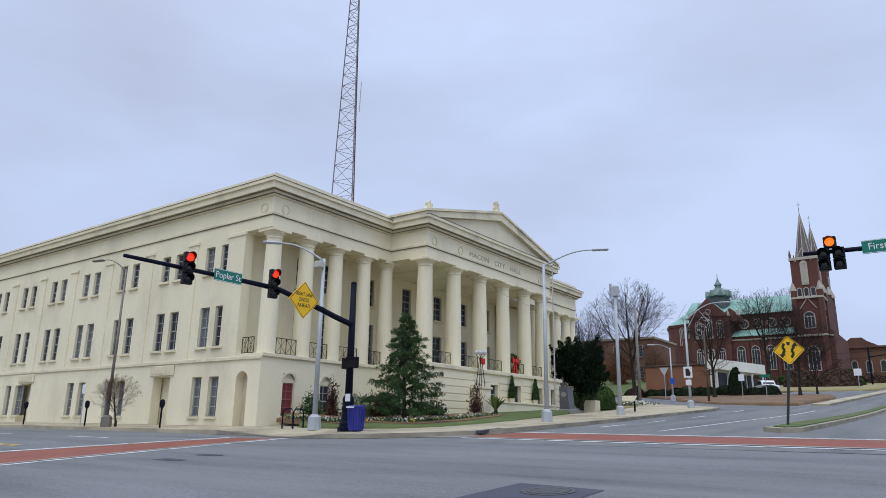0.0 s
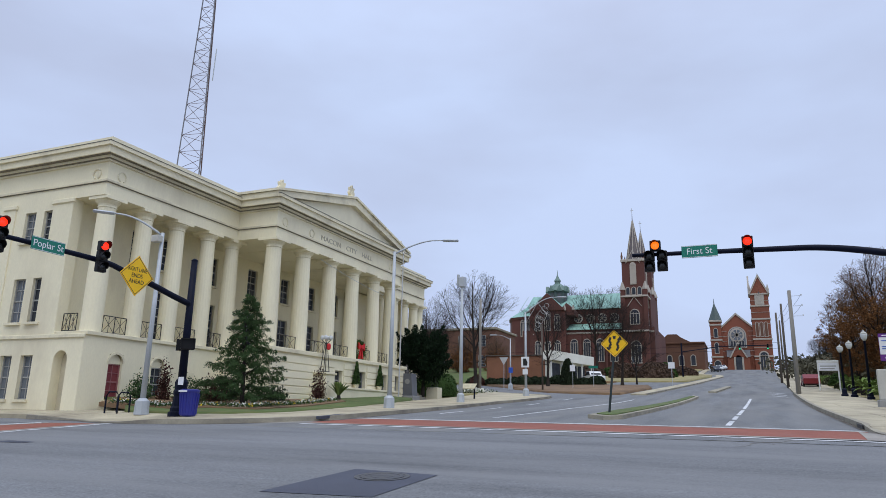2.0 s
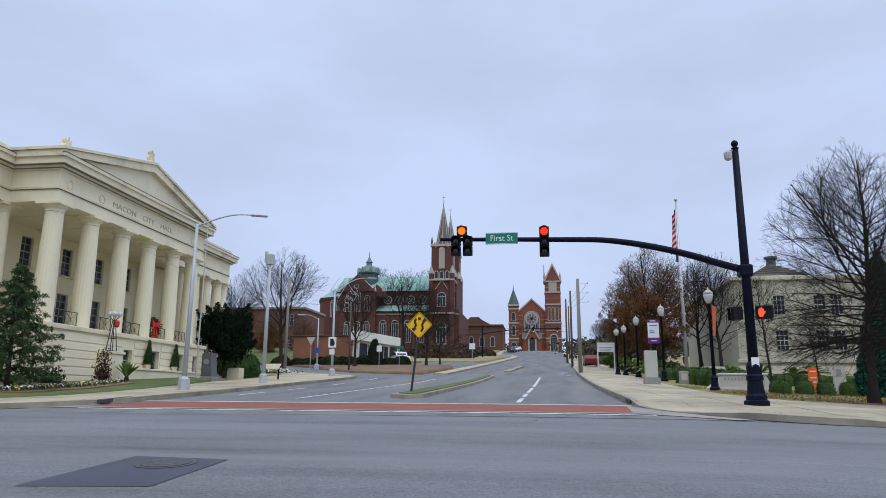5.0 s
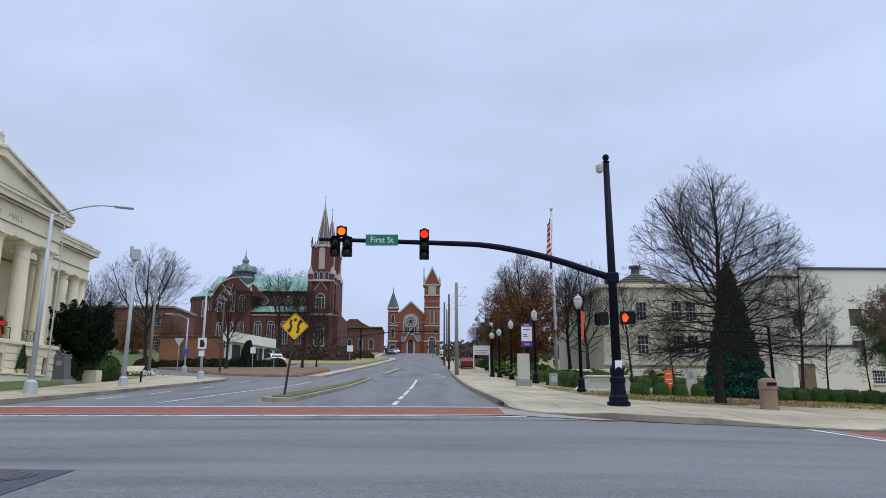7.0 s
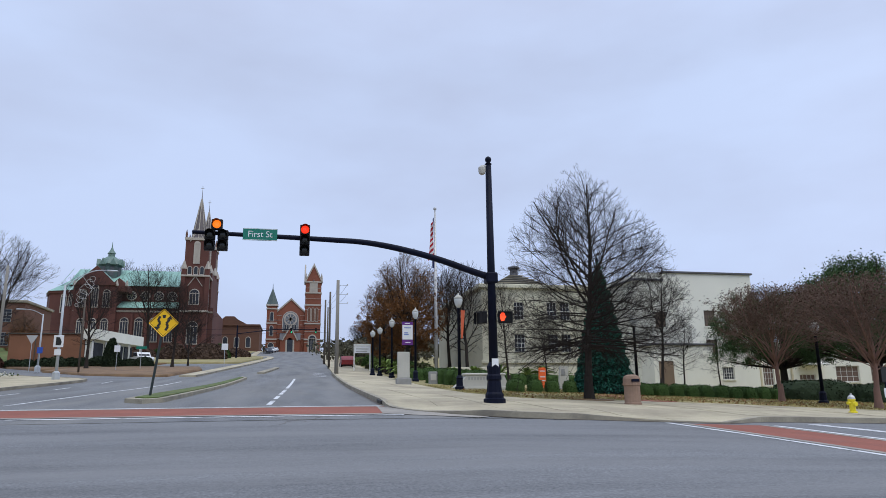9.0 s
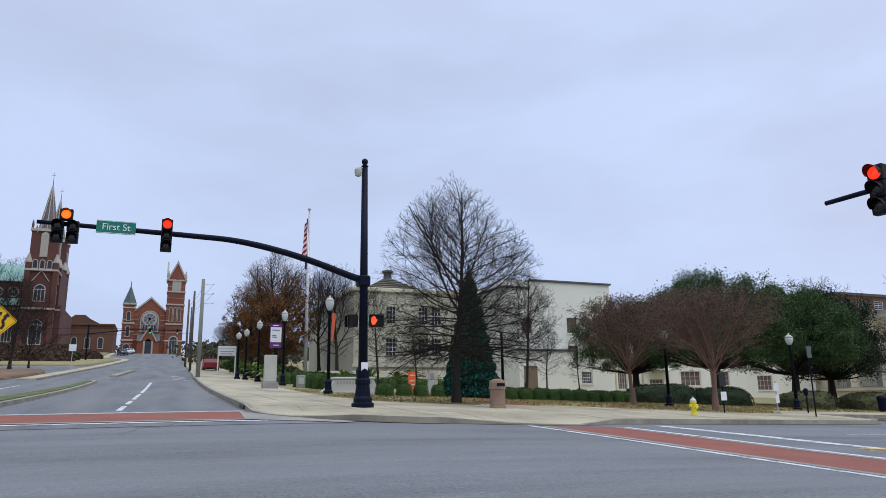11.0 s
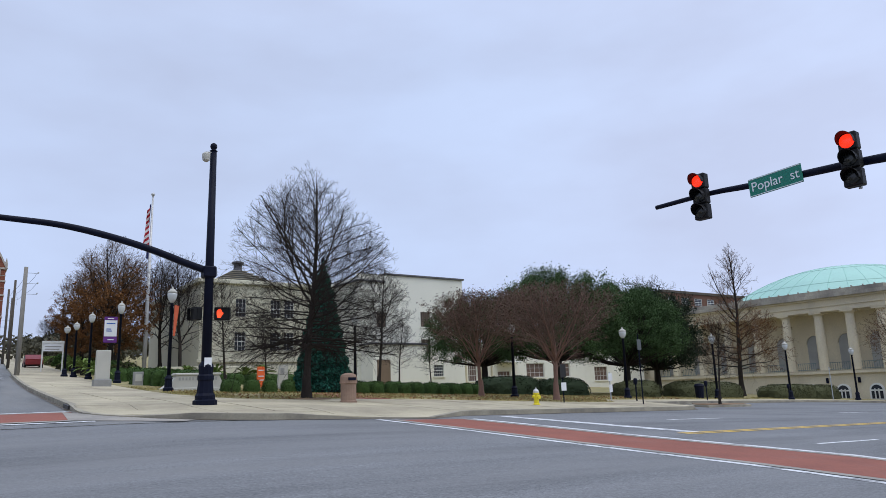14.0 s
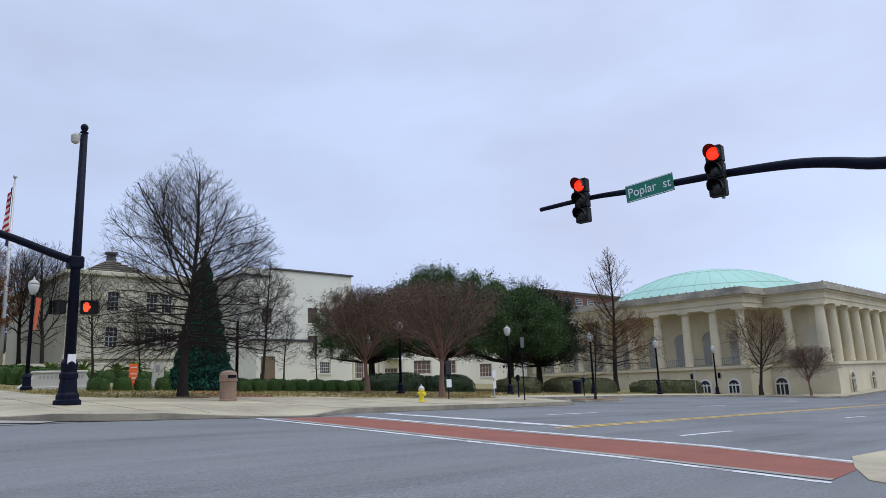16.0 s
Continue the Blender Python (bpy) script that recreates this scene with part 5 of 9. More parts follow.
# Banners hung on two of the lamps.
z = H(9.4, 53.7)
bn = at_world(thing("banner", 9.0, 53.7, z + 3.2, "purple and white cloth banner on a park lamp", "banner"))
part("cloth", box(B(), 8.35, 9.2, 53.68, 53.71, z + 2.95, z + 4.75, 0.005), M_purple, bn)
part("white_field", box(B(), 8.37, 9.18, 53.66, 53.68, z + 3.38, z + 4.5), M_flagwhite, bn)
part("emblem", lathe(B(), 0, 0, [(0.17, 0), (0.17, 0.012), (0.1, 0.014)], 16), mat("faded_emblem_grey", (0.35, 0.36, 0.42), 0.7), bn).matrix_basis = Matrix.Translation(Vector((8.95, 53.66, z + 3.85)) - ORG[bn]) @ pose(0, 0, 0, 90)
for x0_, x1_, zb in ((8.5, 8.85, 3.72), (8.5, 8.8, 3.86), (8.5, 9.05, 4.25), (8.55, 8.95, 4.6), (8.6, 9.0, 3.12)):
    part("writing_bar", box(B(), x0_, x1_, 53.645, 53.66, z + zb, z + zb + 0.06), M_signblue if zb < 4.5 and zb > 3.3 else M_flagwhite, bn)
for zz_ in (2.93, 4.76):
    part("bracket", tube(B(), [(8.35, 53.7, z + zz_), (9.4, 53.7, z + zz_)], 0.02, 5), M_black, bn)
z = H(9.27, 38.6)
bn = at_world(thing("banner", 9.6, 38.6, z + 2.5, "narrow orange cloth banner seen edge on", "banner"))
part("cloth", prism(B(), [(9.34, z + 3.0), (9.44, z + 3.0), (9.6, z + 4.6), (9.36, z + 4.6)], 38.38, 38.42, "y"), M_orange, bn)
for zz_ in (3.0, 4.6):
    part("bracket", tube(B(), [(9.27, 38.6, z + zz_), (9.6, 38.3, z + zz_)], 0.02, 5), M_black, bn)

# ---------- signs and small street things ----------
def sign_post(x, y, h, plates, label, lean=0.0, pipe=0.035, material=None):
    """plates: (z0, z1, width, material, tilt45)."""
    z = H(x, y) + 0.14
    t = thing("sign_post", x, y, z, label, "sign")
    t.rotation_euler = (0, lean, 0)
    part("post", tube(B(), [(0, 0, -0.1), (0, 0, h)], pipe, 6), material or M_black, t)
    for z0, z1, w, m in plates:
        part("plate", box(B(), -w / 2, w / 2, -0.06, -0.045, z0, z1, 0.006), m, t)
    return t


x, y = -5.29, 30.0
z = H(x, y) + 0.16
t = thing("median_sign", x, y, z, "leaning black post with a yellow diamond divided-road sign", "sign")
t.rotation_euler = (0, radians(6.5), 0)
part("post", tube(B(), [(0, 0, -0.1), (0, 0, 2.6)], 0.05, 8), mat("dark_green_post", (0.02, 0.03, 0.03), 0.5), t)
bm = box(B(), -0.41, 0.41, -0.075, -0.06, -0.41, 0.41, 0.05)
bm.transform(Matrix.Translation((0, 0, 2.9)) @ pose(0, 0, 0, 0, 38, 0))
dia = part("diamond_plate", bm, M_signyellow, t)
bm = B()
for a, b, c, d in ((-0.38, 0.38, 0.365, 0.38), (-0.38, 0.38, -0.38, -0.365), (-0.38, -0.365, -0.38, 0.38), (0.365, 0.38, -0.38, 0.38)):
    box(bm, a, b, -0.08, -0.075, c, d)
bm.transform(Matrix.Translation((0, 0, 2.9)) @ pose(0, 0, 0, 0, 38, 0))
part("border", bm, M_signblack, dia)
for s in (-1, 1):
    bm = B()
    pts = [(-0.2, -0.13), (-0.12, 0.0), (-0.19, 0.1), (-0.13, 0.24)] if s < 0 else [(0.07, -0.27), (0.15, -0.12), (0.09, -0.02), (0.19, 0.12)]
    for (a, b), (c, d) in zip(pts, pts[1:]):
        n = Vector((-(d - b), c - a)).normalized() * 0.042
        prism(bm, [(a + n.x, b + n.y), (a - n.x, b - n.y), (c - n.x, d - n.y), (c + n.x, d + n.y)], -0.082, -0.076, "y")
    e = pts[-1] if s > 0 else pts[0]
    up_ = 1 if s > 0 else -1
    prism(bm, [(e[0] - 0.1, e[1]), (e[0] + 0.1, e[1]), (e[0] + 0.03 * up_, e[1] + up_ * 0.15)], -0.083, -0.077, "y")
    bm.transform(Matrix.Translation((0, 0, 2.9)) @ pose(0, 0, 0, 0, -7, 0) @ Matrix.Diagonal((1.12, 1, 1.12, 1)))
    part("arrow", bm, M_signblack, dia)
bm = prism(B(), [(-0.045, 0.14), (0.045, 0.14), (0.07, 0.27), (-0.07, 0.27)], -0.082, -0.076, "y")
bm.transform(Matrix.Translation((0, 0, 2.95)) @ pose(0, 0, 0, 0, -7, 0))
part("island_mark", bm, M_signblack, dia)

# Blue litter bin by the signal mast.
x, y = -19.25, 20.7
z = H(x, y) + 0.15
t = thing("litter_bin", x, y, z, "dark blue slatted litter bin on the pavement", "litter bin")
part("body", lathe(B(), 0, 0, [(0.24, 0.0), (0.29, 0.05), (0.33, 0.85), (0.36, 0.92), (0.36, 0.97), (0.28, 1.0)], 16), M_blue, t)
for k in range(16):
    a = 2 * math.pi * k / 16
    bm = tube(B(), [(0.285 * math.cos(a), 0.285 * math.sin(a), 0.08), (0.345 * math.cos(a), 0.345 * math.sin(a), 0.84)], 0.024, 4)
    part("slat", bm, M_blue, t)
part("writing_bar", box(B(), -0.2, 0.2, -0.38, -0.362, 0.89, 0.95), M_signwhite, t)
# Bicycle rack.
x, y = -24.0, 21.4
t = thing("bicycle_rack", x, y, H(x, y) + 0.15, "black steel hoop bicycle rack", "bicycle rack")
for k in range(2):
    part("hoop", tube(B(), [(-0.35, k * 0.6, -0.05), (-0.35, k * 0.6, 0.7), (-0.2, k * 0.6, 0.86), (0.2, k * 0.6, 0.86), (0.35, k * 0.6, 0.7), (0.35, k * 0.6, -0.05)], 0.035, 6), M_black, t)


def meter(x, y, h=1.35):
    t = thing("parking_meter", x, y, H(x, y) + 0.15, "black parking meter on a slim post", "parking meter", "parking meters")
    part("post", tube(B(), [(0, 0, -0.1), (0, 0, h - 0.35)], 0.045, 6), M_black, t)
    part("head", lathe(B(), 0, 0, [(0.06, h - 0.4), (0.12, h - 0.3), (0.13, h - 0.12), (0.1, h - 0.02), (0.03, h + 0.02)], 8), M_black, t)
    return t


for x, y in ((-38.3, 19.75), (-31.2, 19.75), (-45.5, 19.75), (34.2, 29.2), (44.2, 31.3), (60.5, 34.4)):
    meter(x, y)
sign_post(-38.9, 19.8, 2.3, [(1.75, 2.25, 0.32, M_signwhite)], "slim post with a small white parking sign", pipe=0.025, material=M_galv)
sign_post(-36.6, 19.8, 2.3, [(1.75, 2.25, 0.32, M_signwhite)], "slim post with a small white parking sign", pipe=0.025, material=M_galv)
t = at_world(thing("wall_sign", -35.6, YW + 0.6, 1.9, "small blue disabled-access sign by the door", "sign"))
part("plate", box(B(), -35.75, -35.35, YW + 0.68, YW + 0.71, 1.6, 2.05, 0.01), M_signblue, t)

# Yellow hydrant.
x, y = 21.2, 23.8
t = thing("fire_hydrant", x, y, H(x, y) + 0.15, "yellow fire hydrant with a silver cap", "fire hydrant")
part("barrel", lathe(B(), 0, 0, [(0.16, -0.05), (0.16, 0.06), (0.11, 0.08), (0.105, 0.46), (0.14, 0.48), (0.14, 0.53)], 12), M_hydrant, t)
part("bonnet", lathe(B(), 0, 0, [(0.14, 0.53), (0.13, 0.6), (0.08, 0.67), (0.035, 0.69), (0.035, 0.75)], 12), M_silver, t)
for s in (-1, 1):
    part("hose_cap", tube(B(), [(s * 0.1, 0, 0.38), (s * 0.2, 0, 0.38)], 0.06, 8), M_hydrant, t)
part("pumper_cap", tube(B(), [(0, -0.1, 0.34), (0, -0.21, 0.34)], 0.08, 8), M_hydrant, t)
# Brown litter bin.
x, y = 13.1, 25.8
t = thing("litter_bin", x, y, H(x, y) + 0.15, "brown exposed-aggregate litter bin with a domed lid", "litter bin")
part("body", lathe(B(), 0, 0, [(0.34, -0.03), (0.34, 0.06), (0.31, 0.08), (0.31, 0.72), (0.35, 0.74), (0.35, 0.82)], 20), M_trash, t)
part("lid", lathe(B(), 0, 0, [(0.33, 0.82), (0.33, 0.98), (0.29, 1.08), (0.15, 1.14), (0.04, 1.15)], 20), M_trash, t)
part("opening", box(B(), -0.16, 0.16, -0.345, -0.3, 0.86, 0.97), M_black, t)
# Black bin by the park hedge.
x, y = 48.6, 35.0
t = thing("litter_bin", x, y, H(x, y) + 0.15, "black slatted steel litter bin", "litter bin")
part("body", lathe(B(), 0, 0, [(0.3, -0.03), (0.36, 0.9), (0.4, 0.95), (0.4, 1.0)], 14), M_black, t)
part("lid", lathe(B(), 0, 0, [(0.4, 1.0), (0.3, 1.14), (0.1, 1.18)], 14), M_black, t)
sign_post(25.3, 26.3, 1.9, [(1.25, 1.9, 0.4, M_signblack), (0.6, 1.0, 0.35, M_signwhite)], "dark post with a small dark and white notice", material=M_black)
sign_post(32.5, 29.7, 1.7, [(1.15, 1.6, 0.34, M_signwhite), (0.5, 0.95, 0.28, M_signwhite)], "post with two small white parking plates", material=M_galv)
sign_post(29.2, 24.6, 3.6, [(2.75, 3.3, 0.3, mat("weathered_sign_back", (0.09, 0.1, 0.1), 0.6))], "dark steel post seen behind its sign", material=M_black)
sign_post(66, 33.4, 3.0, [], "slim bare grey post", material=M_galv)
# Info board on two legs.
x, y = -19.6, 50.5
t = thing("information_board", x, y, H(x, y) + 0.15, "tilted information board on two dark legs", "information board")
bm = box(B(), -0.6, 0.6, -0.35, 0.35, -0.025, 0.025, 0.01)
bm.transform(Matrix.Translation((0, 0, 0.95)) @ pose(0, 0, 0, 35))
part("panel", bm, mat("faded_print", (0.5, 0.45, 0.3), 0.6, var=0.3, scale=4), t)
for s in (-0.5, 0.5):
    part("leg", box(B(), s - 0.05, s + 0.05, -0.05, 0.05, -0.1, 0.95), M_black, t)

# ---------- park monuments ----------
x, y = 7.4, 46.9
t = thing("stone_marker", x, y, H(x, y) + 0.15, "grey granite slab marker on a darker base", "stone marker")
part("base", box(B(), -0.5, 0.5, -0.3, 0.3, -0.1, 0.42, 0.03), M_granite, t)
part("slab", box(B(), -0.4, 0.4, -0.16, 0.16, 0.42, 2.15, 0.03), M_paleconc, t)
x, y = 11.3, 40.9
t = thing("monument_sign", x, y, H(x, y) + 0.16, "pale stone park name block with sloping sides", "monument sign")
part("plinth", box(B(), -1.95, 1.75, -0.55, 0.55, -0.15, 0.16, 0.03), M_paleconc, t)
part("block", prism(B(), [(-1.85, 0.16), (1.65, 0.16), (1.3, 0.5), (1.15, 0.82), (-1.15, 0.82), (-1.4, 0.5)], -0.4, 0.4, "y"), M_paleconc, t)
part("cap", box(B(), -1.25, 1.25, -0.46, 0.46, 0.82, 0.96, 0.04), M_paleconc, t)
for k in range(12):
    part("writing_bar", box(B(), -1.05 + 0.18 * k, -0.95 + 0.18 * k, -0.412, -0.4, 0.56, 0.72), M_frame, t)
x, y = 16.5, 45.0
t = thing("notice_board", x, y, H(x, y) + 0.17, "bright orange notice stuck in the hedge", "sign")
M_orangesign = mat("orange_sign", (0.85, 0.14, 0.03), 0.6)
part("board", box(B(), -0.26, 0.26, -0.05, 0.05, 0.12, 1.32, 0.04), M_orangesign, t)
part("top", prism(B(), [(-0.26, 1.32), (0.26, 1.32), (0.2, 1.45), (-0.2, 1.45)], -0.05, 0.05, "y"), M_orangesign, t)
for z_ in (1.18, 0.8, 0.55):
    part("writing_bar", box(B(), -0.18, 0.18, -0.062, -0.05, z_, z_ + 0.06), M_signwhite, t)
for s in (-0.2, 0.2):
    part("foot", box(B(), s - 0.04, s + 0.04, -0.16, 0.16, -0.05, 0.12), M_orangesign, t)
x, y = 18.6, 46.6
t = thing("stone_plaque", x, y, H(x, y) + 0.17, "pale grey granite marker with a slanted top", "stone marker")
part("slab", prism(B(), [(-0.36, -0.1), (0.36, -0.1), (0.38, 1.62), (-0.2, 1.6)], -0.14, 0.14, "y"), M_paleconc, t)
part("panel", box(B(), -0.18, 0.1, -0.155, -0.14, 0.95, 1.4), M_granite, t)
part("base", box(B(), -0.5, 0.5, -0.25, 0.25, -0.1, 0.14, 0.03), M_granite, t)
x, y = 9.95, 49.6
t = thing("stone_plaque", x, y, H(x, y) + 0.17, "small grey granite block on the lawn edge", "stone marker")
part("slab", box(B(), -0.3, 0.3, -0.18, 0.18, -0.1, 0.86, 0.03), M_granite, t)
part("panel", box(B(), -0.2, 0.2, -0.2, -0.18, 0.25, 0.7), M_paleconc, t)
# Black granite memorial with bronze group by the city-hall steps.
x, y = -23.7, 48.0
t = thing("memorial", x, y, H(x, y) + 0.15, "dark granite memorial block with two pale discs", "memorial")
part("base", box(B(), -0.9, 0.9, -0.6, 0.6, -0.1, 0.25, 0.03), M_granite, t)
part("block", prism(B(), [(-0.75, 0.25), (0.75, 0.25), (0.6, 1.9), (-0.6, 1.9)], -0.45, 0.45, "y"), mat("dark_granite", (0.11, 0.115, 0.13), 0.4, var=0.15), t)
for s in (-0.3, 0.3):
    bm = lathe(B(), 0, 0, [(0.2, 0), (0.2, 0.02), (0.15, 0.025)], 14)
    bm.transform(Matrix.Translation((s, -0.45, 1.3)) @ pose(0, 0, 0, 90))
    part("medallion", bm, M_granite, t)
part("ornament", lathe(B(), 0, 0, [(0.22, 1.9), (0.2, 2.05), (0.1, 2.3), (0.12, 2.45), (0.03, 2.6)], 8), mat("dark_bronze", (0.06, 0.055, 0.05), 0.5, 0.4), t)

# Flagpoles.
x, y = 15.2, 74.0
z = H(x, y) + 0.17
t = thing("flagpole", x, y, z, "tall pale steel flagpole with a ball top and hanging flag", "flagpole")
part("pole", lathe(B(), 0, 0, [(0.2, -0.1), (0.2, 4), (0.09, 18.2)], 12), M_silver, t, smooth=True)
part("ball", lathe(B(), 0, 0, [(0.03, 18.2), (0.16, 18.3), (0.2, 18.42), (0.14, 18.55), (0.03, 18.6)], 10), M_silver, t, smooth=True)
part("base", lathe(B(), 0, 0, [(0.6, -0.1), (0.6, 0.25), (0.3, 0.35)], 12), M_paleconc, t)


def cloth(bm, u0, u1, v0, v1, n=5):
    """A hanging cloth strip: u across the folds, v down."""
    def P(u, v):
        w = 0.32 * (1 - 0.35 * v) + 0.5 * v * u
        return Vector((-0.12 - u * (0.36 + 0.38 * v) - 0.06 * math.sin(9 * u + 3 * v), 0.16 * math.sin(11 * u + 2.2 * v) * (0.4 + u), 17.4 - 4.4 * v - 0.9 * u * (1 - 0.2 * v)))
    rows = [[bm.verts.new(P(u0 + (u1 - u0) * i / n, v0 + (v1 - v0) * j / n)) for i in range(n + 1)] for j in range(n + 1)]
    for j in range(n):
        for i in range(n):
            bm.faces.new((rows[j][i], rows[j][i + 1], rows[j + 1][i + 1], rows[j + 1][i]))
    return bm


flag = part("flag", cloth(B(), 0, 0.42, 0.0, 0.45), M_flagblue, t, "red, white and blue striped flag hanging in folds")
for k in range(13):
    a, b = k / 13, (k + 1) / 13
    m_ = M_flagred if k % 2 == 0 else M_flagwhite
    if k < 6:
        part("stripe", cloth(B(), 0.42, 1.0, a * 0.98, b * 0.98, 4), m_, flag)
    else:
        part("stripe", cloth(B(), 0.0, 1.0, a * 0.98, b * 0.98, 4), m_, flag)
part("small_flag", box(B(), -0.35, -0.1, -0.03, 0.03, 11.6, 12.9, 0.02), M_flagblue, t)
x, y = -22.6, 44.6
t = thing("flagpole", x, y, H(x, y) + 0.15, "thin bare metal flagpole before the portico", "flagpole")
part("pole", lathe(B(), 0, 0, [(0.06, -0.1), (0.035, 10.6)], 8), M_silver, t)
part("ball", lathe(B(), 0, 0, [(0.03, 10.6), (0.09, 10.68), (0.03, 10.78)], 8), M_silver, t)

# ---------- utility poles and wires on the avenue ----------
def utility_pole(x, y, h, r, material, arms=True, label="weathered wooden utility pole"):
    z = H(x, y) + 0.1
    t = thing("utility_pole", x, y, z, label, "utility pole", "utility poles")
    part("pole", lathe(B(), 0, 0, [(r, -0.2), (r * 0.75, h)], 10), material, t, smooth=True)
    if arms:
        for k in (0.0, 0.9, 1.8):
            part("arm", tube(B(), [(0, 0, h - 0.5 - k), (0.95, 0, h - 0.5 - k)], 0.022, 5), M_galv, t)
            part("insulator", lathe(B(), 0.95, 0, [(0.03, h - 0.49 - k), (0.05, h - 0.43 - k), (0.02, h - 0.35 - k)], 6), M_paleconc, t)
    return t


utility_pole(4.2, 68, 9.1, 0.2, M_greywood, label="pale grey concrete-like utility pole")
utility_pole(4.45, 88, 9.5, 0.15, M_darkpole, False, label="dark creosoted utility pole")
utility_pole(4.85, 111, 10, 0.17, M_darkpole, False, label="dark creosoted utility pole")
utility_pole(6.6, 140, 10.5, 0.17, M_darkpole, False, label="dark creosoted utility pole")
utility_pole(13.5, 130, 9.5, 0.15, M_darkpole, False, label="dark creosoted utility pole")
utility_pole(-24.4, 66, 9.5, 0.15, M_greywood, False, label="bare grey wooden utility pole")
utility_pole(-19.6, 72, 7.0, 0.1, M_darkpole, False, label="slim rusty brown pole")
t = thing("overhead_wires", 5, 100, H(5, 100) + 9, "thin black overhead wires between the poles", "wires")
ORG[t] = Vector(t.location)
for dx, dz in ((0.9, 0.0), (0.9, -0.9), (-0.1, -0.6)):
    pts = []
    for (x0, y0, h0), (x1, y1, h1) in (((4.2, 68, 8.8), (4.45, 88, 9.1)), ((4.45, 88, 9.1), (4.85, 111, 9.6)), ((4.85, 111, 9.6), (6.6, 140, 10.1))):
        for i in range(6):
            s = i / 6
            xx, yy = x0 + (x1 - x0) * s, y0 + (y1 - y0) * s
            pts.append((xx + dx, yy, (H(x0, y0) + h0) * (1 - s) + (H(x1, y1) + h1) * s + dz - 0.8 * s * (1 - s)))
    part("wire", tube(B(), pts, 0.014, 3), M_black, t)
for (a, b) in (((-60, 118, 11.0), (5.6, 118, 11.9)), ((-60, 118, 10.2), (5.6, 118, 11.0))):
    part("wire", tube(B(), [Vector(a).lerp(Vector(b), i / 8) - Vector((0, 0, 1.6 * (i / 8) * (1 - i / 8))) for i in range(9)], 0.02, 3), M_black, t)

# ---------- cathedral: nave along x, twin towers at the avenue end ----------
CY = 185.0
CG = 8.0
cath = at_world(thing("cathedral", -40, 195, CG, "dark red brick Gothic cathedral with twin spires and copper roof", "cathedral"))


def arched(parent, c, w, z0, z1, plane, axis="y", out=-1, surround=0.2, glass=None, trim=None, tracery=True, name="arched_window"):
    """A pale arched surround with dark glass and mullions on a wall plane."""
    lo, hi = sorted((plane, plane + out * 0.18))
    s = part(name, prism(B(), arch_pts(c, w + 2 * surround, z0 - surround, z1 + surround), lo, hi, axis), trim or M_whitetrim, parent)
    lo, hi = sorted((plane + out * 0.16, plane + out * 0.2))
    part("pane", prism(B(), arch_pts(c, w, z0, z1), lo, hi, axis), glass or M_glass, s)
    if tracery:
        bm = B()
        a, b = sorted((plane + out * 0.2, plane + out * 0.25))
        for k in range(1, 3):
            u = c - w / 2 + w * k / 3
            prism(bm, [(u - 0.06, z0), (u + 0.06, z0), (u + 0.06, z1 - w / 3), (u - 0.06, z1 - w / 3)], a, b, axis)
        prism(bm, [(c - w / 2, z1 - w / 2 - 0.08), (c + w / 2, z1 - w / 2 - 0.08), (c + w / 2, z1 - w / 2 + 0.08), (c - w / 2, z1 - w / 2 + 0.08)], a, b, axis)
        part("tracery", bm, trim or M_whitetrim, s)
    return s


def rose(parent, c, z, r, plane, axis="y", out=-1, trim=None, glass=None):
    pts = [(c + r * math.cos(2 * math.pi * i / 20), z + r * math.sin(2 * math.pi * i / 20)) for i in range(20)]
    lo, hi = sorted((plane, plane + out * 0.18))
    s = part("rose_window", prism(B(), pts, lo, hi, axis), trim or M_whitetrim, parent)
    pts = [(c + r * 0.76 * math.cos(2 * math.pi * i / 20), z + r * 0.76 * math.sin(2 * math.pi * i / 20)) for i in range(20)]
    lo, hi = sorted((plane + out * 0.16, plane + out * 0.21))
    part("pane", prism(B(), pts, lo, hi, axis), glass or M_glass, s)
    bm = B()
    lo, hi = sorted((plane + out * 0.2, plane + out * 0.26))
    for k in range(4):
        a = math.pi * k / 4
        dx, dz, nx, nz = math.cos(a) * r * 0.76, math.sin(a) * r * 0.76, -math.sin(a) * r * 0.05, math.cos(a) * r * 0.05
        prism(bm, [(c - dx + nx, z - dz + nz), (c - dx - nx, z - dz - nz), (c + dx - nx, z + dz - nz), (c + dx + nx, z + dz + nz)], lo, hi, axis)
    prism(bm, [(c + r * 0.3 * math.cos(math.pi * i / 6), z + r * 0.3 * math.sin(math.pi * i / 6)) for i in range(12)], lo, hi + 0.02, axis)
    part("tracery", bm, trim or M_whitetrim, s)
    return s


def gable_roof(x0, x1, y0, y1, ze, zr, ridge="x"):
    bm = B()
    if ridge == "x":
        prism(bm, [(y0, ze), (y1, ze), ((y0 + y1) / 2, zr)], x0, x1, "x")
    else:
        prism(bm, [(x0, ze), (x1, ze), ((x0 + x1) / 2, zr)], y0, y1, "y")
    return bm


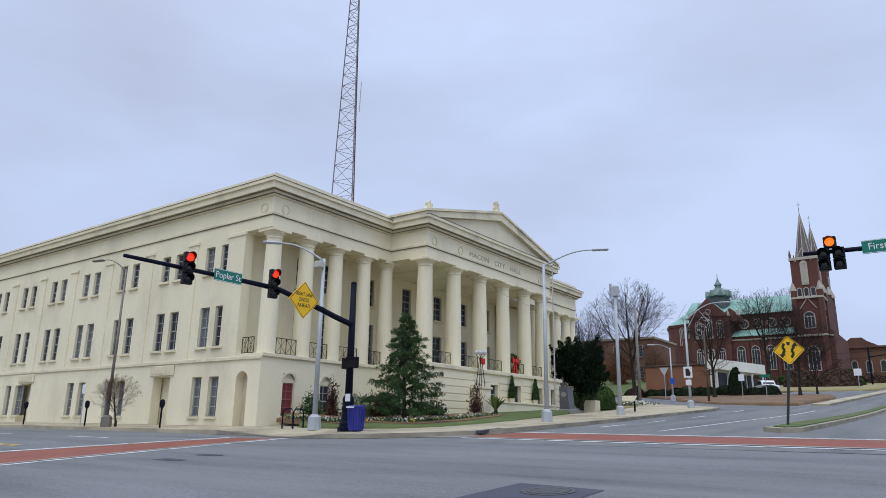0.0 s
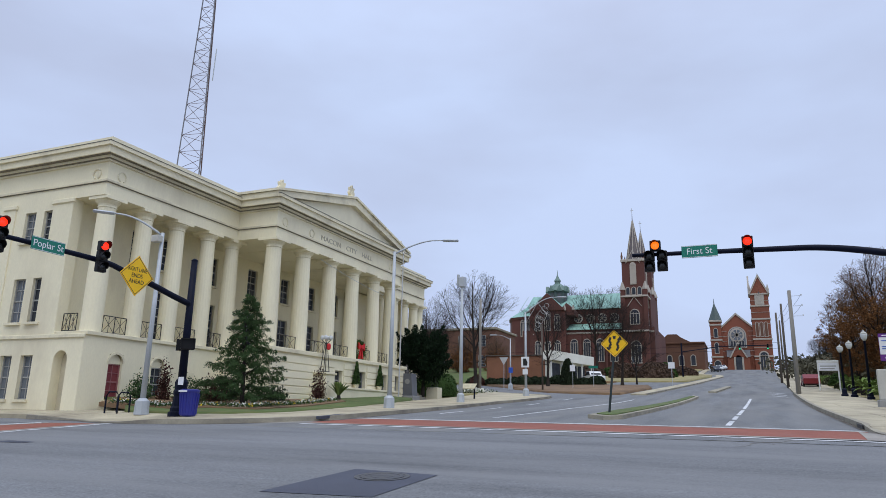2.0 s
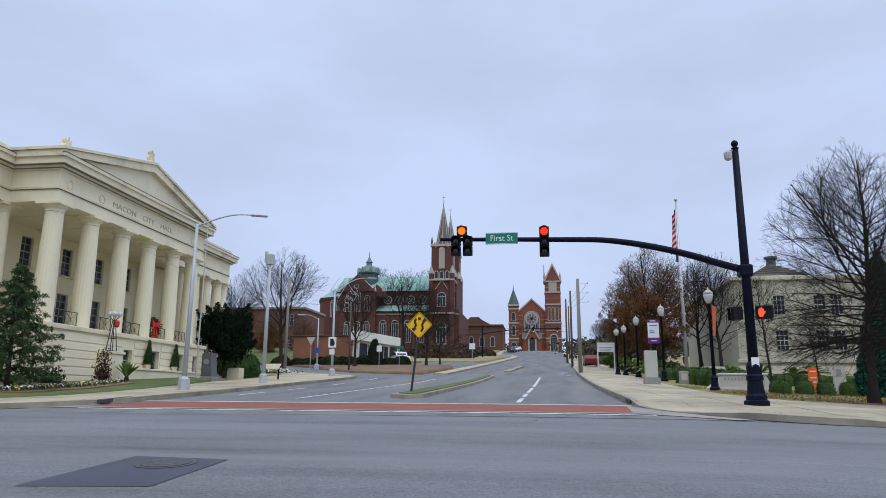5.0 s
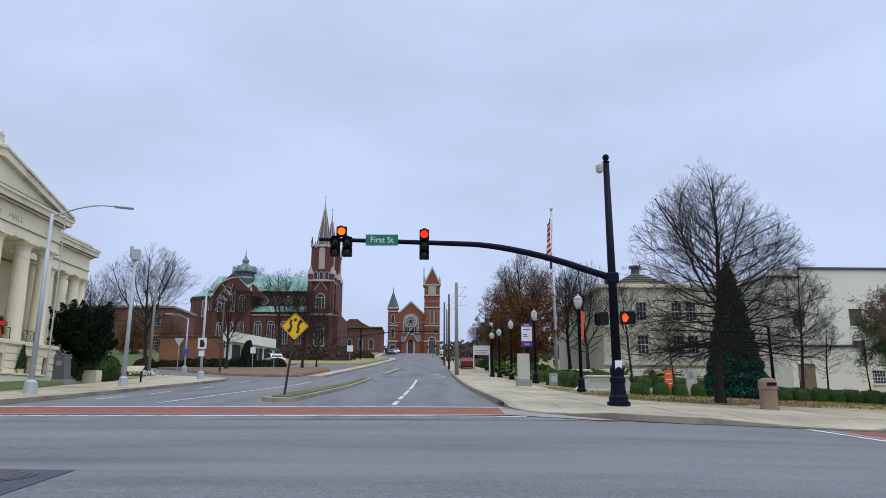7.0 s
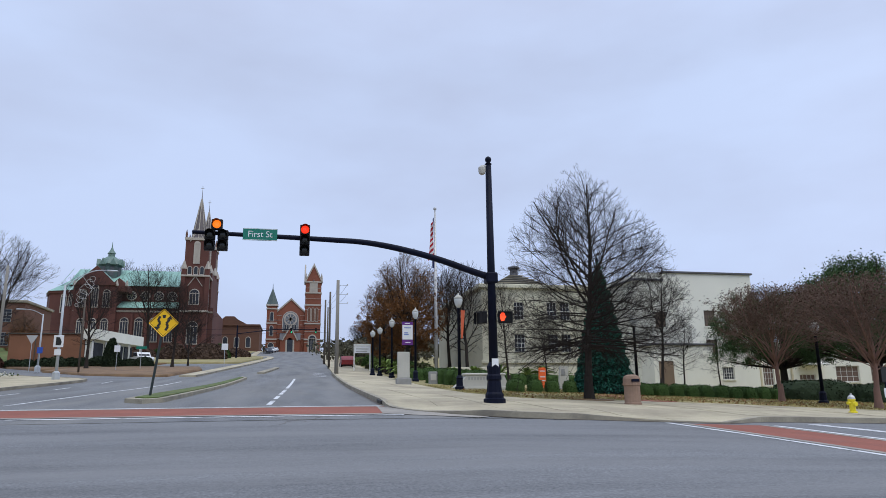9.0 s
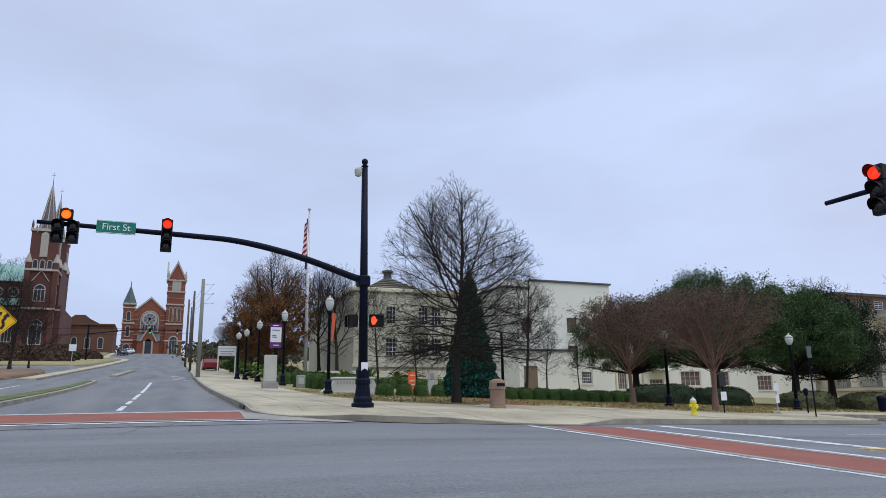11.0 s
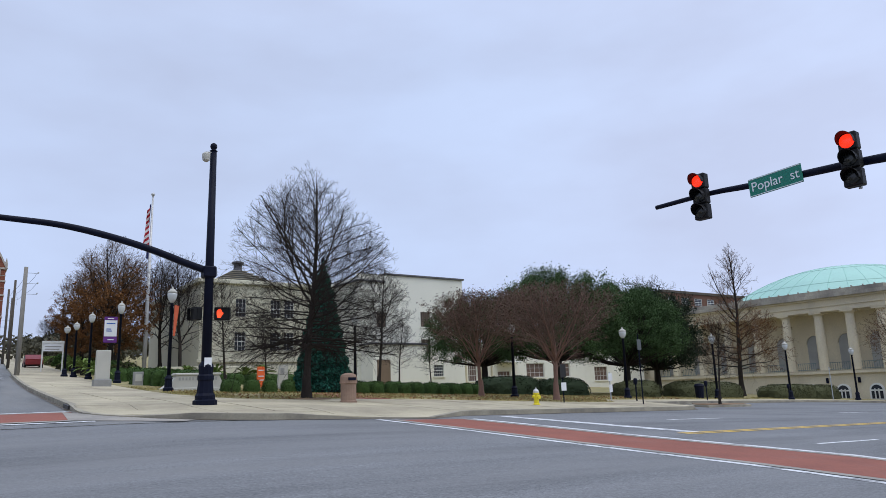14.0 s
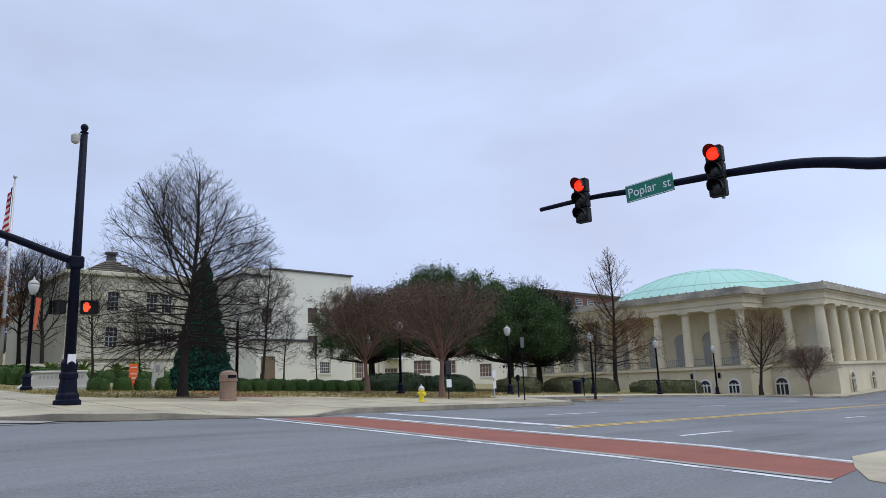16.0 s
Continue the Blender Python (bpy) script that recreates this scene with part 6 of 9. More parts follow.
part("aisle", box(B(), -56, -20.5, CY, CY + 26, CG - 4, 23.2), M_redbrick, cath)
part("aisle_roof", prism(B(), [(CY - 0.5, 23.0), (CY + 5, 25.4), (CY + 5, 23.0)], -45, -28.3, "x"), M_copper, cath)
part("clerestory", box(B(), -56, -28, CY + 4.5, CY + 21.5, 23, 29.3), M_redbrick, cath)
part("nave_roof", gable_roof(-56.5, -28, CY + 3.8, CY + 22.2, 29.2, 34.8), M_copper, cath, "weathered green copper nave roof")
bm = B()
for k in range(16):
    x = -58 + k * 1.9
    tube(bm, [(x, CY + 3.8, 29.3), (x, CY + 13, 34.9)], 0.07, 3)
part("roof_seam", bm, M_copper, cath)
part("transept", box(B(), -53.5, -43.5, CY - 1.2, CY + 20, CG - 4, 28.4), M_redbrick, cath)
part("transept_roof", gable_roof(-53.4, -43.6, CY - 1.1, CY + 20, 28.4, 32.9, "y"), M_copper, cath)
part("transept_gable", prism(B(), [(-53.5, 28.4), (-43.5, 28.4), (-48.5, 33.3)], CY - 1.7, CY - 1.1, "y"), M_redbrick, cath)
part("side_gable", prism(B(), [(-45.4, 27.0), (-41.2, 27.0), (-41.2, 28.3), (-43.3, 30.4), (-45.4, 28.3)], CY - 0.9, CY + 4.4, "y"), M_redbrick, cath)
for x in (-53.3, -43.6, -41.3):
    part("gable_cap", lathe(B(), x, CY - 1.4, [(0.35, 28.3), (0.4, 28.6), (0.06, 29.8)], 4), M_whitetrim, cath)
part("apse", lathe(B(), -54.6, CY + 11, [(8.5, CG - 4), (8.5, 27.0), (8.8, 27.0), (8.8, 27.6), (0.6, 31)], 8), M_redbrick, cath)
part("apse_roof", lathe(B(), -54.6, CY + 11, [(9.0, 27.6), (0.5, 33.0), (0.2, 33.4)], 8), M_copper, cath)
for x in (-41.2, -37.9, -34.6, -31.3):
    rose(cath, x, 26.7, 1.25, CY + 4.5)
for x in (-41.5, -38.1, -34.6, -31.0):
    arched(cath, x, 1.7, 14.6, 20.4, CY)
    bm = box(B(), x + 1.55, x + 2.1, CY - 0.9, CY, CG - 2, 21.5)
    part("buttress", bm, M_redbrick, cath)
for x in (-56.5, -54.8):
    arched(cath, x, 1.0, 22.0, 26.4, CY + 2.2)
for x in (-51.2, -48.5, -45.8):
    arched(cath, x, 1.3, 23.0, 28.4 if x == -48.5 else 27.2, CY - 1.2)
    arched(cath, x, 1.4, 14.8, 20.0, CY - 1.2)
for k in range(3):
    bm = box(B(), -47.5 + k * 0.01, -20.6, CY - 0.08 * k - 0.12, CY, 21.9 + 0.1 * k, 22.1 + 0.1 * k)
    part("string_course", bm, M_whitetrim, cath)
# Crossing turret.
cx, cyy = -48.3, CY + 10
part("turret", lathe(B(), cx, cyy, [(2.8, 29), (2.8, 35.0), (3.05, 35.1), (3.05, 35.5)], 8), M_darkgreenroof, cath)
part("turret_dome", lathe(B(), cx, cyy, [(3.3, 35.5), (3.0, 36.0), (2.2, 37.0), (1.2, 37.7), (0.85, 37.9), (0.85, 38.6), (1.1, 38.7), (0.5, 39.6), (0.14, 40.5), (0.06, 41.9)], 8), M_turret, cath, "weathered green copper lantern dome")
for k in range(8):
    a = 2 * math.pi * (k + 0.5) / 8
    bm = prism(B(), [(-0.85, 35.3), (0.85, 35.3), (0, 37.0)], -0.7, 0.25, "y")
    bm.transform(Matrix.Translation((cx + 2.7 * math.cos(a), cyy + 2.7 * math.sin(a), 0)) @ pose(0, 0, 0, 0, 0, math.degrees(a) + 90))
    part("dormer", bm, M_turret, cath)
for k in range(8):
    a = 2 * math.pi * (k + 0.5) / 8
    bm = box(B(), -0.45, 0.45, -0.05, 0.05, 32.4, 34.8)
    bm.transform(Matrix.Translation((cx + 2.62 * math.cos(a), cyy + 2.62 * math.sin(a), 0)) @ pose(0, 0, 0, 0, 0, math.degrees(a) + 90))
    part("louvre", bm, M_slate, cath)


def cath_tower(x0, x1, y0, y1, top, tip):
    t = part("tower", box(B(), x0, x1, y0, y1, CG - 4, top), M_redbrick, cath)
    w = x1 - x0
    c = (x0 + x1) / 2
    for u in (x0, x1):
        for v in (y0, y1):
            part("buttress", box(B(), u - 0.55, u + 0.55, v - 0.55, v + 0.55, CG - 4, top - 8, 0.05), M_redbrick, t)
            part("weathering", lathe(B(), u, v, [(0.8, top - 8), (0.75, top - 7.6), (0.15, top - 5.8)], 4), M_whitetrim, t)
            part("pinnacle", lathe(B(), u * 0.97 + c * 0.03, v * 0.97 + (y0 + y1) / 2 * 0.03, [(0.26, top), (0.26, top + 0.9), (0.32, top + 1.0), (0.05, top + 2.4)], 4), M_brownbrick, t)
    for z in (21.9, 31.0):
        part("string_course", box(B(), x0 - 0.65, x1 + 0.65, y0 - 0.65, y1 + 0.65, z, z + 0.45, 0.05), M_whitetrim, t)
    part("crown", box(B(), x0 - 0.25, x1 + 0.25, y0 - 0.25, y1 + 0.25, top - 0.4, top + 0.3, 0.05), M_whitetrim, t)
    for axis, plane, out, cc in (("y", y0, -1, c), ("x", x1, 1, (y0 + y1) / 2)):
        arched(t, cc, 1.2, 34.6, 40.2, plane, axis, out, glass=M_whitetrim)
        for s in (-1.5, 0, 1.5):
            arched(t, cc + s, 0.85, 31.7, 33.6, plane, axis, out, 0.18, tracery=False)
        arched(t, cc, 2.1, 24.0, 27.7, plane, axis, out)
        arched(t, cc, 2.3, 14.0, 19.5, plane, axis, out)
        lo, hi = sorted((plane, plane + out * 0.3))
        for g, (zb, ww, hh) in enumerate(((28.6, 1.7, 2.4), (top - 0.8, 1.7, 3.2))):
            bm = B()
            for s in (-1, 1):
                prism(bm, [(cc + s * ww, zb), (cc + s * (ww + 0.18), zb), (cc, zb + hh + 0.3), (cc, zb + hh)], lo, hi, axis)
            part("gablet", bm, M_whitetrim, t)
    part("spire", lathe(B(), c, (y0 + y1) / 2, [(w * 0.37, top), (w * 0.33, top + 1.0), (0.12, tip - 3.0), (0.06, tip - 1.6), (0.05, tip)], 8), mat("weathered_spire_slate", (0.12, 0.1, 0.1), 0.6, var=0.2, scale=0.4), t, smooth=False)
    bm = B()
    for k in range(8):
        a = 2 * math.pi * k / 8
        tube(bm, [(c + w * 0.37 * math.cos(a), (y0 + y1) / 2 + w * 0.37 * math.sin(a), top), (c + 0.12 * math.cos(a), (y0 + y1) / 2 + 0.12 * math.sin(a), tip - 3.0)], 0.12, 4)
    part("spire_rib", bm, M_whitetrim, t)
    bm = box(B(), c - 0.06, c + 0.06, (y0 + y1) / 2 - 0.06, (y0 + y1) / 2 + 0.06, tip - 1, tip + 0.6)
    box(bm, c - 0.4, c + 0.4, (y0 + y1) / 2 - 0.05, (y0 + y1) / 2 + 0.05, tip - 0.2, tip - 0.05)
    part("cross", bm, M_silver, t)
    return t


cath_tower(-28.0, -22.2, CY - 1.5, CY + 4.3, 41.0, 55.6)
cath_tower(-28.6, -22.8, CY + 19.5, CY + 25.3, 43.0, 57.6)
part("front", box(B(), -23.5, -21.8, CY + 4, CY + 20, CG - 4, 33), M_redbrick, cath)
arched(cath, -24.9, 2.0, CG, 12.4, CY - 1.55, surround=0.7, glass=M_whiteframe, tracery=False, name="portal")

# Low buildings before and beside it.
M_tanbrick = mat("tan_brown_brick", (0.235, 0.105, 0.056), 0.85, var=0.18, scale=0.4, fine=9, bump=0.2)
t = at_world(thing("brick_building", -31, 100, 4, "low plain tan-brown brick building with a flat roof", "building"))
part("body", box(B(), -34.2, -25.6, 95.2, 108, 3.2, 8.35), M_tanbrick, t)
part("coping", box(B(), -34.4, -25.4, 95.0, 108.2, 8.35, 8.5, 0.03), M_darkpole, t)
part("downpipe", tube(B(), [(-31.2, 95.05, 4), (-31.2, 95.05, 8.3)], 0.07, 6), M_darkpole, t)
t = at_world(thing("white_office", -24, 100, 4, "low white modern office with an overhanging flat roof", "building"))
part("body", prism(B(), [(-25.5, 95.1), (-24.9, 95.0), (-22.3, 105.4), (-27, 107)], 3.2, 8.0), M_whitewash, t)
part("roof_slab", prism(B(), [(-25.7, 94.7), (-24.2, 94.2), (-20.9, 106.3), (-27.2, 108)], 7.7, 9.0), M_whitewash, t)
for k in range(5):
    u = k / 4
    x, y = -24.5 + 3.3 * u, 94.6 + 11.2 * u
    part("post", box(B(), x - 0.09, x + 0.09, y - 0.09, y + 0.09, 3.6, 7.7), M_whiteframe, t)
    if k < 4:
        x, y = -24.75 + 2.55 * (u + 0.03), 95.4 + 10.2 * (u + 0.03)
        part("window", prism(B(), [(x, y), (x + 0.08, y), (x + 0.6, y + 2.1), (x + 0.52, y + 2.1)], 4.6, 7.4), M_glass, t)
t = at_world(thing("brick_house", -50, 130, 6, "old two-storey brown brick building behind the trees", "building"))
part("body", box(B(), -62, -40.8, 118, 130, 3, 15.2), M_brownbrick, t)
part("coping", box(B(), -62.3, -40.5, 117.7, 130.3, 15.2, 15.6, 0.05), M_kerb, t)
for k in range(5):
    for z in (8.6, 12.2):
        sash(t, -60 + k * 4, -58.6 + k * 4, z, z + 2.0, 117.96, "y", -1, sill=False)
t = at_world(thing("grass_bank", -45, 95, 3, "green grass bank rising to the old brick house", "bank", kind="structure"))
part("bank", prism(B(), [(97, 4.7), (105, 6.4), (117, 8.2), (117, 0.5), (97, 0.5)], -62, -34.5, "x"), M_lawn, t)
t = at_world(thing("brick_hall", -14, 225, 12, "low red brick hall with a stepped gable between the churches", "building"))
part("body", box(B(), -26, -10.5, 222, 240, 8, 22.8), M_brownbrick, t)
part("gable", prism(B(), [(-25, 22.8), (-14, 22.8), (-17, 24.4), (-18.2, 25.4), (-20.8, 25.4), (-22, 24.4)], 221.6, 224, "y"), M_brownbrick, t)
part("parapet", box(B(), -26.4, -10.3, 221.5, 240.3, 22.5, 23.0, 0.05), M_brownbrick, t)
for k in range(4):
    arched(t, -24 + k * 3.4, 1.2, 16, 19, 222, tracery=False)

# ---------- church closing the avenue ----------
chu = at_world(thing("brick_church", 0, 250, 14, "orange-red brick church with one tall and one short tower", "church"))
FY = 245.0
part("nave", box(B(), -6.2, 3.6, FY + 1, FY + 30, 11, 30), M_orangebrick, chu)
part("front_gable", prism(B(), [(-6.2, 12), (3.6, 12), (3.6, 29.6), (-1.3, 34.0), (-6.2, 29.6)], FY, FY + 1, "y"), M_orangebrick, chu)
part("roof", gable_roof(-6.8, 4.2, FY + 0.6, FY + 30, 29.4, 34.2, "y"), M_slate, chu)
for k in range(6):
    for a, b in ((-6.2, -4.4), (1.8, 3.6)):
        part("stone_band", box(B(), a, b, FY - 0.08, FY, 20.5 + 1.6 * k, 20.6 + 1.6 * k), M_whitetrim, chu)
bm = B()
for s in (-1, 1):
    prism(bm, [(-1.3 + s * 5.1, 29.3), (-1.3 + s * 5.1, 29.9), (-1.3, 34.7), (-1.3, 34.0)], FY - 0.25, FY, "y")
part("gable_coping", bm, M_whitetrim, chu)
arched(chu, -1.35, 5.0, 23.4, 29.8, FY, surround=0.3, glass=M_blind, tracery=False)
rose(chu, -1.35, 27.3, 2.3, FY - 0.2, glass=M_blind)
for s in (-1.7, -0.85, 0, 0.85, 1.7):
    arched(chu, -1.35 + s, 0.6, 23.5, 25.4, FY - 0.18, surround=0.1, tracery=False)
for x0, x1, top, tip, small in ((-9.4, -6.0, 32.0, 39.0, True), (3.5, 8.9, 40.4, 47.0, False)):
    tw = part("tower", box(B(), x0, x1, FY - 0.8, FY - 0.8 + (x1 - x0), 11, top), M_orangebrick, chu)
    c = (x0 + x1) / 2
    for z in ((20, 25.5, 30.5) if small else (20, 25.5, 32.0, 36.3)):
        part("stone_band", box(B(), x0 - 0.2, x1 + 0.2, FY - 1.0, FY - 0.6 + (x1 - x0), z, z + 0.5, 0.05), M_whitetrim, tw)
    for k in range(0, int((top - 15) / 1.9), 2):
        part("stone_band", box(B(), x0 - 0.08, x1 + 0.08, FY - 0.88, FY - 0.72 + (x1 - x0), 15.4 + 1.9 * k, 15.52 + 1.9 * k), M_whitetrim, tw)
    part("cornice", box(B(), x0 - 0.35, x1 + 0.35, FY - 1.15, FY - 0.45 + (x1 - x0), top - 0.3, top + 0.3, 0.08), M_whitetrim, tw)
    part("spire", lathe(B(), c, FY - 0.8 + (x1 - x0) / 2, [((x1 - x0) * 0.62, top + 0.3), (0.15, tip - 1), (0.05, tip + 0.8)], 4 if not small else 8), M_darkgreenroof if small else M_slate, tw).rotation_euler = (0, 0, 0)
    if not small:
        for axis, plane, out, cc in (("y", FY - 0.8, -1, c), ("x", x0, -1, FY - 0.8 + (x1 - x0) / 2)):
            lo, hi = sorted((plane, plane + out * 0.3))
            bm = prism(B(), [(cc - 2.7, top), (cc + 2.7, top), (cc, top + 5.6)], lo, hi, axis)
            part("tower_gable", bm, M_orangebrick, tw)
            bm = B()
            lo, hi = sorted((plane, plane + out * 0.5))
            for s in (-1, 1):
                prism(bm, [(cc + s * 2.7, top), (cc + s * 3.2, top), (cc, top + 6.7), (cc, top + 5.6)], lo, hi, axis)
            part("gablet", bm, M_whitetrim, tw)
        arched(tw, c, 2.4, 36.9, 41.5, FY - 0.8, glass=M_whitetrim)
        for s in (-1.3, 0, 1.3):
            arched(tw, c + s, 0.8, 26.6, 31.2, FY - 0.8, surround=0.15, glass=M_brownbrick, tracery=False)
        for u in (x0, x1):
            part("pinnacle", lathe(B(), u, FY - 0.8, [(0.4, top), (0.4, top + 1.5), (0.08, top + 3.2)], 4), M_whitetrim, tw)
        arched(tw, c, 2.2, 15.6, 21.6, FY - 0.8, surround=0.4)
    else:
        arched(tw, c, 1.0, 21.5, 24.8, FY - 0.8, tracery=False)
        arched(tw, c, 1.0, 26.6, 29.5, FY - 0.8, tracery=False)
        arched(tw, c, 1.8, 15.6, 19.0, FY - 0.8, tracery=False)
part("porch", box(B(), -4.6, 2.0, FY - 2.2, FY, 12, 20), M_orangebrick, chu)
bm = prism(B(), [(-3.6, 20), (1.0, 20), (-1.3, 24.2)], FY - 2.4, FY - 1.6, "y")
part("porch_gable", bm, M_orangebrick, chu)
for s in (-1, 1):
    part("gable_coping", prism(B(), [(-1.3 + s * 2.3, 19.8), (-1.3 + s * 2.75, 19.8), (-1.3, 24.9), (-1.3, 24.1)], FY - 2.6, FY - 2.4, "y"), M_whitetrim, chu)
arched(chu, -1.3, 1.9, 15.6, 20.6, FY - 2.2, surround=0.5, tracery=False, name="portal")
part("porch_roof", prism(B(), [(FY - 2.4, 20), (FY, 20), (FY, 22.5)], -4.8, 2.2, "x"), M_slate, chu)
t = at_world(thing("church_wall", 0, 236, 13, "grey retaining wall with steps before the church", "wall"))
part("wall", box(B(), -12, 12, 237.5, 238.2, 11.5, 15.2, 0.05), M_redbrick, t)
for k in range(6):
    part("step", box(B(), 0.0, 3.0, 236.5 - 0.35 * (5 - k), 237.5, 12, 13.4 + 0.28 * k), M_kerb, t)

# ---------- pale stone block and white wing behind the park ----------
wb = at_world(thing("library_building", 30, 75, 1.5, "pale stone building with a stepped pyramid roof and tall windows", "building"))
holes = []
for c in (23.4, 27.1, 28.6, 31.8, 34.2):
    holes += [(c - 0.58, c + 0.58, 4.6, 6.5), (c - 0.55, c + 0.55, 8.0, 9.9)]
bm = wall_with_holes(B(), 19.3, 38, -1, 11.3, holes, 70, 70.5, "y")
part("front_wall", bm, M_palestone, wb)
for a, b, z0, z1 in holes:
    sash(wb, a, b, z0, z1, 70.25, "y", -1, cols=3, rows=4, frame=M_whiteframe, sillmat=M_palestone)
part("side_wall", box(B(), 19.3, 19.7, 70.5, 92, -1, 11.3), M_palestone, wb)
part("inner", box(B(), 19.8, 37.9, 70.6, 92, -1, 11.0), M_palestone, wb)
part("cornice", box(B(), 18.9, 38, 69.6, 92, 11.3, 11.75, 0.06), M_palestone, wb)
part("belt_course", box(B(), 19.1, 38, 69.75, 70, 3.4, 3.75, 0.04), M_palestone, wb)
M_tier = mat("grey_lead_tier", (0.13, 0.125, 0.115), 0.7, var=0.3, scale=0.8, fine=5)
for k in range(5):
    q = 2.75 - 0.5 * k
    part("roof_tier", box(B(), 23.9 - q, 23.9 + q, 72.9 - q, 72.9 + q, 11.7 + 0.29 * k, 11.92 + 0.29 * k, 0.03), M_tier, wb)
    part("roof_ledge", box(B(), 23.9 - q - 0.1, 23.9 + q + 0.1, 72.9 - q - 0.1, 72.9 + q + 0.1, 11.92 + 0.29 * k, 11.99 + 0.29 * k, 0.02), M_kerb, wb)
part("urn", lathe(B(), 23.9, 72.9, [(0.62, 13.1), (0.5, 13.25), (0.42, 13.9), (0.66, 14.0), (0.66, 14.2)], 10), M_slate, wb)
part("terrace_wall", box(B(), 15, 39, 66.4, 66.8, -0.5, 2.9, 0.04), M_palestone, wb)

ww = at_world(thing("white_wing", 42, 68, 0.8, "plain white painted building wing with barred windows", "building"))
holes = [(41.3, 42.6, 6.85, 8.5), (41.3, 42.6, 3.95, 5.5), (42.85, 44.2, 1.5, 2.75), (40.1, 40.85, 2.0, 2.7), (35.8, 37.0, 6.7, 8.3)]
bm = wall_with_holes(B(), 33.6, 47.1, -1.5, 12.3, holes, 64, 64.4, "y")
part("front_wall", bm, M_whitewash, ww)
for i, (a, b, z0, z1) in enumerate(holes):
    sash(ww, a, b, z0, z1, 64.2, "y", -1, cols=5, rows=4, frame=M_whiteframe if i in (2, 3) else M_darkpole, pane=M_glass if i in (2, 3) else mat("brown_shade", (0.16, 0.11, 0.08), 0.5), sillmat=M_whitewash)
part("inner", box(B(), 33.7, 47.0, 64.5, 84, -1.5, 12.0), M_whitewash, ww)
part("end_wall", box(B(), 46.7, 47.1, 64.4, 84, -1.5, 12.3), M_whitewash, ww)
part("coping", box(B(), 36.9, 47.3, 63.8, 84, 12.3, 12.5, 0.03), M_slate, ww)
part("coping", box(B(), 33.4, 36.9, 63.8, 84, 11.45, 11.65, 0.03), M_slate, ww)
part("annexe", box(B(), 33.9, 40.3, 61.5, 64, -1, 4.7), M_whitewash, ww)
part("annexe_roof", box(B(), 33.7, 40.5, 61.3, 64, 4.7, 4.9, 0.03), M_slate, ww)
part("annexe_door", box(B(), 34.4, 35.9, 61.44, 61.5, 0.5, 3.2), mat("brown_door", (0.2, 0.14, 0.09), 0.6), ww)
t = at_world(thing("white_annexe", 60, 68, 0, "low white painted building behind the oak trees", "building"))
holes = [(49.0, 50.3, 0.9, 2.9), (58, 61.0, 1.2, 2.9), (62.5, 65.5, 1.2, 2.9), (70, 72.5, 0.6, 2.4), (53.4, 55.4, 0.5, 2.0)]
part("front_wall", wall_with_holes(B(), 47.1, 80, -2.5, 5.5, holes, 66, 66.4, "y"), M_whitewash, t)
for a, b, z0, z1 in holes:
    sash(t, a, b, z0, z1, 66.2, "y", -1, cols=4, rows=3, frame=M_whiteframe, pane=mat("brown_shade_low", (0.14, 0.09, 0.07), 0.5), sillmat=M_whitewash)
part("inner", box(B(), 47.2, 80, 66.5, 82, -2.5, 5.3), M_whitewash, t)
for x in (48.6, 50.9, 51.6, 52.4):
    part("downpipe", tube(B(), [(x, 65.85, -0.5), (x, 65.85, 5)], 0.12, 6), M_stone, t)
part("awning", prism(B(), [(64.6, 3.0), (66, 3.0), (66, 3.7)], 53.2, 56.2, "x"), M_whitewash, t)

# Brick block far behind.
t = at_world(thing("brick_block", 120, 92, 2, "plain brown brick block with a pale band under its eaves", "building"))
part("body", box(B(), 106.7, 145, 82, 100, -2, 16.5), M_brownbrick, t)
part("parapet", box(B(), 106.4, 145.2, 81.7, 100.2, 16.5, 17.0, 0.05), M_darkpole, t)
part("pale_band", box(B(), 106.5, 145.1, 81.8, 100.1, 13.3, 13.8, 0.05), M_stone, t)
for k in range(6):
    sash(t, 108.2 + k * 4, 110.4 + k * 4, 14.3, 15.7, 81.96, "y", -1, sill=False, frame=M_whiteframe)
    sash(t, 108.2 + k * 4, 110.4 + k * 4, 10.8, 12.5, 81.96, "y", -1, sill=False, frame=M_whiteframe)

# ---------- domed auditorium ----------
aud = at_world(thing("auditorium", 100, 45, -3, "limestone auditorium with Doric colonnades and a pale green copper dome", "auditorium"))
AX, AB, AE, AT = 81.0, 0.75, 7.35, 9.75
APLAN = [(AX, 34.0), (86, 33.6), (86, 26.8), (150, 26.8), (150, 86), (AX, 86)]
part("base_storey", prism(B(), [(AX - 0.3, 34.0), (85.7, 33.6), (85.7, 26.4), (150, 26.4), (150, 86), (AX - 0.3, 86)], -6, 0.35), M_stone, aud)
part("base_cap", prism(B(), [(AX - 0.55, 33.8), (85.5, 33.3), (85.5, 26.15), (150, 26.15), (150, 86), (AX - 0.55, 86)], 0.35, AB - 0.1), M_stone, aud)
part("hall_block", prism(B(), [(AX + 3.2, 36.0), (88.6, 36.0), (88.6, 29.6), (150, 29.6), (150, 86), (AX + 3.2, 86)], 0, AE), M_stone, aud)
part("entablature", prism(B(), APLAN, AE, AE + 1.3), M_stone, aud)


def grow_plan(d):
    return [(AX - d, 34.0 - d), (86 - d, 33.6 - d), (86 - d, 26.8 - d), (150, 26.8 - d), (150, 86), (AX - d, 86)]


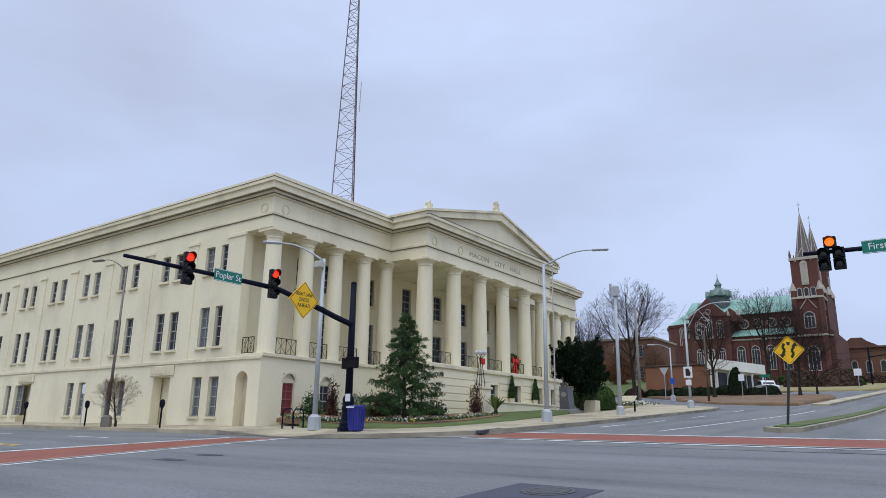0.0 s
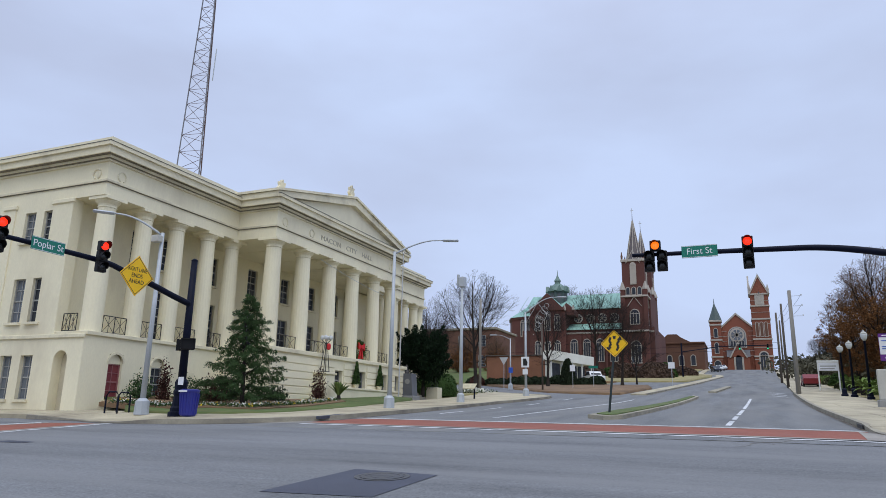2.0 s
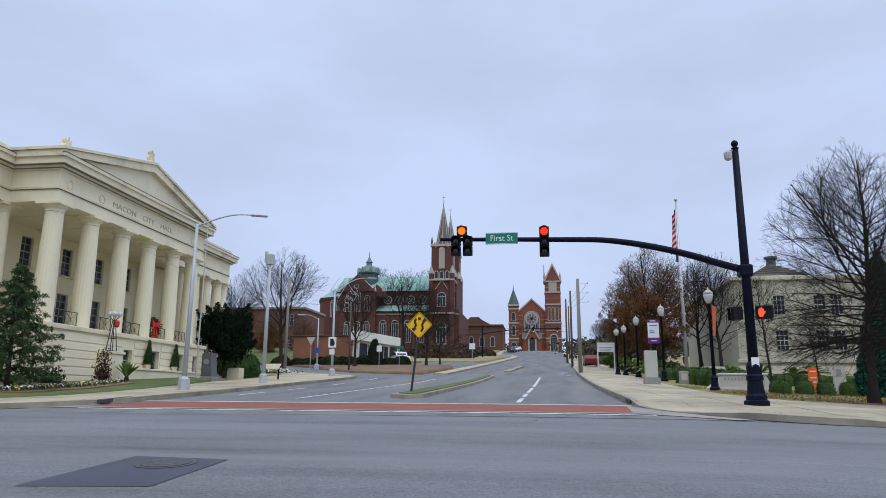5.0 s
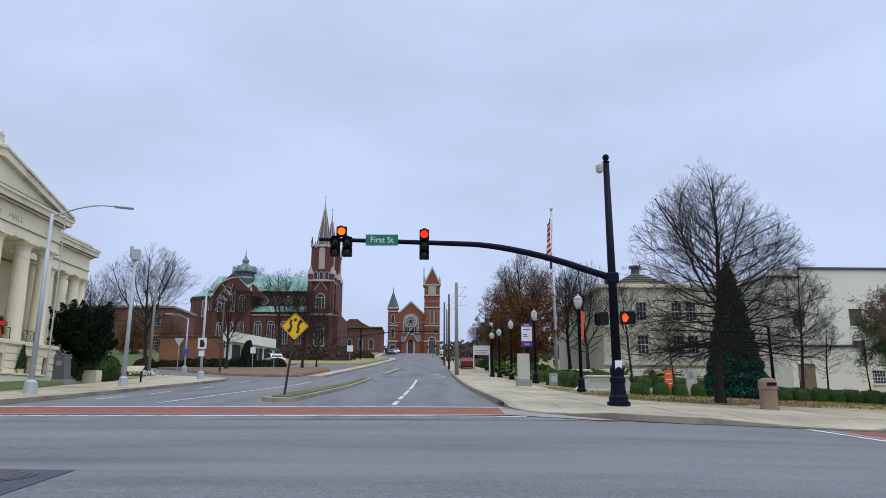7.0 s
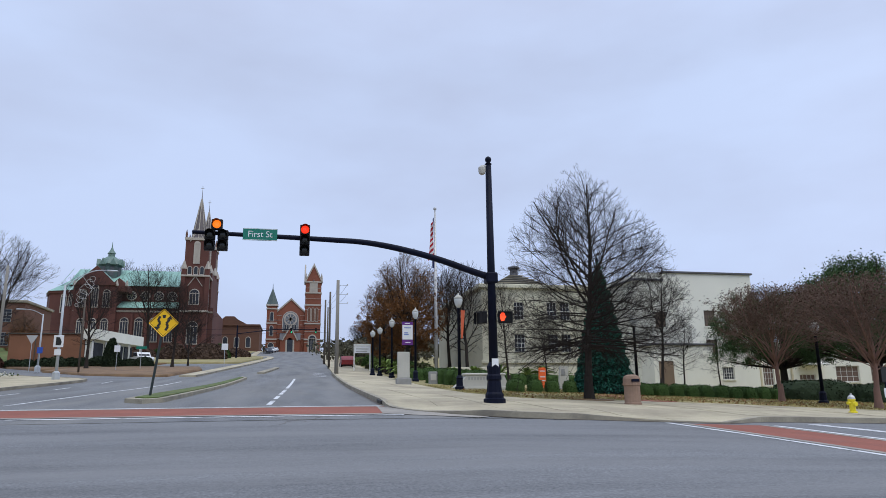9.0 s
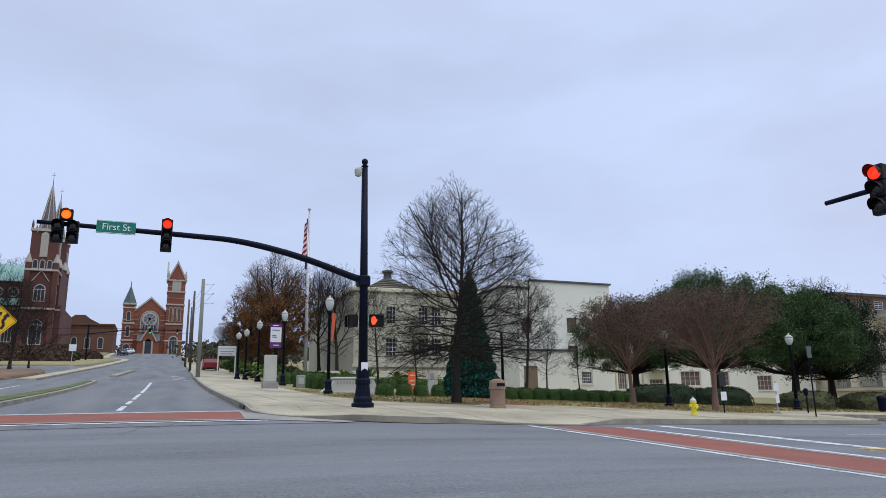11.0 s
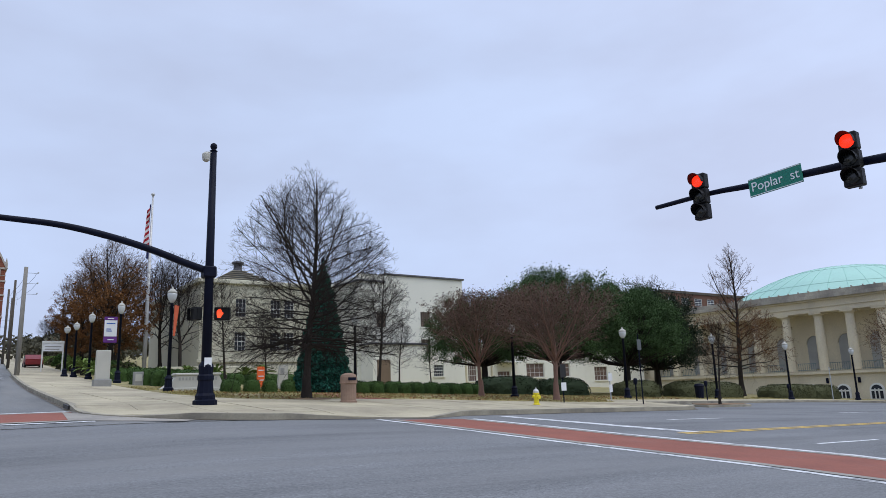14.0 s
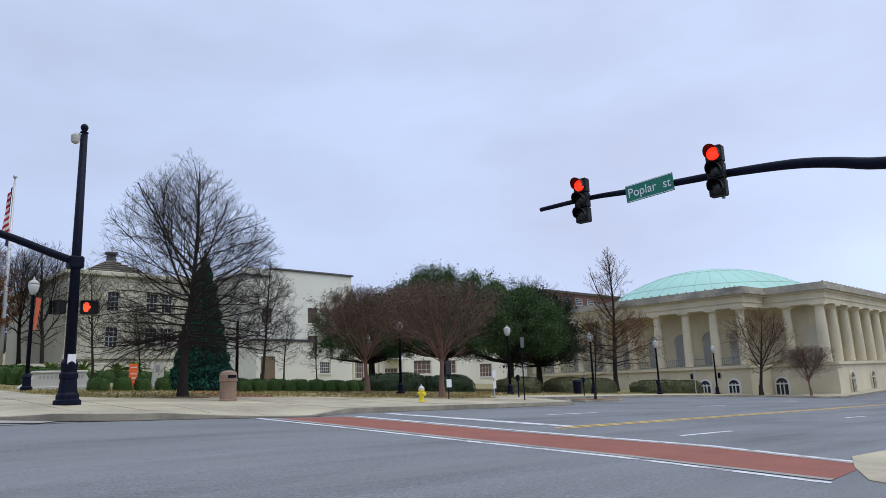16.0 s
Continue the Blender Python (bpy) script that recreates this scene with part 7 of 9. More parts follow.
for d, z0, z1 in ((0.12, AE + 0.55, AE + 0.65), (0.25, AE + 1.3, AE + 1.5), (0.6, AE + 1.5, AE + 1.9), (0.15, AE + 1.9, AT)):
    part("cornice", prism(B(), grow_plan(d), z0, z1), M_soot if z0 > AE + 1.4 else M_stone, aud)
for k in range(40):
    y = 34.6 + k * 1.2
    part("roof_lug", box(B(), AX - 0.3, AX - 0.1, y, y + 0.12, AT, AT + 0.13), M_whitetrim, aud)
for k in range(24):
    x = 86 + k * 1.6
    part("roof_lug", box(B(), x, x + 0.12, 26.7, 26.9, AT, AT + 0.13), M_whitetrim, aud)


def doric(x, y, z0, z1, r, parent):
    bm = B()
    n = 18
    box(bm, x - r * 1.3, x + r * 1.3, y - r * 1.3, y + r * 1.3, z1 - 0.2, z1, 0.01)
    lathe(bm, x, y, [(r, z0), (r * 0.97, z0 + (z1 - z0) * 0.4), (r * 0.82, z1 - 0.55), (r * 0.86, z1 - 0.5), (r * 0.86, z1 - 0.42), (r * 1.22, z1 - 0.22), (r * 1.22, z1 - 0.2)], n)
    return part("column", bm, M_stone, parent)


for y in (34.85, 38.15, 41.65, 45.5, 49.4, 53.4, 57.5, 61.7, 66.0):
    doric(AX + 0.75, y, AB, AE, 0.55, aud)
doric(86.75, 31.4, AB, AE, 0.55, aud)
for y in (29.6, 33.0):
    part("arch_panel", prism(B(), arch_pts(y, 1.7, AB + 0.2, 5.0), 88.5, 88.6, "x"), M_palestone, aud)
for x in (86.2, 90.2, 94.6, 99.1, 103.5, 107.9, 112.3, 116.7, 121.1):
    doric(x, 27.6, AB, AE, 0.62, aud)
for c in (36.5, 39.9, 43.6, 47.4, 51.4, 55.4, 59.6, 63.8):
    lo = AX + 3.2
    part("blind_arch", prism(B(), arch_pts(c, 1.9, AB + 0.2, 4.9), lo - 0.1, lo, "x"), mat("blue_grey_panel", (0.33, 0.335, 0.31), 0.6, var=0.12), aud)
    bm = B()
    for k in range(10):
        a0, a1 = math.pi * k / 10, math.pi * (k + 1) / 10
        prism(bm, [(c + 0.95 * math.cos(a0), 3.95 + 0.95 * math.sin(a0)), (c + 1.2 * math.cos(a0), 3.95 + 1.2 * math.sin(a0)), (c + 1.2 * math.cos(a1), 3.95 + 1.2 * math.sin(a1)), (c + 0.95 * math.cos(a1), 3.95 + 0.95 * math.sin(a1))], lo - 0.25, lo, "x")
    part("arch_moulding", bm, M_stone, aud)
    bm = B()
    for k in range(9):
        y = c - 1.0 + 0.25 * k
        tube(bm, [(AX + 0.6, y, AB), (AX + 0.6, y, AB + 0.85)], 0.02, 4)
    for z in (AB + 0.1, AB + 0.85):
        tube(bm, [(AX + 0.6, c - 1.1, z), (AX + 0.6, c + 1.1, z)], 0.03, 4)
    part("balustrade", bm, mat("blue_green_ironwork", (0.14, 0.2, 0.2), 0.5), aud)
for c in (35.96, 39.39, 42.9):
    arched(aud, c, 1.15, -2.4, -0.95, AX - 0.3, "x", -1, surround=0.18, trim=M_whiteframe)
arched(aud, 32.5, 1.3, -3.0, -0.95, 85.7, "x", -1, surround=0.16, trim=M_whiteframe)
for x in (90, 98):
    arched(aud, x, 1.3, -4, -0.6, 26.4, "y", -1, surround=0.2, trim=M_stone)
DX, DY = 107.6, 50.3
DOME = [(r_, 16.05 - (28 - math.sqrt(784 - r_ * r_))) for r_ in (17.6, 16.0, 14.0, 12.0, 10.0, 8.0, 6.0, 4.0, 2.0, 0.1)]
part("dome", lathe(B(), DX, DY, DOME, 64), M_dome, aud, "pale green copper dome", smooth=True)
for k in range(40):
    a = 2 * math.pi * k / 40
    part("dome_rib", tube(B(), [(DX + r_ * math.cos(a), DY + r_ * math.sin(a), z + 0.01) for r_, z in DOME[:-1]], 0.035, 3), M_dome, aud)
for r_, z in (DOME[2], DOME[5]):
    part("dome_seam", lathe(B(), DX, DY, [(r_ + 0.06, z - 0.02), (r_, z + 0.05), (r_ - 0.06, z + 0.03)], 64), M_copper, aud)
part("dome_drum", lathe(B(), DX, DY, [(18.0, 9.2), (18.0, 9.9), (17.6, 10.0)], 64), M_dome, aud)
for y, z in ((37.6, -0.4), (41.0, -0.4)):
    bm = box(B(), AX - 0.55, AX - 0.32, y - 0.12, y + 0.12, z - 0.3, z + 0.3, 0.03)
    part("wall_lamp", bm, M_black, aud)

# ---------- trees ----------
class Wood:
    """Collects tapered limbs as thin tubes."""

    def __init__(self, seed):
        self.r = random.Random(seed)
        self.v, self.f = [], []

    def limb(self, pts, r0, r1, n):
        base = len(self.v)
        k = len(pts)
        for i, p in enumerate(pts):
            d = (pts[min(i + 1, k - 1)] - pts[max(i - 1, 0)])
            d = d.normalized() if d.length > 1e-6 else Vector((0, 0, 1))
            a = d.orthogonal().normalized()
            b = d.cross(a)
            rad = r0 + (r1 - r0) * i / (k - 1)
            for j in range(n):
                t = 2 * math.pi * j / n
                self.v.append(p + rad * (math.cos(t) * a + math.sin(t) * b))
        for i in range(k - 1):
            for j in range(n):
                q = base + i * n
                self.f.append((q + j, q + (j + 1) % n, q + n + (j + 1) % n, q + n + j))

    def path(self, p, d, length, steps, wob, lift):
        pts, d = [p.copy()], d.normalized()
        for _ in range(steps):
            d = (d + Vector((self.r.gauss(0, wob), self.r.gauss(0, wob), self.r.gauss(0, wob) + lift))).normalized()
            p = p + d * (length / steps)
            pts.append(p.copy())
        return pts

    def mesh(self, name, material, parent, label=""):
        return raw(name, [tuple(v) for v in self.v], self.f, material, parent, label, True)


def side_dir(r, d, angle):
    a = d.orthogonal().normalized()
    a.rotate(Matrix.Rotation(r.uniform(0, 2 * math.pi), 3, d))
    return (d * math.cos(angle) + a * math.sin(angle)).normalized()


def crown_tree(seed, h, clear, reach, env, n=40, low=-0.15, high=1.1, r0=0.22, twig_r=0.006, co=3, co_at=(0.4, 0.6), dens=1.0, lift=0.05, twig=None, bark=None, leaf=None, leaf_n=0, leaf_size=0.09, leaf_top=1.0, label="", name="bare_tree", power=1.0):
    """A bare broadleaf tree: a leader with a few rising co-leaders, side limbs that fork three times, all inside the envelope env(height share)."""
    w, wl, tw = Wood(seed), Wood(seed + 2), Wood(seed + 1)
    r = w.r
    t = thing(name, 0, 0, 0, label, "tree")
    tips = []

    def room(p):
        return reach * env(max(0.0, min(1.0, p.z / h)))

    def grow(p, d, L, rad, lev, up):
        coll = wl if lev < 1 else tw
        steps = (8, 5, 3, 2)[lev]
        pts = coll.path(p, d, L, steps, (0.10, 0.13, 0.16, 0.2)[lev], up)
        kept = [pts[0]]
        for q in pts[1:]:
            if q.z > h * 1.03 or math.hypot(q.x, q.y) > room(q) * 1.12 + 0.15:
                break
            kept.append(q)
        if len(kept) < 2:
            return
        pts = kept
        m = len(pts) - 1
        L = L * m / steps
        coll.limb(pts, rad, max(twig_r * 0.5, rad * 0.3), (6, 4, 3, 3)[lev])
        if lev == 3:
            tips.append(pts[-1])
            return
        kids = int(L * (2.6, 4.6, 7.5)[lev] * dens) + 2
        flip = r.uniform(0, 6.28)
        for j in range(kids):
            u = 0.14 + 0.86 * (j + r.random()) / kids
            k = min(m - 1, int(u * m))
            f = u * m - k
            q = pts[k].lerp(pts[k + 1], min(1.0, f))
            way = (pts[k + 1] - pts[k]).normalized()
            a = way.orthogonal().normalized()
            a.rotate(Matrix.Rotation(flip + j * 2.399, 3, way))
            ang = r.uniform(0.42, 0.85)
            d2 = way * math.cos(ang) + a * math.sin(ang) + Vector((0, 0, 0.12 if lev < 2 else 0.05))
            L2 = max(0.14, L * (0.62 - 0.34 * u) * r.uniform(0.65, 1.2))
            grow(q, d2, L2, max(twig_r, rad * (0.6 - 0.25 * u) * (0.8 if lev else 0.7)), lev + 1, up * 0.6)

    trunk = w.path(Vector((0, 0, -0.2)), Vector((0, 0, 1)), h * 0.97, 16, 0.03, 0.06)
    w.limb(trunk, r0, 0.02, 9)
    w.limb([Vector((0, 0, -0.25)), Vector((0, 0, 0.05)), Vector((0, 0, 0.35)), Vector((0, 0, 1.0))], r0 * 1.75, r0 * 0.96, 10)

    def on_trunk(z):
        g = max(0.0, min(0.999, z / h)) * 16
        return trunk[int(g)].lerp(trunk[int(g) + 1], g % 1)

    for i in range(co):
        z = h * (co_at[0] + (co_at[1] - co_at[0]) * (i + r.random()) / max(1, co))
        az = i * 2.399 + r.uniform(-0.4, 0.4) + seed
        d = Vector((math.cos(az), math.sin(az), r.uniform(1.1, 1.9)))
        grow(on_trunk(z), d, (h - z) * r.uniform(0.95, 1.15), r0 * 0.36, 0, 0.09)
    for i in range(n):
        s = ((i + r.random()) / n) ** power
        z = clear + (h * 0.95 - clear) * s
        az = i * 2.399 + r.uniform(-0.5, 0.5)
        el = low + (high - low) * s ** 0.8 + r.uniform(-0.12, 0.12)
        d = Vector((math.cos(az) * math.cos(el), math.sin(az) * math.cos(el), math.sin(el)))
        p = on_trunk(z)
        L = room(p + Vector((0, 0, 0.3))) / max(0.45, math.cos(el)) * r.uniform(0.72, 1.12)
        grow(p, d, min(L, h * 0.62), max(0.014, r0 * (0.25 - 0.17 * s)), 0, lift * (0.3 + s))
    w.mesh("trunk", bark or M_bark, t)
    tagged(wl.mesh("branchwork", bark or M_bark, t), kind="stuff")
    tagged(tw.mesh("crown", twig or M_twig, t), kind="stuff")
    if leaf_n:
        sel = [p for p in tips if p.z < h * (leaf_top + 0.1 * r.gauss(0, 1))] if leaf_top < 1 else tips
        leaf_mesh("dry_leaves", [r.choice(sel) for _ in range(leaf_n)], leaf_size, leaf, t, seed, 0.12)
    return t


def egg(lo, peak, hi, base=0.25, point=0.72):
    """Envelope of a crown: grows from its lower edge to the widest height, then rounds off to the top."""
    def f(s):
        if s < lo:
            return base
        if s < peak:
            return base + (1 - base) * math.sin((s - lo) / (peak - lo) * math.pi / 2)
        return max(0.02, 1 - ((s - peak) / (hi - peak)) ** 2) ** point
    return f


def spread_tree(seed, h, clear, spread, limbs=6, r0=0.25, twig_r=0.01, levels=3, bark=None, twig=None, leaf=None, leaf_n=0, leaf_size=0.1, label="", name="tree", kids=7, multi=1, flat=0.55, wide=1.0, low=0.5):
    """A bare tree that forks into rising limbs; crown round an ellipsoid."""
    w, tw = Wood(seed), Wood(seed + 1)
    r = w.r
    t = thing(name, 0, 0, 0, label, "tree")
    tips = []
    starts = []
    for k in range(multi):
        a = 2 * math.pi * k / multi + 0.4
        lean = Vector((math.cos(a) * 0.28, math.sin(a) * 0.28, 1)) if multi > 1 else Vector((0, 0, 1))
        tr = w.path(Vector((math.cos(a) * 0.12 * (multi > 1), math.sin(a) * 0.12 * (multi > 1), -0.2)), lean, clear + 0.2, 5, 0.05, 0.1)
        w.limb(tr, r0, r0 * 0.72, 7)
        starts.append(tr[-1])
    if multi == 1:
        w.limb([Vector((0, 0, -0.2)), Vector((0, 0, 0.2)), Vector((0, 0, 0.8))], r0 * 1.45, r0 * 0.97, 8)

    zc, hz = clear + (h - clear) * 0.48, (h - clear) * 0.6

    def grow(p, d, L, rad, lev):
        if lev > 0 and (p.x ** 2 + p.y ** 2) / (spread * 1.08) ** 2 + ((p.z - zc) / hz) ** 2 > 1:
            return
        coll = w if lev < 2 else tw
        n = 5 if lev < 2 else 3
        pts = coll.path(p, d, L, n, 0.1 + 0.03 * lev, 0.05)
        coll.limb(pts, rad, rad * 0.5, 6 if lev == 0 else 4 if lev == 1 else 3)
        if lev >= levels:
            tips.append(pts[-1])
            tips.append(pts[-2])
            return
        for j in range(kids - lev):
            u = 0.25 + 0.75 * (j + r.random()) / (kids - lev)
            q = pts[min(n - 1, int(u * n))].lerp(pts[min(n, int(u * n) + 1)], (u * n) % 1)
            grow(q, side_dir(r, (pts[-1] - pts[0]).normalized(), r.uniform(0.4, 0.95)) + Vector((0, 0, 0.12)), L * r.uniform(0.38, 0.62), max(twig_r, rad * 0.5), lev + 1)
        tips.append(pts[-1])

    for i in range(limbs):
        a = 2 * math.pi * i / limbs + r.uniform(-0.4, 0.4)
        out = spread * wide * r.uniform(0.75, 1.1)
        rise = (h - clear) * r.uniform(low, 0.75)
        d = Vector((math.cos(a) * out * (0.25 + 0.75 * ((i % 3) / 2)), math.sin(a) * out * (0.25 + 0.75 * ((i % 3) / 2)), rise))
        grow(starts[i % multi] + Vector((0, 0, -0.25 * (i % 3) * flat)), d, d.length * 0.85, r0 * 0.5, 0)
    w.mesh("trunk", bark or M_bark, t)
    tw.mesh("crown", twig or M_twig, t)
    if leaf_n:
        leaf_mesh("dry_leaves", [r.choice(tips) for _ in range(leaf_n)], leaf_size, leaf, t, seed, 0.16)
    return t


def leaf_mesh(name, centres, size, material, parent, seed, scatter=0.1, up=0.0, long=1.7, label=""):
    """Small pointed leaves scattered round centres."""
    g = np.random.RandomState(seed)
    n = len(centres)
    c = np.array([tuple(p) for p in centres]) + g.normal(0, scatter, (n, 3))
    d = g.normal(0, 1, (n, 3)) + np.array((0, 0, up))
    d /= np.linalg.norm(d, axis=1)[:, None]
    e = np.cross(d, g.normal(0, 1, (n, 3)))
    e /= np.linalg.norm(e, axis=1)[:, None] + 1e-9
    s = size * g.uniform(0.6, 1.35, (n, 1))
    v = np.stack([c - d * s * long * 0.5, c + e * s * 0.5, c + d * s * long * 0.5, c - e * s * 0.5], 1).reshape(-1, 3)
    f = np.arange(4 * n).reshape(-1, 4)
    me = bpy.data.meshes.new(name)
    me.from_pydata(v.tolist(), [], f.tolist())
    me.materials.append(material)
    ob = new(name, me)
    ob.parent = parent
    ORG[ob] = ORG[parent]
    return tagged(ob, label, kind="stuff")


def plant(src, x, y, s=1.0, turn=0.0, lift=0.17, sz=None, first=False, label=""):
    m = pose(x, y, H(x, y) + lift, 0, 0, turn)
    o = src if first else copy_thing(src, m)
    o.matrix_basis = m @ Matrix.Diagonal((s, s, sz or s, 1))
    return tagged(o, label)


# The tall tree at the park corner, dense and fine, with drooping lower limbs.
oak_a = crown_tree(11, 10.3, 2.55, 4.1, egg(0.1, 0.34, 1.05, 0.8, 0.95), 100, -0.16, 0.9, 0.18, 0.005, 4, (0.38, 0.58), 0.66, 0.04, label="tall bare grey tree with drooping lower branches on the pavement edge", power=1.55)
plant(oak_a, 12.85, 29.3, 1.0, 205, first=True)
oak_b = crown_tree(23, 10.0, 2.6, 3.0, egg(0.22, 0.42, 1.02, 0.3, 0.85), 44, 0.1, 1.05, 0.13, 0.0062, 2, (0.45, 0.6), 0.55, label="slim bare tree on the park lawn")
plant(oak_b, 27.4, 48.8, 1.0, 0, first=True)
plant(oak_b, 31.5, 52.5, 0.62, 80, label="small slim bare tree on the park lawn")
plant(oak_b, 36.5, 55, 0.55, 150, label="small slim bare tree by the white wall")
plant(oak_b, 16.4, 52.0, 0.78, 200, label="slim bare tree behind the monument sign")
plant(oak_b, 21.0, 56.0, 0.6, 250, label="slim bare tree before the pale building")
plant(oak_b, 36.6, 25.2, 0.5, 10, label="thin young bare tree in the planting islet")
# Oval street trees with ascending limbs.
oval = crown_tree(37, 12.0, 2.6, 5.0, egg(0.2, 0.5, 1.03, 0.25), 30, 0.3, 1.1, 0.2, 0.0078, 5, (0.26, 0.5), 0.4, label="bare oval street tree with fine dark twigs")
plant(oval, -30.4, 80.7, 1.25, 0, sz=1.18, first=True)
plant(oval, 67.0, 53.7, 1.2, 70, sz=1.12, label="tall bare tree rising over the evergreen crowns")
plant(oval, -22.4, 84.8, 0.92, 100, label="bare oval tree before the cathedral")
plant(oval, -14.1, 89.4, 0.85, 160, label="bare oval tree before the cathedral")
plant(oval, -33, 172, 1.8, 60, label="bare tree beside the cathedral nave")
plant(oval, -34, 215, 2.1, 200, label="bare tree beside the cathedral nave")
plant(oval, -50, 215, 2.2, 260, label="bare tree behind the cathedral apse")
plant(oval, -42, 92, 1.0, 20, label="bare tree on the corner lawn")
plant(oval, 17.0, 67.5, 0.95, 30, label="bare tree before the pale building")
plant(oval, 18.0, 80, 1.1, 300, label="tall bare tree behind the flagpole")
plant(oval, 14.8, 88, 1.1, 145, label="tall bare tree behind the flagpole")
for x_, y_, s_, a_ in ((15.5, 128, 0.62, 40), (18.5, 142, 0.75, 190), (15.0, 156, 0.7, 310), (22, 168, 0.8, 100), (17.5, 186, 0.8, 250), (26, 120, 0.7, 10)):
    plant(oval, x_, y_, s_, a_, label="small bare tree in the thicket beside the upper avenue")
brown = crown_tree(33, 14.5, 2.6, 5.2, lambda s: (0.35 if s < 0.15 else 1.0 if s < 0.42 else 1.0 - 0.78 * (s - 0.42) / 0.2 if s < 0.62 else 0.5 if s < 0.82 else 0.5 * (1.02 - s) / 0.2), 62, 0.0, 1.1, 0.26, 0.0095, 1, (0.5, 0.6), 0.46, 0.05, M_browntwig, None, M_brownleaf, 4200, 0.07, 0.6, label="tall bare tree keeping a few rusty leaves")
plant(brown, 68.0, 43.6, 1.06, 0, sz=1.12, first=True)
round_tree = crown_tree(35, 9.0, 2.3, 4.2, egg(0.22, 0.5, 1.02, 0.3), 30, 0.15, 1.1, 0.18, 0.009, 4, (0.28, 0.5), 0.48, 0.05, M_browntwig, None, M_brownleaf, 900, 0.07, label="bare rounded street tree before the auditorium")
plant(round_tree, 76.6, 31.4, 1.04, 140, first=True)
plant(round_tree, -35.55, 19.95, 0.3, 60, label="small sapling with a few rusty leaves by the kerb")
rusty = crown_tree(31, 14.5, 2.2, 5.0, egg(0.12, 0.42, 1.03, 0.4), 50, 0.25, 1.1, 0.28, 0.0095, 5, (0.25, 0.5), 0.42, 0.05, M_browntwig, None, M_brownleaf, 24000, 0.1, 0.5, label="tall tree keeping rusty brown leaves", name="rusty_tree")
plant(rusty, 12.4, 75.2, 1.0, 120, sz=0.93, first=True, label="large tree with rusty brown leaves by the flagpole")
plant(rusty, 10.8, 83, 0.75, 220, label="rusty-leaved tree by the avenue")
plant(rusty, -43.5, 109, 0.55, 20, label="low rusty-leaved tree on the bank by the old house")
plant(rusty, -38.5, 112, 0.5, 260, label="low rusty-leaved tree on the bank by the old house")
# Low spreading bare trees further off.
bare = spread_tree(41, 12.0, 2.4, 4.6, 8, 0.17, 0.008, 4, label="bare spreading street tree with dark twigs", name="bare_tree", kids=6)
plant(bare, -45, 100, 0.95, 30, first=True, label="bare tree before the old brick house")
plant(bare, -13.8, 100, 0.7, 310, label="bare tree beside the white office")
crape = crown_tree(51, 6.6, 1.9, 4.3, egg(0.3, 0.66, 1.03, 0.3), 18, 0.45, 1.0, 0.115, 0.007, 11, (0.3, 0.42), 0.66, 0.02, M_crapetwig, M_crapebark, M_seed, 4500, 0.055, label="crape myrtle with smooth reddish trunks and brown seed heads", name="crape_myrtle")
plant(crape, 27.3, 28.9, 1.28, 0, sz=0.96, first=True)
plant(crape, 27.0, 35.2, 1.2, 130, sz=0.98)
plant(crape, 80.3, 27.7, 0.92, 70, sz=0.78, label="low spreading crape myrtle before the auditorium")


# ---------- evergreens ----------
def clumps(r, n, rx, ry, rz, z0, jag=0.25):
    """Centres of leaf clumps on a lumpy, flattened crown."""
    out = []
    while len(out) < n:
        d = Vector((r.gauss(0, 1), r.gauss(0, 1), r.gauss(0, 1) + 0.25)).normalized()
        k = 0.62 + 0.38 * r.random() + jag * noise.noise(d * 2.1 + Vector((n * 0.01, 0, 0)))
        p = Vector((d.x * rx * k, d.y * ry * k, z0 + d.z * rz * k))
        if p.z > z0 - rz * 0.55:
            out.append(p)
    return out


def evergreen(seed, h, clear, rx, rz, leaf, n_clump, per, size, label, trunk_r=0.3, name="evergreen_tree", scatter=0.42):
    r = random.Random(seed)
    w = Wood(seed)
    t = thing(name, 0, 0, 0, label, "tree")
    z0 = h - rz
    cs = clumps(r, n_clump, rx, rx, rz, z0)
    top = w.path(Vector((0, 0, -0.2)), Vector((0.05, 0.03, 1)), clear + 0.4, 5, 0.05, 0.05)
    w.limb(top, trunk_r, trunk_r * 0.7, 8)
    for c in cs[:60]:
        mid = top[-1].lerp(c, 0.5) + Vector((0, 0, -0.15))
        w.limb([top[-1], mid, c], trunk_r * 0.35, 0.02, 4)
    w.mesh("trunk", M_bark, t)
    pts = [c for c in cs for _ in range(per)]
    leaf_mesh("crown", pts, size, leaf, t, seed, scatter, 0.3)
    return t


live = evergreen(61, 10.6, 2.6, 6.0, 4.6, M_oakleaf, 640, 150, 0.082, "broad evergreen oak with a dense dark crown", 0.42, scatter=0.27)
plant(live, 41.4, 43.0, 1.04, 0, sz=0.97, first=True)
plant(live, 48.3, 42.0, 0.9, 120)
plant(live, 36.2, 46.5, 0.8, 60, sz=0.74)
dark_ev = evergreen(67, 9.0, 2.0, 4.2, 4.2, M_dkboxleaf, 360, 120, 0.095, "dark evergreen tree with a drooping crown", 0.3, scatter=0.28)
plant(dark_ev, 54.5, 43.5, 1.02, 0, sz=1.08, first=True)
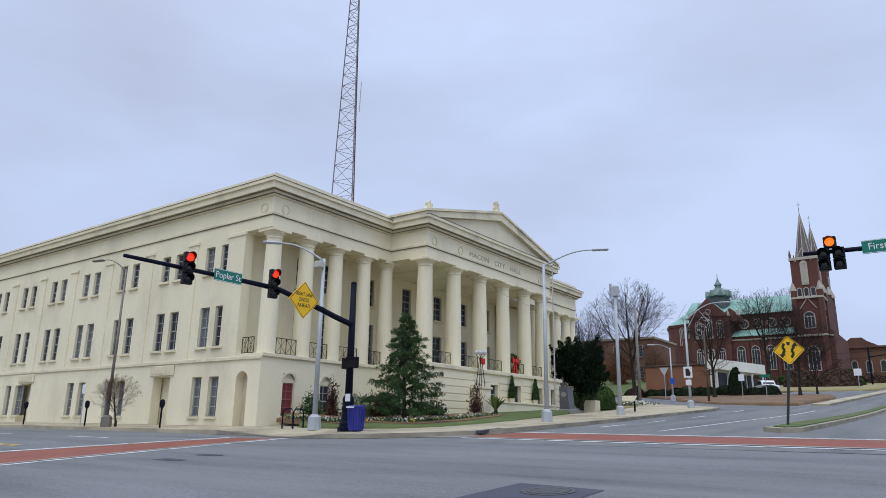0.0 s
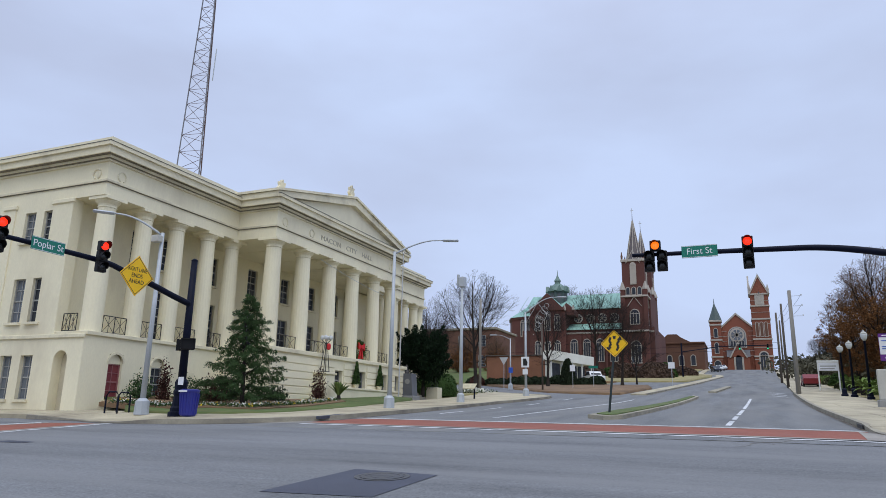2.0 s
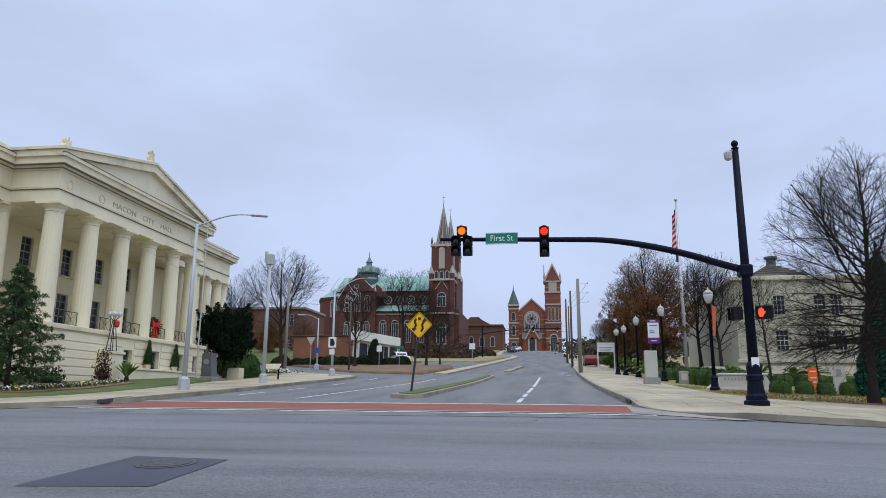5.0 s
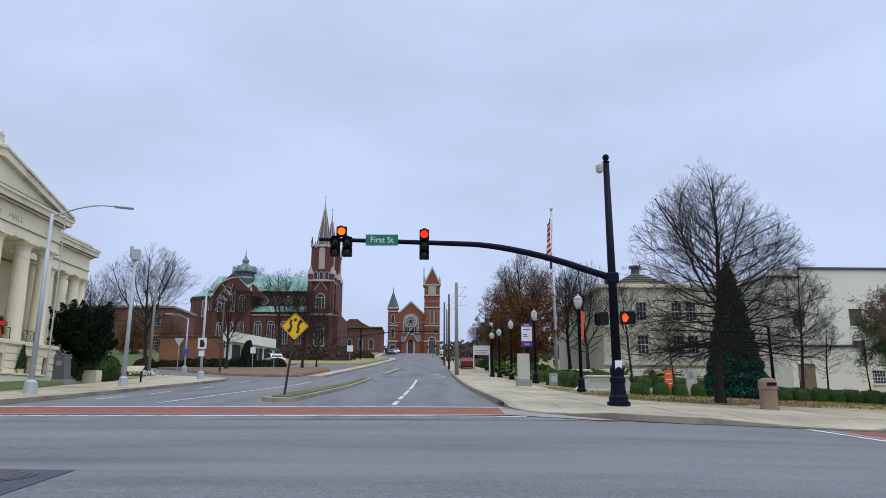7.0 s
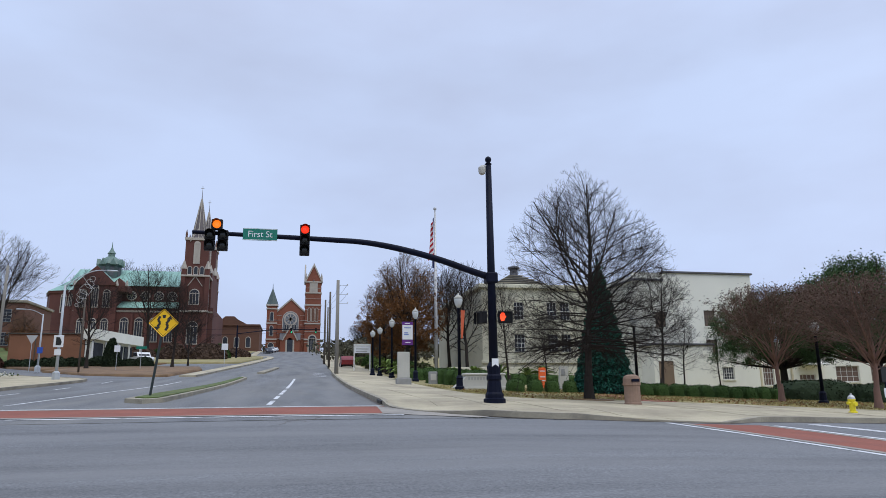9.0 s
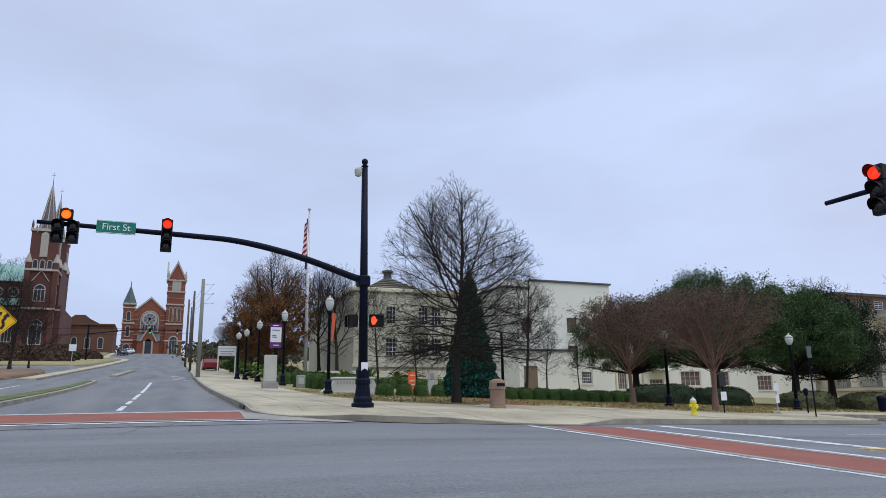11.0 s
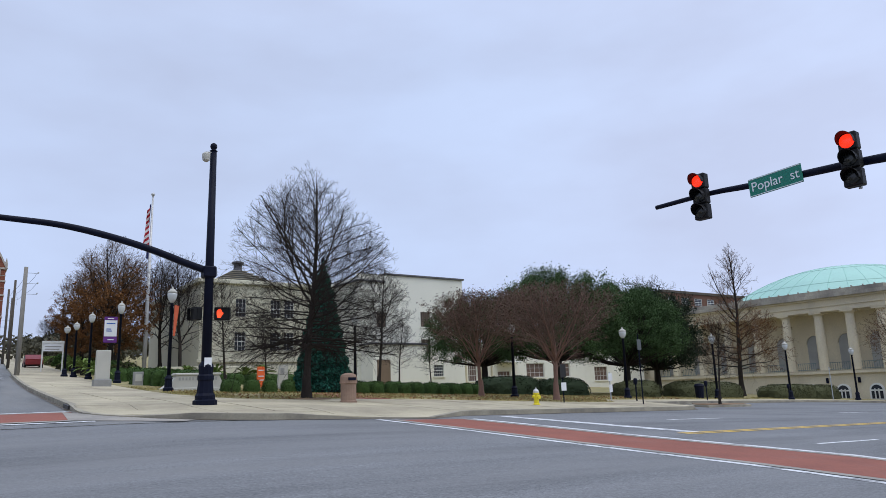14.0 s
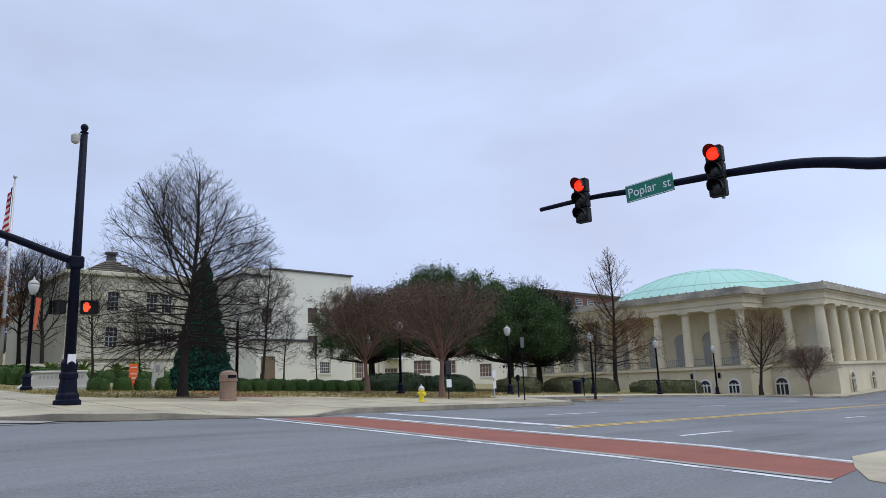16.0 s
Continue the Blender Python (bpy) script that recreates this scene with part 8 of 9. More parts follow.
# Ragged dark juniper beside the portico.
r = random.Random(71)
t = thing("juniper", -23.7, 50.9, H(-23.7, 50.9) + 0.17, "dark windswept juniper with jagged upright tufts", "tree")
w = Wood(72)
w.limb([Vector((0, 0, -0.2)), Vector((0.1, 0, 1.2)), Vector((0.2, 0, 2.6))], 0.2, 0.06, 7)
cs = []
for k in range(120):
    d = Vector((r.gauss(0, 1), r.gauss(0, 1), r.gauss(0.2, 0.9))).normalized()
    q = r.uniform(0.45, 1.0)
    b = Vector((d.x * 1.7 * q, d.y * 1.6 * q, 2.8 + d.z * 2.1 * q))
    way = Vector((d.x * 0.8 + 0.1, d.y * 0.6, 0.6 + 0.6 * r.random() * max(0.2, d.z + 0.6))).normalized()
    long = r.uniform(0.7, 1.7)
    w.limb([Vector((0.1, 0, 1.5)), b, b + way * long * 0.8], 0.03, 0.006, 3)
    for i in range(230):
        u = r.random()
        fat = 0.3 * (1 - u) + 0.03
        cs.append(b + way * long * u + Vector((r.gauss(0, fat), r.gauss(0, fat), r.gauss(0, fat * 0.8))))
w.mesh("trunk", M_bark, t)
leaf_mesh("crown", cs, 0.08, M_juniper, t, 73, 0.03, 1.0, 2.6)
# Cedar on the city-hall lawn.
t = thing("cedar", -21.6, 26.6, H(-21.6, 26.6) + 0.19 + bank(-21.6, 26.6), "grey-green cedar with drooping feathery tiers", "tree")
w = Wood(81)
r = w.r
w.limb(w.path(Vector((0, 0, -0.2)), Vector((0, 0, 1)), 5.4, 8, 0.02, 0.05), 0.11, 0.012, 7)
cs = []
for i in range(105):
    s = (i + r.random()) / 105
    z = 0.08 + 5.1 * s
    L = (2.3 * (1 - s) ** 0.85 * r.uniform(0.62, 1.12) + 0.16) * (0.9 if s < 0.04 else 1.0)
    a = i * 2.399 + r.uniform(-0.25, 0.25)
    p = w.path(Vector((0, 0, z)), Vector((math.cos(a), math.sin(a), 0.42)), L, 6, 0.07, -0.075)
    w.limb(p, 0.02, 0.005, 3)
    for m in range(int(L * 10) + 4):
        u = r.uniform(0.15, 1.0)
        q = p[min(5, int(u * 6))].lerp(p[min(6, int(u * 6) + 1)], (u * 6) % 1)
        side = r.choice((-1, 1)) * r.uniform(0.25, 1.0)
        way = Vector((math.cos(a) - math.sin(a) * side, math.sin(a) + math.cos(a) * side, -0.3 - 0.35 * r.random())).normalized()
        ln = r.uniform(0.18, 0.5) * (1.15 - 0.55 * u) * min(1.0, 0.45 + L * 0.4)
        for j in range(22):
            e = r.random()
            cs.append(q + way * ln * e + Vector((r.gauss(0, 0.03), r.gauss(0, 0.03), r.gauss(0, 0.025) - 0.08 * e * e)))
w.mesh("trunk", M_bark, t)
leaf_mesh("crown", cs, 0.03, M_cedar, t, 83, 0.018, -0.5, 4.0)
# Decorated cone tree in the park.
t = thing("christmas_tree", 18.45, 39.7, H(18.45, 39.7) + 0.17, "tall dark green artificial Christmas tree cone", "Christmas tree")
r = random.Random(91)
part("frame_cone", lathe(B(), 0, 0, [(1.6, 0.0), (1.55, 0.3), (0.18, 7.6), (0.03, 8.1)], 20), mat("dark_green_core", (0.004, 0.016, 0.012), 0.9), t)
cs = []
for i in range(15000):
    s = 1 - math.sqrt(r.random())
    a = r.uniform(0, 6.283)
    rad = 1.62 * (1 - s) + 0.15 + 0.07 * math.sin(s * 60)
    cs.append(Vector((rad * math.cos(a), rad * math.sin(a), 0.05 + 7.9 * s)))
leaf_mesh("crown", cs, 0.1, M_xmas, t, 92, 0.05, 0.3)
part("tree_topper", lathe(B(), 0, 0, [(0.05, 7.95), (0.12, 8.1), (0.02, 8.35)], 8), M_black, t)


def bush(x, y, rx, ry, rz, leaf, label, seed, n=2600, size=0.075, square=0.0, name="bush", lift=0.17, turn=0.0, loose=False):
    """A clipped or loose shrub: a dark core with leaves all over its surface."""
    r = random.Random(seed)
    t = thing(name, x, y, H(x, y) + lift + bank(x, y), label, "shrub")
    t.rotation_euler = (0, 0, radians(turn))
    cs = []
    n = int(n * 0.6) if square > 0.3 else n
    e = 2 + 6 * square
    for i in range(n):
        d = Vector((r.gauss(0, 1), r.gauss(0, 1), abs(r.gauss(0, 1)))).normalized()
        k = (abs(d.x) ** e + abs(d.y) ** e + abs(d.z) ** e) ** (-1 / e)
        k *= 1 + 0.1 * noise.noise(d * 3 + Vector((seed, 0, 0)))
        if loose:
            k *= r.uniform(0.35, 1.12) * (1 + 0.25 * noise.noise(d * 5 + Vector((seed, 3, 0))))
        cs.append(Vector((d.x * rx * k, d.y * ry * k, d.z * rz * k)))
    if loose:
        w = Wood(seed)
        for i in range(26):
            tip = cs[i * 7]
            w.limb([Vector((0, 0, -0.1)), tip * 0.5 + Vector((0, 0, rz * 0.12)), tip], 0.014, 0.004, 3)
        w.mesh("stems", M_bark, t)
        leaf_mesh("leaves", cs, size, leaf, t, seed, 0.05, 0.2)
        return t
    bm = bmesh.new()
    bmesh.ops.create_icosphere(bm, subdivisions=3, radius=1)
    for v in bm.verts:
        d = v.co.normalized()
        k = (abs(d.x) ** e + abs(d.y) ** e + abs(d.z) ** e) ** (-1 / e) * (1.0 if square > 0.3 else 0.95)
        k *= 1 + 0.05 * noise.noise(d * 9 + Vector((seed, 1, 0)))
        v.co = Vector((d.x * rx * k, d.y * ry * k, max(-0.1, d.z * rz * k)))
    part("core", bm, leaf, t)
    leaf_mesh("leaves", cs, size, leaf, t, seed, 0.03, 0.2)
    return t


# Park hedges.
k = 0
for x, y, a in ((12.15, 37.5, 0.46), (13.5, 38.1, 0.4), (14.55, 38.2, 0.37), (15.9, 38.9, 0.36), (19.1, 38.6, 0.4)):
    k += 1
    bush(x, y, a, a, 0.68, M_boxleaf, "clipped rounded dark green box cube", 200 + k, 3000, 0.036, 0.31, "hedge_cube")
for i in range(10):
    k += 1
    bush(20.35 + i * 1.06, 38.3 + 0.12 * i, 0.4, 0.4, 0.64 + 0.03 * (i % 3), M_boxleaf, "clipped box cube in a low hedge row", 220 + k, 2400, 0.04, 0.31, "hedge_cube", turn=6)
for i in range(9):
    k += 1
    bush(22.5 + i * 1.6, 46.6 - 0.1 * i, 0.7, 0.5, 0.6, M_boxleaf, "low clipped box hedge across the park lawn", 240 + k, 2000, 0.05, 0.45, "hedge")
for i in range(8):
    k += 1
    bush(14.9 + i * 1.6, 54.5 + 0.3 * i, 0.68, 0.5, 0.8, M_boxleaf, "clipped box hedge before the terrace", 255 + k, 1900, 0.06, 0.5, "hedge", turn=10)
for i in range(6):
    k += 1
    bush(10.35 + i * 0.4, 51.2 - 1.25 * i, 0.58, 0.62, 1.05, M_boxleaf, "clipped box hedge behind the monument sign", 270 + k, 2200, 0.055, 0.5, "hedge")
for x, y in ((9.9, 57.0), (11.1, 57.6), (12.4, 56.5)):
    k += 1
    bush(x, y, 0.7, 0.5, 0.95, M_boxleaf, "clipped box hedge by the avenue", 276 + k, 1700, 0.06, 0.5, "hedge")
for x, y, a, b, c in ((33.5, 40.5, 2.6, 1.5, 1.25), (37.8, 39.6, 2.3, 1.5, 1.2), (44, 37.5, 2.0, 1.3, 1.2), (52, 38.5, 2.4, 1.4, 1.3), (56.5, 38.7, 2.4, 1.4, 1.3), (66, 38.4, 2.3, 1.4, 1.25), (69.5, 38.6, 2.4, 1.4, 1.3), (72.6, 38.0, 2.2, 1.4, 1.3)):
    k += 1
    bush(x, y, a, b, c, M_dkboxleaf if x < 40 else M_mound, "low clipped evergreen mound under the trees", 280 + k, 5200, 0.07, 0.32)
# Shrubs up the avenue's park side, far shrubs on the cathedral slope.
rr = random.Random(5)
for i in range(13):
    y = 62 + i * 5.0
    k += 1
    bush(9.9 + rr.uniform(0, 2.4), y, 0.9 + rr.random() * 0.6, 0.9, 0.7 + rr.random() * 0.7, rr.choice((M_boxleaf, M_palmleaf, M_mound)), "loose evergreen shrub beside the avenue", 320 + k, 1800, 0.16)
for i in range(16):
    k += 1
    x, y = -45 + i * 2.2 + rr.uniform(-1, 1), 150 + rr.uniform(-16, 16)
    bush(x, y, 2.4 + rr.random() * 1.6, 2.0, 1.6 + rr.random() * 1.4, rr.choice((M_dkboxleaf, M_seed, M_boxleaf, M_seed)), "loose shrub on the slope below the cathedral", 360 + k, 1300, 0.3)
for i in range(12):
    k += 1
    x, y = -36 + i * 1.6 + rr.uniform(-0.5, 0.5), 93.0 + rr.uniform(-1.2, 0.8)
    bush(x, y, 0.9 + rr.random() * 0.5, 0.8, 0.8 + rr.random() * 0.5, rr.choice((M_redshrub, M_dkboxleaf)), "low shrub beside the brick building", 400 + k, 700, 0.14)
bush(-25.2, 57.0, 1.7, 1.6, 1.85, M_boxleaf, "large clipped round green bush", 451, 5200, 0.075, 0.25)
bush(-28.6, 66.5, 1.2, 1.2, 1.2, M_redshrub, "brownish clipped bush on the verge", 452, 3000, 0.09, 0.2)
bush(-29.5, 62.5, 1.5, 1.4, 1.6, M_boxleaf, "green clipped bush on the verge", 453, 3000, 0.09, 0.2)
# City-hall planting.
for x, y, a, c, m_, lab in ((-25.9, 24.6, 0.6, 1.1, M_cedar, "loose green shrub by the wall"), (-24.9, 25.0, 0.32, 1.75, M_redshrub, "tall narrow bronze shrub"), (-23.8, 25.6, 0.75, 1.1, M_cedar, "loose green shrub by the wall"), (-24.5, 28.8, 0.9, 1.3, M_dkboxleaf, "dark shrub beside the cedar"), (-23.7, 27.0, 0.8, 1.2, M_redshrub, "bronze shrub beside the cedar"), (-22.8, 30.6, 0.7, 0.8, M_dkboxleaf, "low dark shrub before the portico"), (-22.0, 33.5, 0.42, 1.75, M_redshrub, "tall narrow bronze shrub before the portico")):
    k += 1
    bush(x, y, a, a, c, m_, lab, 470 + k, 1300 if a < 0.5 else 1700, 0.062, loose=True)
for y in (40.2, 43.4):
    k += 1
    t = thing("topiary", XP + 0.88, y, 1.57, "dark green clipped cone in a planter", "shrub")
    part("pot", lathe(B(), 0, 0, [(0.15, 0.0), (0.2, 0.24), (0.21, 0.27)], 10), M_cream_trim, t)
    rt = random.Random(k)
    cs = []
    for i in range(1400):
        s = rt.random()
        a = rt.uniform(0, 6.28)
        rad = 0.24 * (1 - s) + 0.03
        cs.append(Vector((rad * math.cos(a), rad * math.sin(a), 0.25 + 1.45 * s)))
    part("core", lathe(B(), 0, 0, [(0.2, 0.25), (0.21, 0.4), (0.1, 1.1), (0.02, 1.65)], 10), M_dkboxleaf, t)
    leaf_mesh("leaves", cs, 0.06, M_boxleaf, t, k, 0.02)


def palm(x, y, s, seed, label="small spiky palm with arching fronds", lift=0.17, steep=0.0):
    r = random.Random(seed)
    t = thing("palm", x, y, H(x, y) + lift, label, "palm")
    part("stem", lathe(B(), 0, 0, [(0.13 * s, -0.1), (0.16 * s, 0.2 * s), (0.1 * s, 0.5 * s)], 8), M_bark, t)
    bm = B()
    for k in range(26):
        a, e = k * 2.399, r.uniform(0.35 + steep, 1.3)
        pts = [Vector((math.cos(a) * math.cos(e) * u * s * 1.1, math.sin(a) * math.cos(e) * u * s * 1.1, 0.4 * s + math.sin(e) * u * s * 1.2 - (0.55 - 0.6 * steep) * u * u * s)) for u in (0, 0.25, 0.5, 0.75, 1.0)]
        side = Vector((-math.sin(a), math.cos(a), 0)) * 0.07 * s
        rows = [(bm.verts.new(p - side * q + Vector((0, 0, 0.04 * s * q))), bm.verts.new(p), bm.verts.new(p + side * q + Vector((0, 0, 0.04 * s * q)))) for p, q in zip(pts, (0.3, 1, 1.2, 0.9, 0.1))]
        for p, q in zip(rows, rows[1:]):
            bm.faces.new((p[0], p[1], q[1], q[0]))
            bm.faces.new((p[1], p[2], q[2], q[1]))
    part("fronds", bm, M_palmleaf, t)
    return t


palm(-22.2, 36.0, 1.0, 1, "spiky upright yucca with narrow leaves", steep=0.5)
for i, (x, y, s) in enumerate(((15.6, 59.5, 1.3), (18.2, 60.5, 1.5), (20.6, 60.0, 1.4), (22.6, 61.5, 1.6), (13.6, 59, 1.2), (24.4, 60.5, 1.2), (11.5, 62, 1.4), (10.8, 70, 1.5))):
    palm(x, y, s, 10 + i)
for i, (x, y, s) in enumerate(((8.9, 57, 1.3), (9.3, 60.5, 1.5), (9.0, 64.5, 1.4), (9.2, 69, 1.6), (9.4, 74, 1.5), (9.6, 80, 1.6))):
    palm(x, y, s, 40 + i, "bright green palm-like shrub beside the avenue")

# Flower bed along the lawn edge.
t = thing("flower_bed", -22, 30, H(-22, 30), "bed of white and yellow pansies with pine straw", "flower bed", kind="stuff")
ORG[t] = Vector(t.location)
bm = drape([(-26.6, 23.0), (-22.4, 22.9), (-19.7, 25.3), (-19.9, 29.5), (-21.2, 35.2), (-22.6, 36.5), (-23.4, 32), (-24.0, 28), (-26.6, 26)], 0.24, 1.5, 0.2)
banked(bm)
part("pine_straw", bm, M_mulch, t)
edge = [(-25.5, 23.2), (-22.4, 23.1), (-20.0, 25.4), (-20.2, 29.5), (-21.4, 35.0)]
rf = random.Random(7)
for m_, nn, off in ((M_flower, 420, 0.34), (M_yflower, 130, 0.33), (M_cedar, 3000, 0.3)):
    pts = []
    for i in range(nn):
        s = rf.random() * (len(edge) - 1)
        a, b = edge[int(s)], edge[int(s) + 1]
        u = s % 1
        x, y = a[0] + (b[0] - a[0]) * u - rf.random() * 0.75, a[1] + (b[1] - a[1]) * u + rf.gauss(0, 0.12)
        pts.append(Vector((x, y, H(x, y) + bank(x, y) + off + rf.uniform(-0.02, 0.05))) - ORG[t])
    leaf_mesh("flowers" if m_ is not M_cedar else "flower_leaves", pts, 0.085 if m_ is not M_cedar else 0.07, m_, t, 8, 0.03, 0.8, 1.1)

# Far woods behind everything.
def far_wood(name, pts, h, seed, n, label, size=0.7):
    r = random.Random(seed)
    t = thing(name, pts[0][0], pts[0][1], H(0, 230), label, "woods", kind="stuff")
    ORG[t] = Vector(t.location)
    cs = []
    for i in range(n):
        s = r.random() * (len(pts) - 1)
        a, b = pts[int(s)], pts[int(s) + 1]
        u = s % 1
        x, y = a[0] + (b[0] - a[0]) * u + r.gauss(0, 4), a[1] + (b[1] - a[1]) * u + r.gauss(0, 4)
        top = h * (0.65 + 0.5 * noise.noise(Vector((x * 0.06, y * 0.06, seed))))
        cs.append(Vector((x, y, a[2] + (b[2] - a[2]) * u + top * math.sqrt(r.random()))) - ORG[t])
    leaf_mesh("crowns", cs, size, M_farwood, t, seed, 0.5, 0.3, 1.5)
    return t


far_wood("far_woods", [(14, 230, 13), (40, 225, 11), (70, 215, 8), (110, 200, 5)], 9, 3, 13000, "far winter woods beyond the park")
far_wood("far_woods", [(-90, 250, 12), (-50, 262, 12), (-14, 262, 13)], 10, 4, 10000, "far winter woods behind the cathedral")
far_wood("far_woods", [(15, 122, 6), (19, 150, 8), (24, 180, 10)], 5, 6, 18000, "thicket beside the upper avenue", 0.5)

# ---------- cars ----------
def car(x, y, turn, paint, label, kind="saloon"):
    t = thing("car", x, y, H(x, y), label, "car")
    t.rotation_euler = (0, 0, radians(turn))
    prof = [(-2.2, 0.35), (2.2, 0.35), (2.25, 0.7), (2.1, 0.9), (1.1, 1.0), (0.5, 1.45), (-1.0, 1.5), (-1.7, 1.05), (-2.2, 0.98)] if kind == "saloon" else [(-2.7, 0.45), (2.6, 0.45), (2.65, 0.95), (2.5, 1.1), (1.3, 1.2), (0.8, 1.8), (-0.6, 1.82), (-0.75, 1.2), (-2.7, 1.2)]
    bm = prism(B(), prof, -0.86, 0.86, "y")
    bmesh.ops.bevel(bm, geom=bm.edges[:], offset=0.06, segments=2, affect="EDGES")
    body = part("body", bm, paint, t, smooth=False)
    g = [(0.98, 1.06), (0.47, 1.4), (-0.95, 1.44), (-1.5, 1.08)] if kind == "saloon" else [(1.15, 1.26), (0.72, 1.74), (-0.52, 1.75), (-0.6, 1.26)]
    part("side_glass", prism(B(), g, -0.875, 0.875, "y"), M_glass, t)
    c, d = g[0], g[1]
    part("windscreen", prism(B(), [(c[0] + 0.06, c[1]), (c[0] + 0.1, c[1] + 0.02), (d[0] + 0.1, d[1] + 0.02), (d[0] + 0.06, d[1])], -0.7, 0.7, "y"), M_glass, t)
    for wx in (-1.4, 1.4):
        for wy in (-0.82, 0.82):
            bm = lathe(B(), 0, 0, [(0.33, -0.1), (0.35, -0.05), (0.35, 0.05), (0.33, 0.1)], 16)
            bm.transform(Matrix.Translation((wx * (1.15 if kind != "saloon" else 1), wy, 0.34)) @ pose(0, 0, 0, 90))
            wh = part("wheel", bm, M_rubber, t)
            bm = lathe(B(), 0, 0, [(0.2, -0.11), (0.2, 0.11)], 12)
            bm.transform(Matrix.Translation((wx * (1.15 if kind != "saloon" else 1), wy, 0.34)) @ pose(0, 0, 0, 90))
            part("rim", bm, M_silver, wh)
    for s in (-0.6, 0.6):
        part("headlight", box(B(), prof[2][0] - 0.06, prof[2][0] + 0.02, s - 0.18, s + 0.18, 0.68, 0.84, 0.02), M_lamp_glass, t)
    return t


bush(-21.4, 91.2, 0.95, 0.95, 3.4, M_dkboxleaf, "small dark conifer before the white office", 499, 2600, 0.12)
car(-19.9, 100.5, -60, M_carwhite, "white pickup truck parked by the office", "truck")
car(-6.8, 196, -75, M_cardark, "dark blue saloon parked up the avenue")
car(-6.2, 203, -75, M_carwhite, "silver saloon parked up the avenue")
car(-5.6, 210, -75, M_carwhite, "silver saloon parked up the avenue")
car(7.0, 92, 90, M_carred, "dark red car parked by the white board")
# White board by the avenue.
t = thing("notice_board", 7.6, 78, H(7.6, 78) + 0.15, "white site board on two posts", "sign board")
part("board", box(B(), -0.85, 0.85, -0.05, 0.05, 1.95, 2.7, 0.02), M_signwhite, t)
part("header", box(B(), -0.95, 0.95, -0.08, 0.08, 2.7, 2.95, 0.02), M_whiteframe, t)
for s in (-0.88, 0.88):
    part("post", box(B(), s - 0.06, s + 0.06, -0.06, 0.06, -0.1, 2.9), M_whiteframe, t)
for k_ in range(2):
    part("writing_bar", box(B(), -0.7, 0.7 - 0.15 * k_, -0.06, -0.051, 2.35 - 0.25 * k_, 2.45 - 0.25 * k_), M_frame, t)

# Far signal gantry, stop sign, small signs.
t = at_world(thing("traffic_signal", -8.4, 150, H(-8.4, 150), "far black signal mast with green lights", "traffic signal", "signal masts"))
z = H(-11.5, 150)
part("pole", tube(B(), [(-11.5, 150, z), (-11.5, 150, z + 7)], 0.17, 6), M_black, t)
part("mast_arm", tube(B(), [(-11.5, 150, z + 5.2), (-4, 150, z + 6.2), (5.5, 150, z + 6.3)], 0.11, 6), M_black, t)
for x in (-0.5, 4.6):
    signal_head(t, x, 149.85, z + 6.0, 0, 2, M_green_lens)
sign_post(-8.0, 88, 2.9, [(2.1, 2.85, 0.75, M_signwhite)], "far back of an octagonal sign on a grey post", material=M_galv)
t = sign_post(-26.4, 79.6, 3.6, [], "grey post with the back of a yield sign", material=M_galv)
part("yield_plate", prism(B(), [(-0.55, 3.6), (0.55, 3.6), (0.0, 2.65)], -0.06, -0.045, "y"), M_silver, t)
bd = thing("rock_bed", -24.8, 64.2, H(-24.8, 64.2) + 0.16, "low bed of pale grey rocks and winter plants", "flower bed", kind="stuff")
rk = random.Random(19)
leaf_mesh("pale_plants", [Vector((rk.gauss(0, 0.9), rk.gauss(0, 0.5), rk.uniform(0.02, 0.4))) for _ in range(900)], 0.12, M_flower, bd, 20, 0.05, 0.4, 1.3)
leaf_mesh("green_plants", [Vector((rk.gauss(0, 0.9), rk.gauss(0, 0.5), rk.uniform(0.0, 0.3))) for _ in range(500)], 0.12, M_boxleaf, bd, 21, 0.05, 0.4, 1.6)
sign_post(-24.05, 75.0, 3.2, [(1.8, 2.4, 0.5, M_signblue)], "slim grey post with a small blue sign", material=M_galv)
sign_post(-18.2, 80, 2.9, [(1.9, 2.6, 0.6, M_signwhite)], "grey post with the back of a small sign", material=M_galv)
sign_post(-16.6, 84, 2.6, [(2.2, 2.5, 1.1, M_signgreen)], "grey post with a small green street blade", material=M_galv)

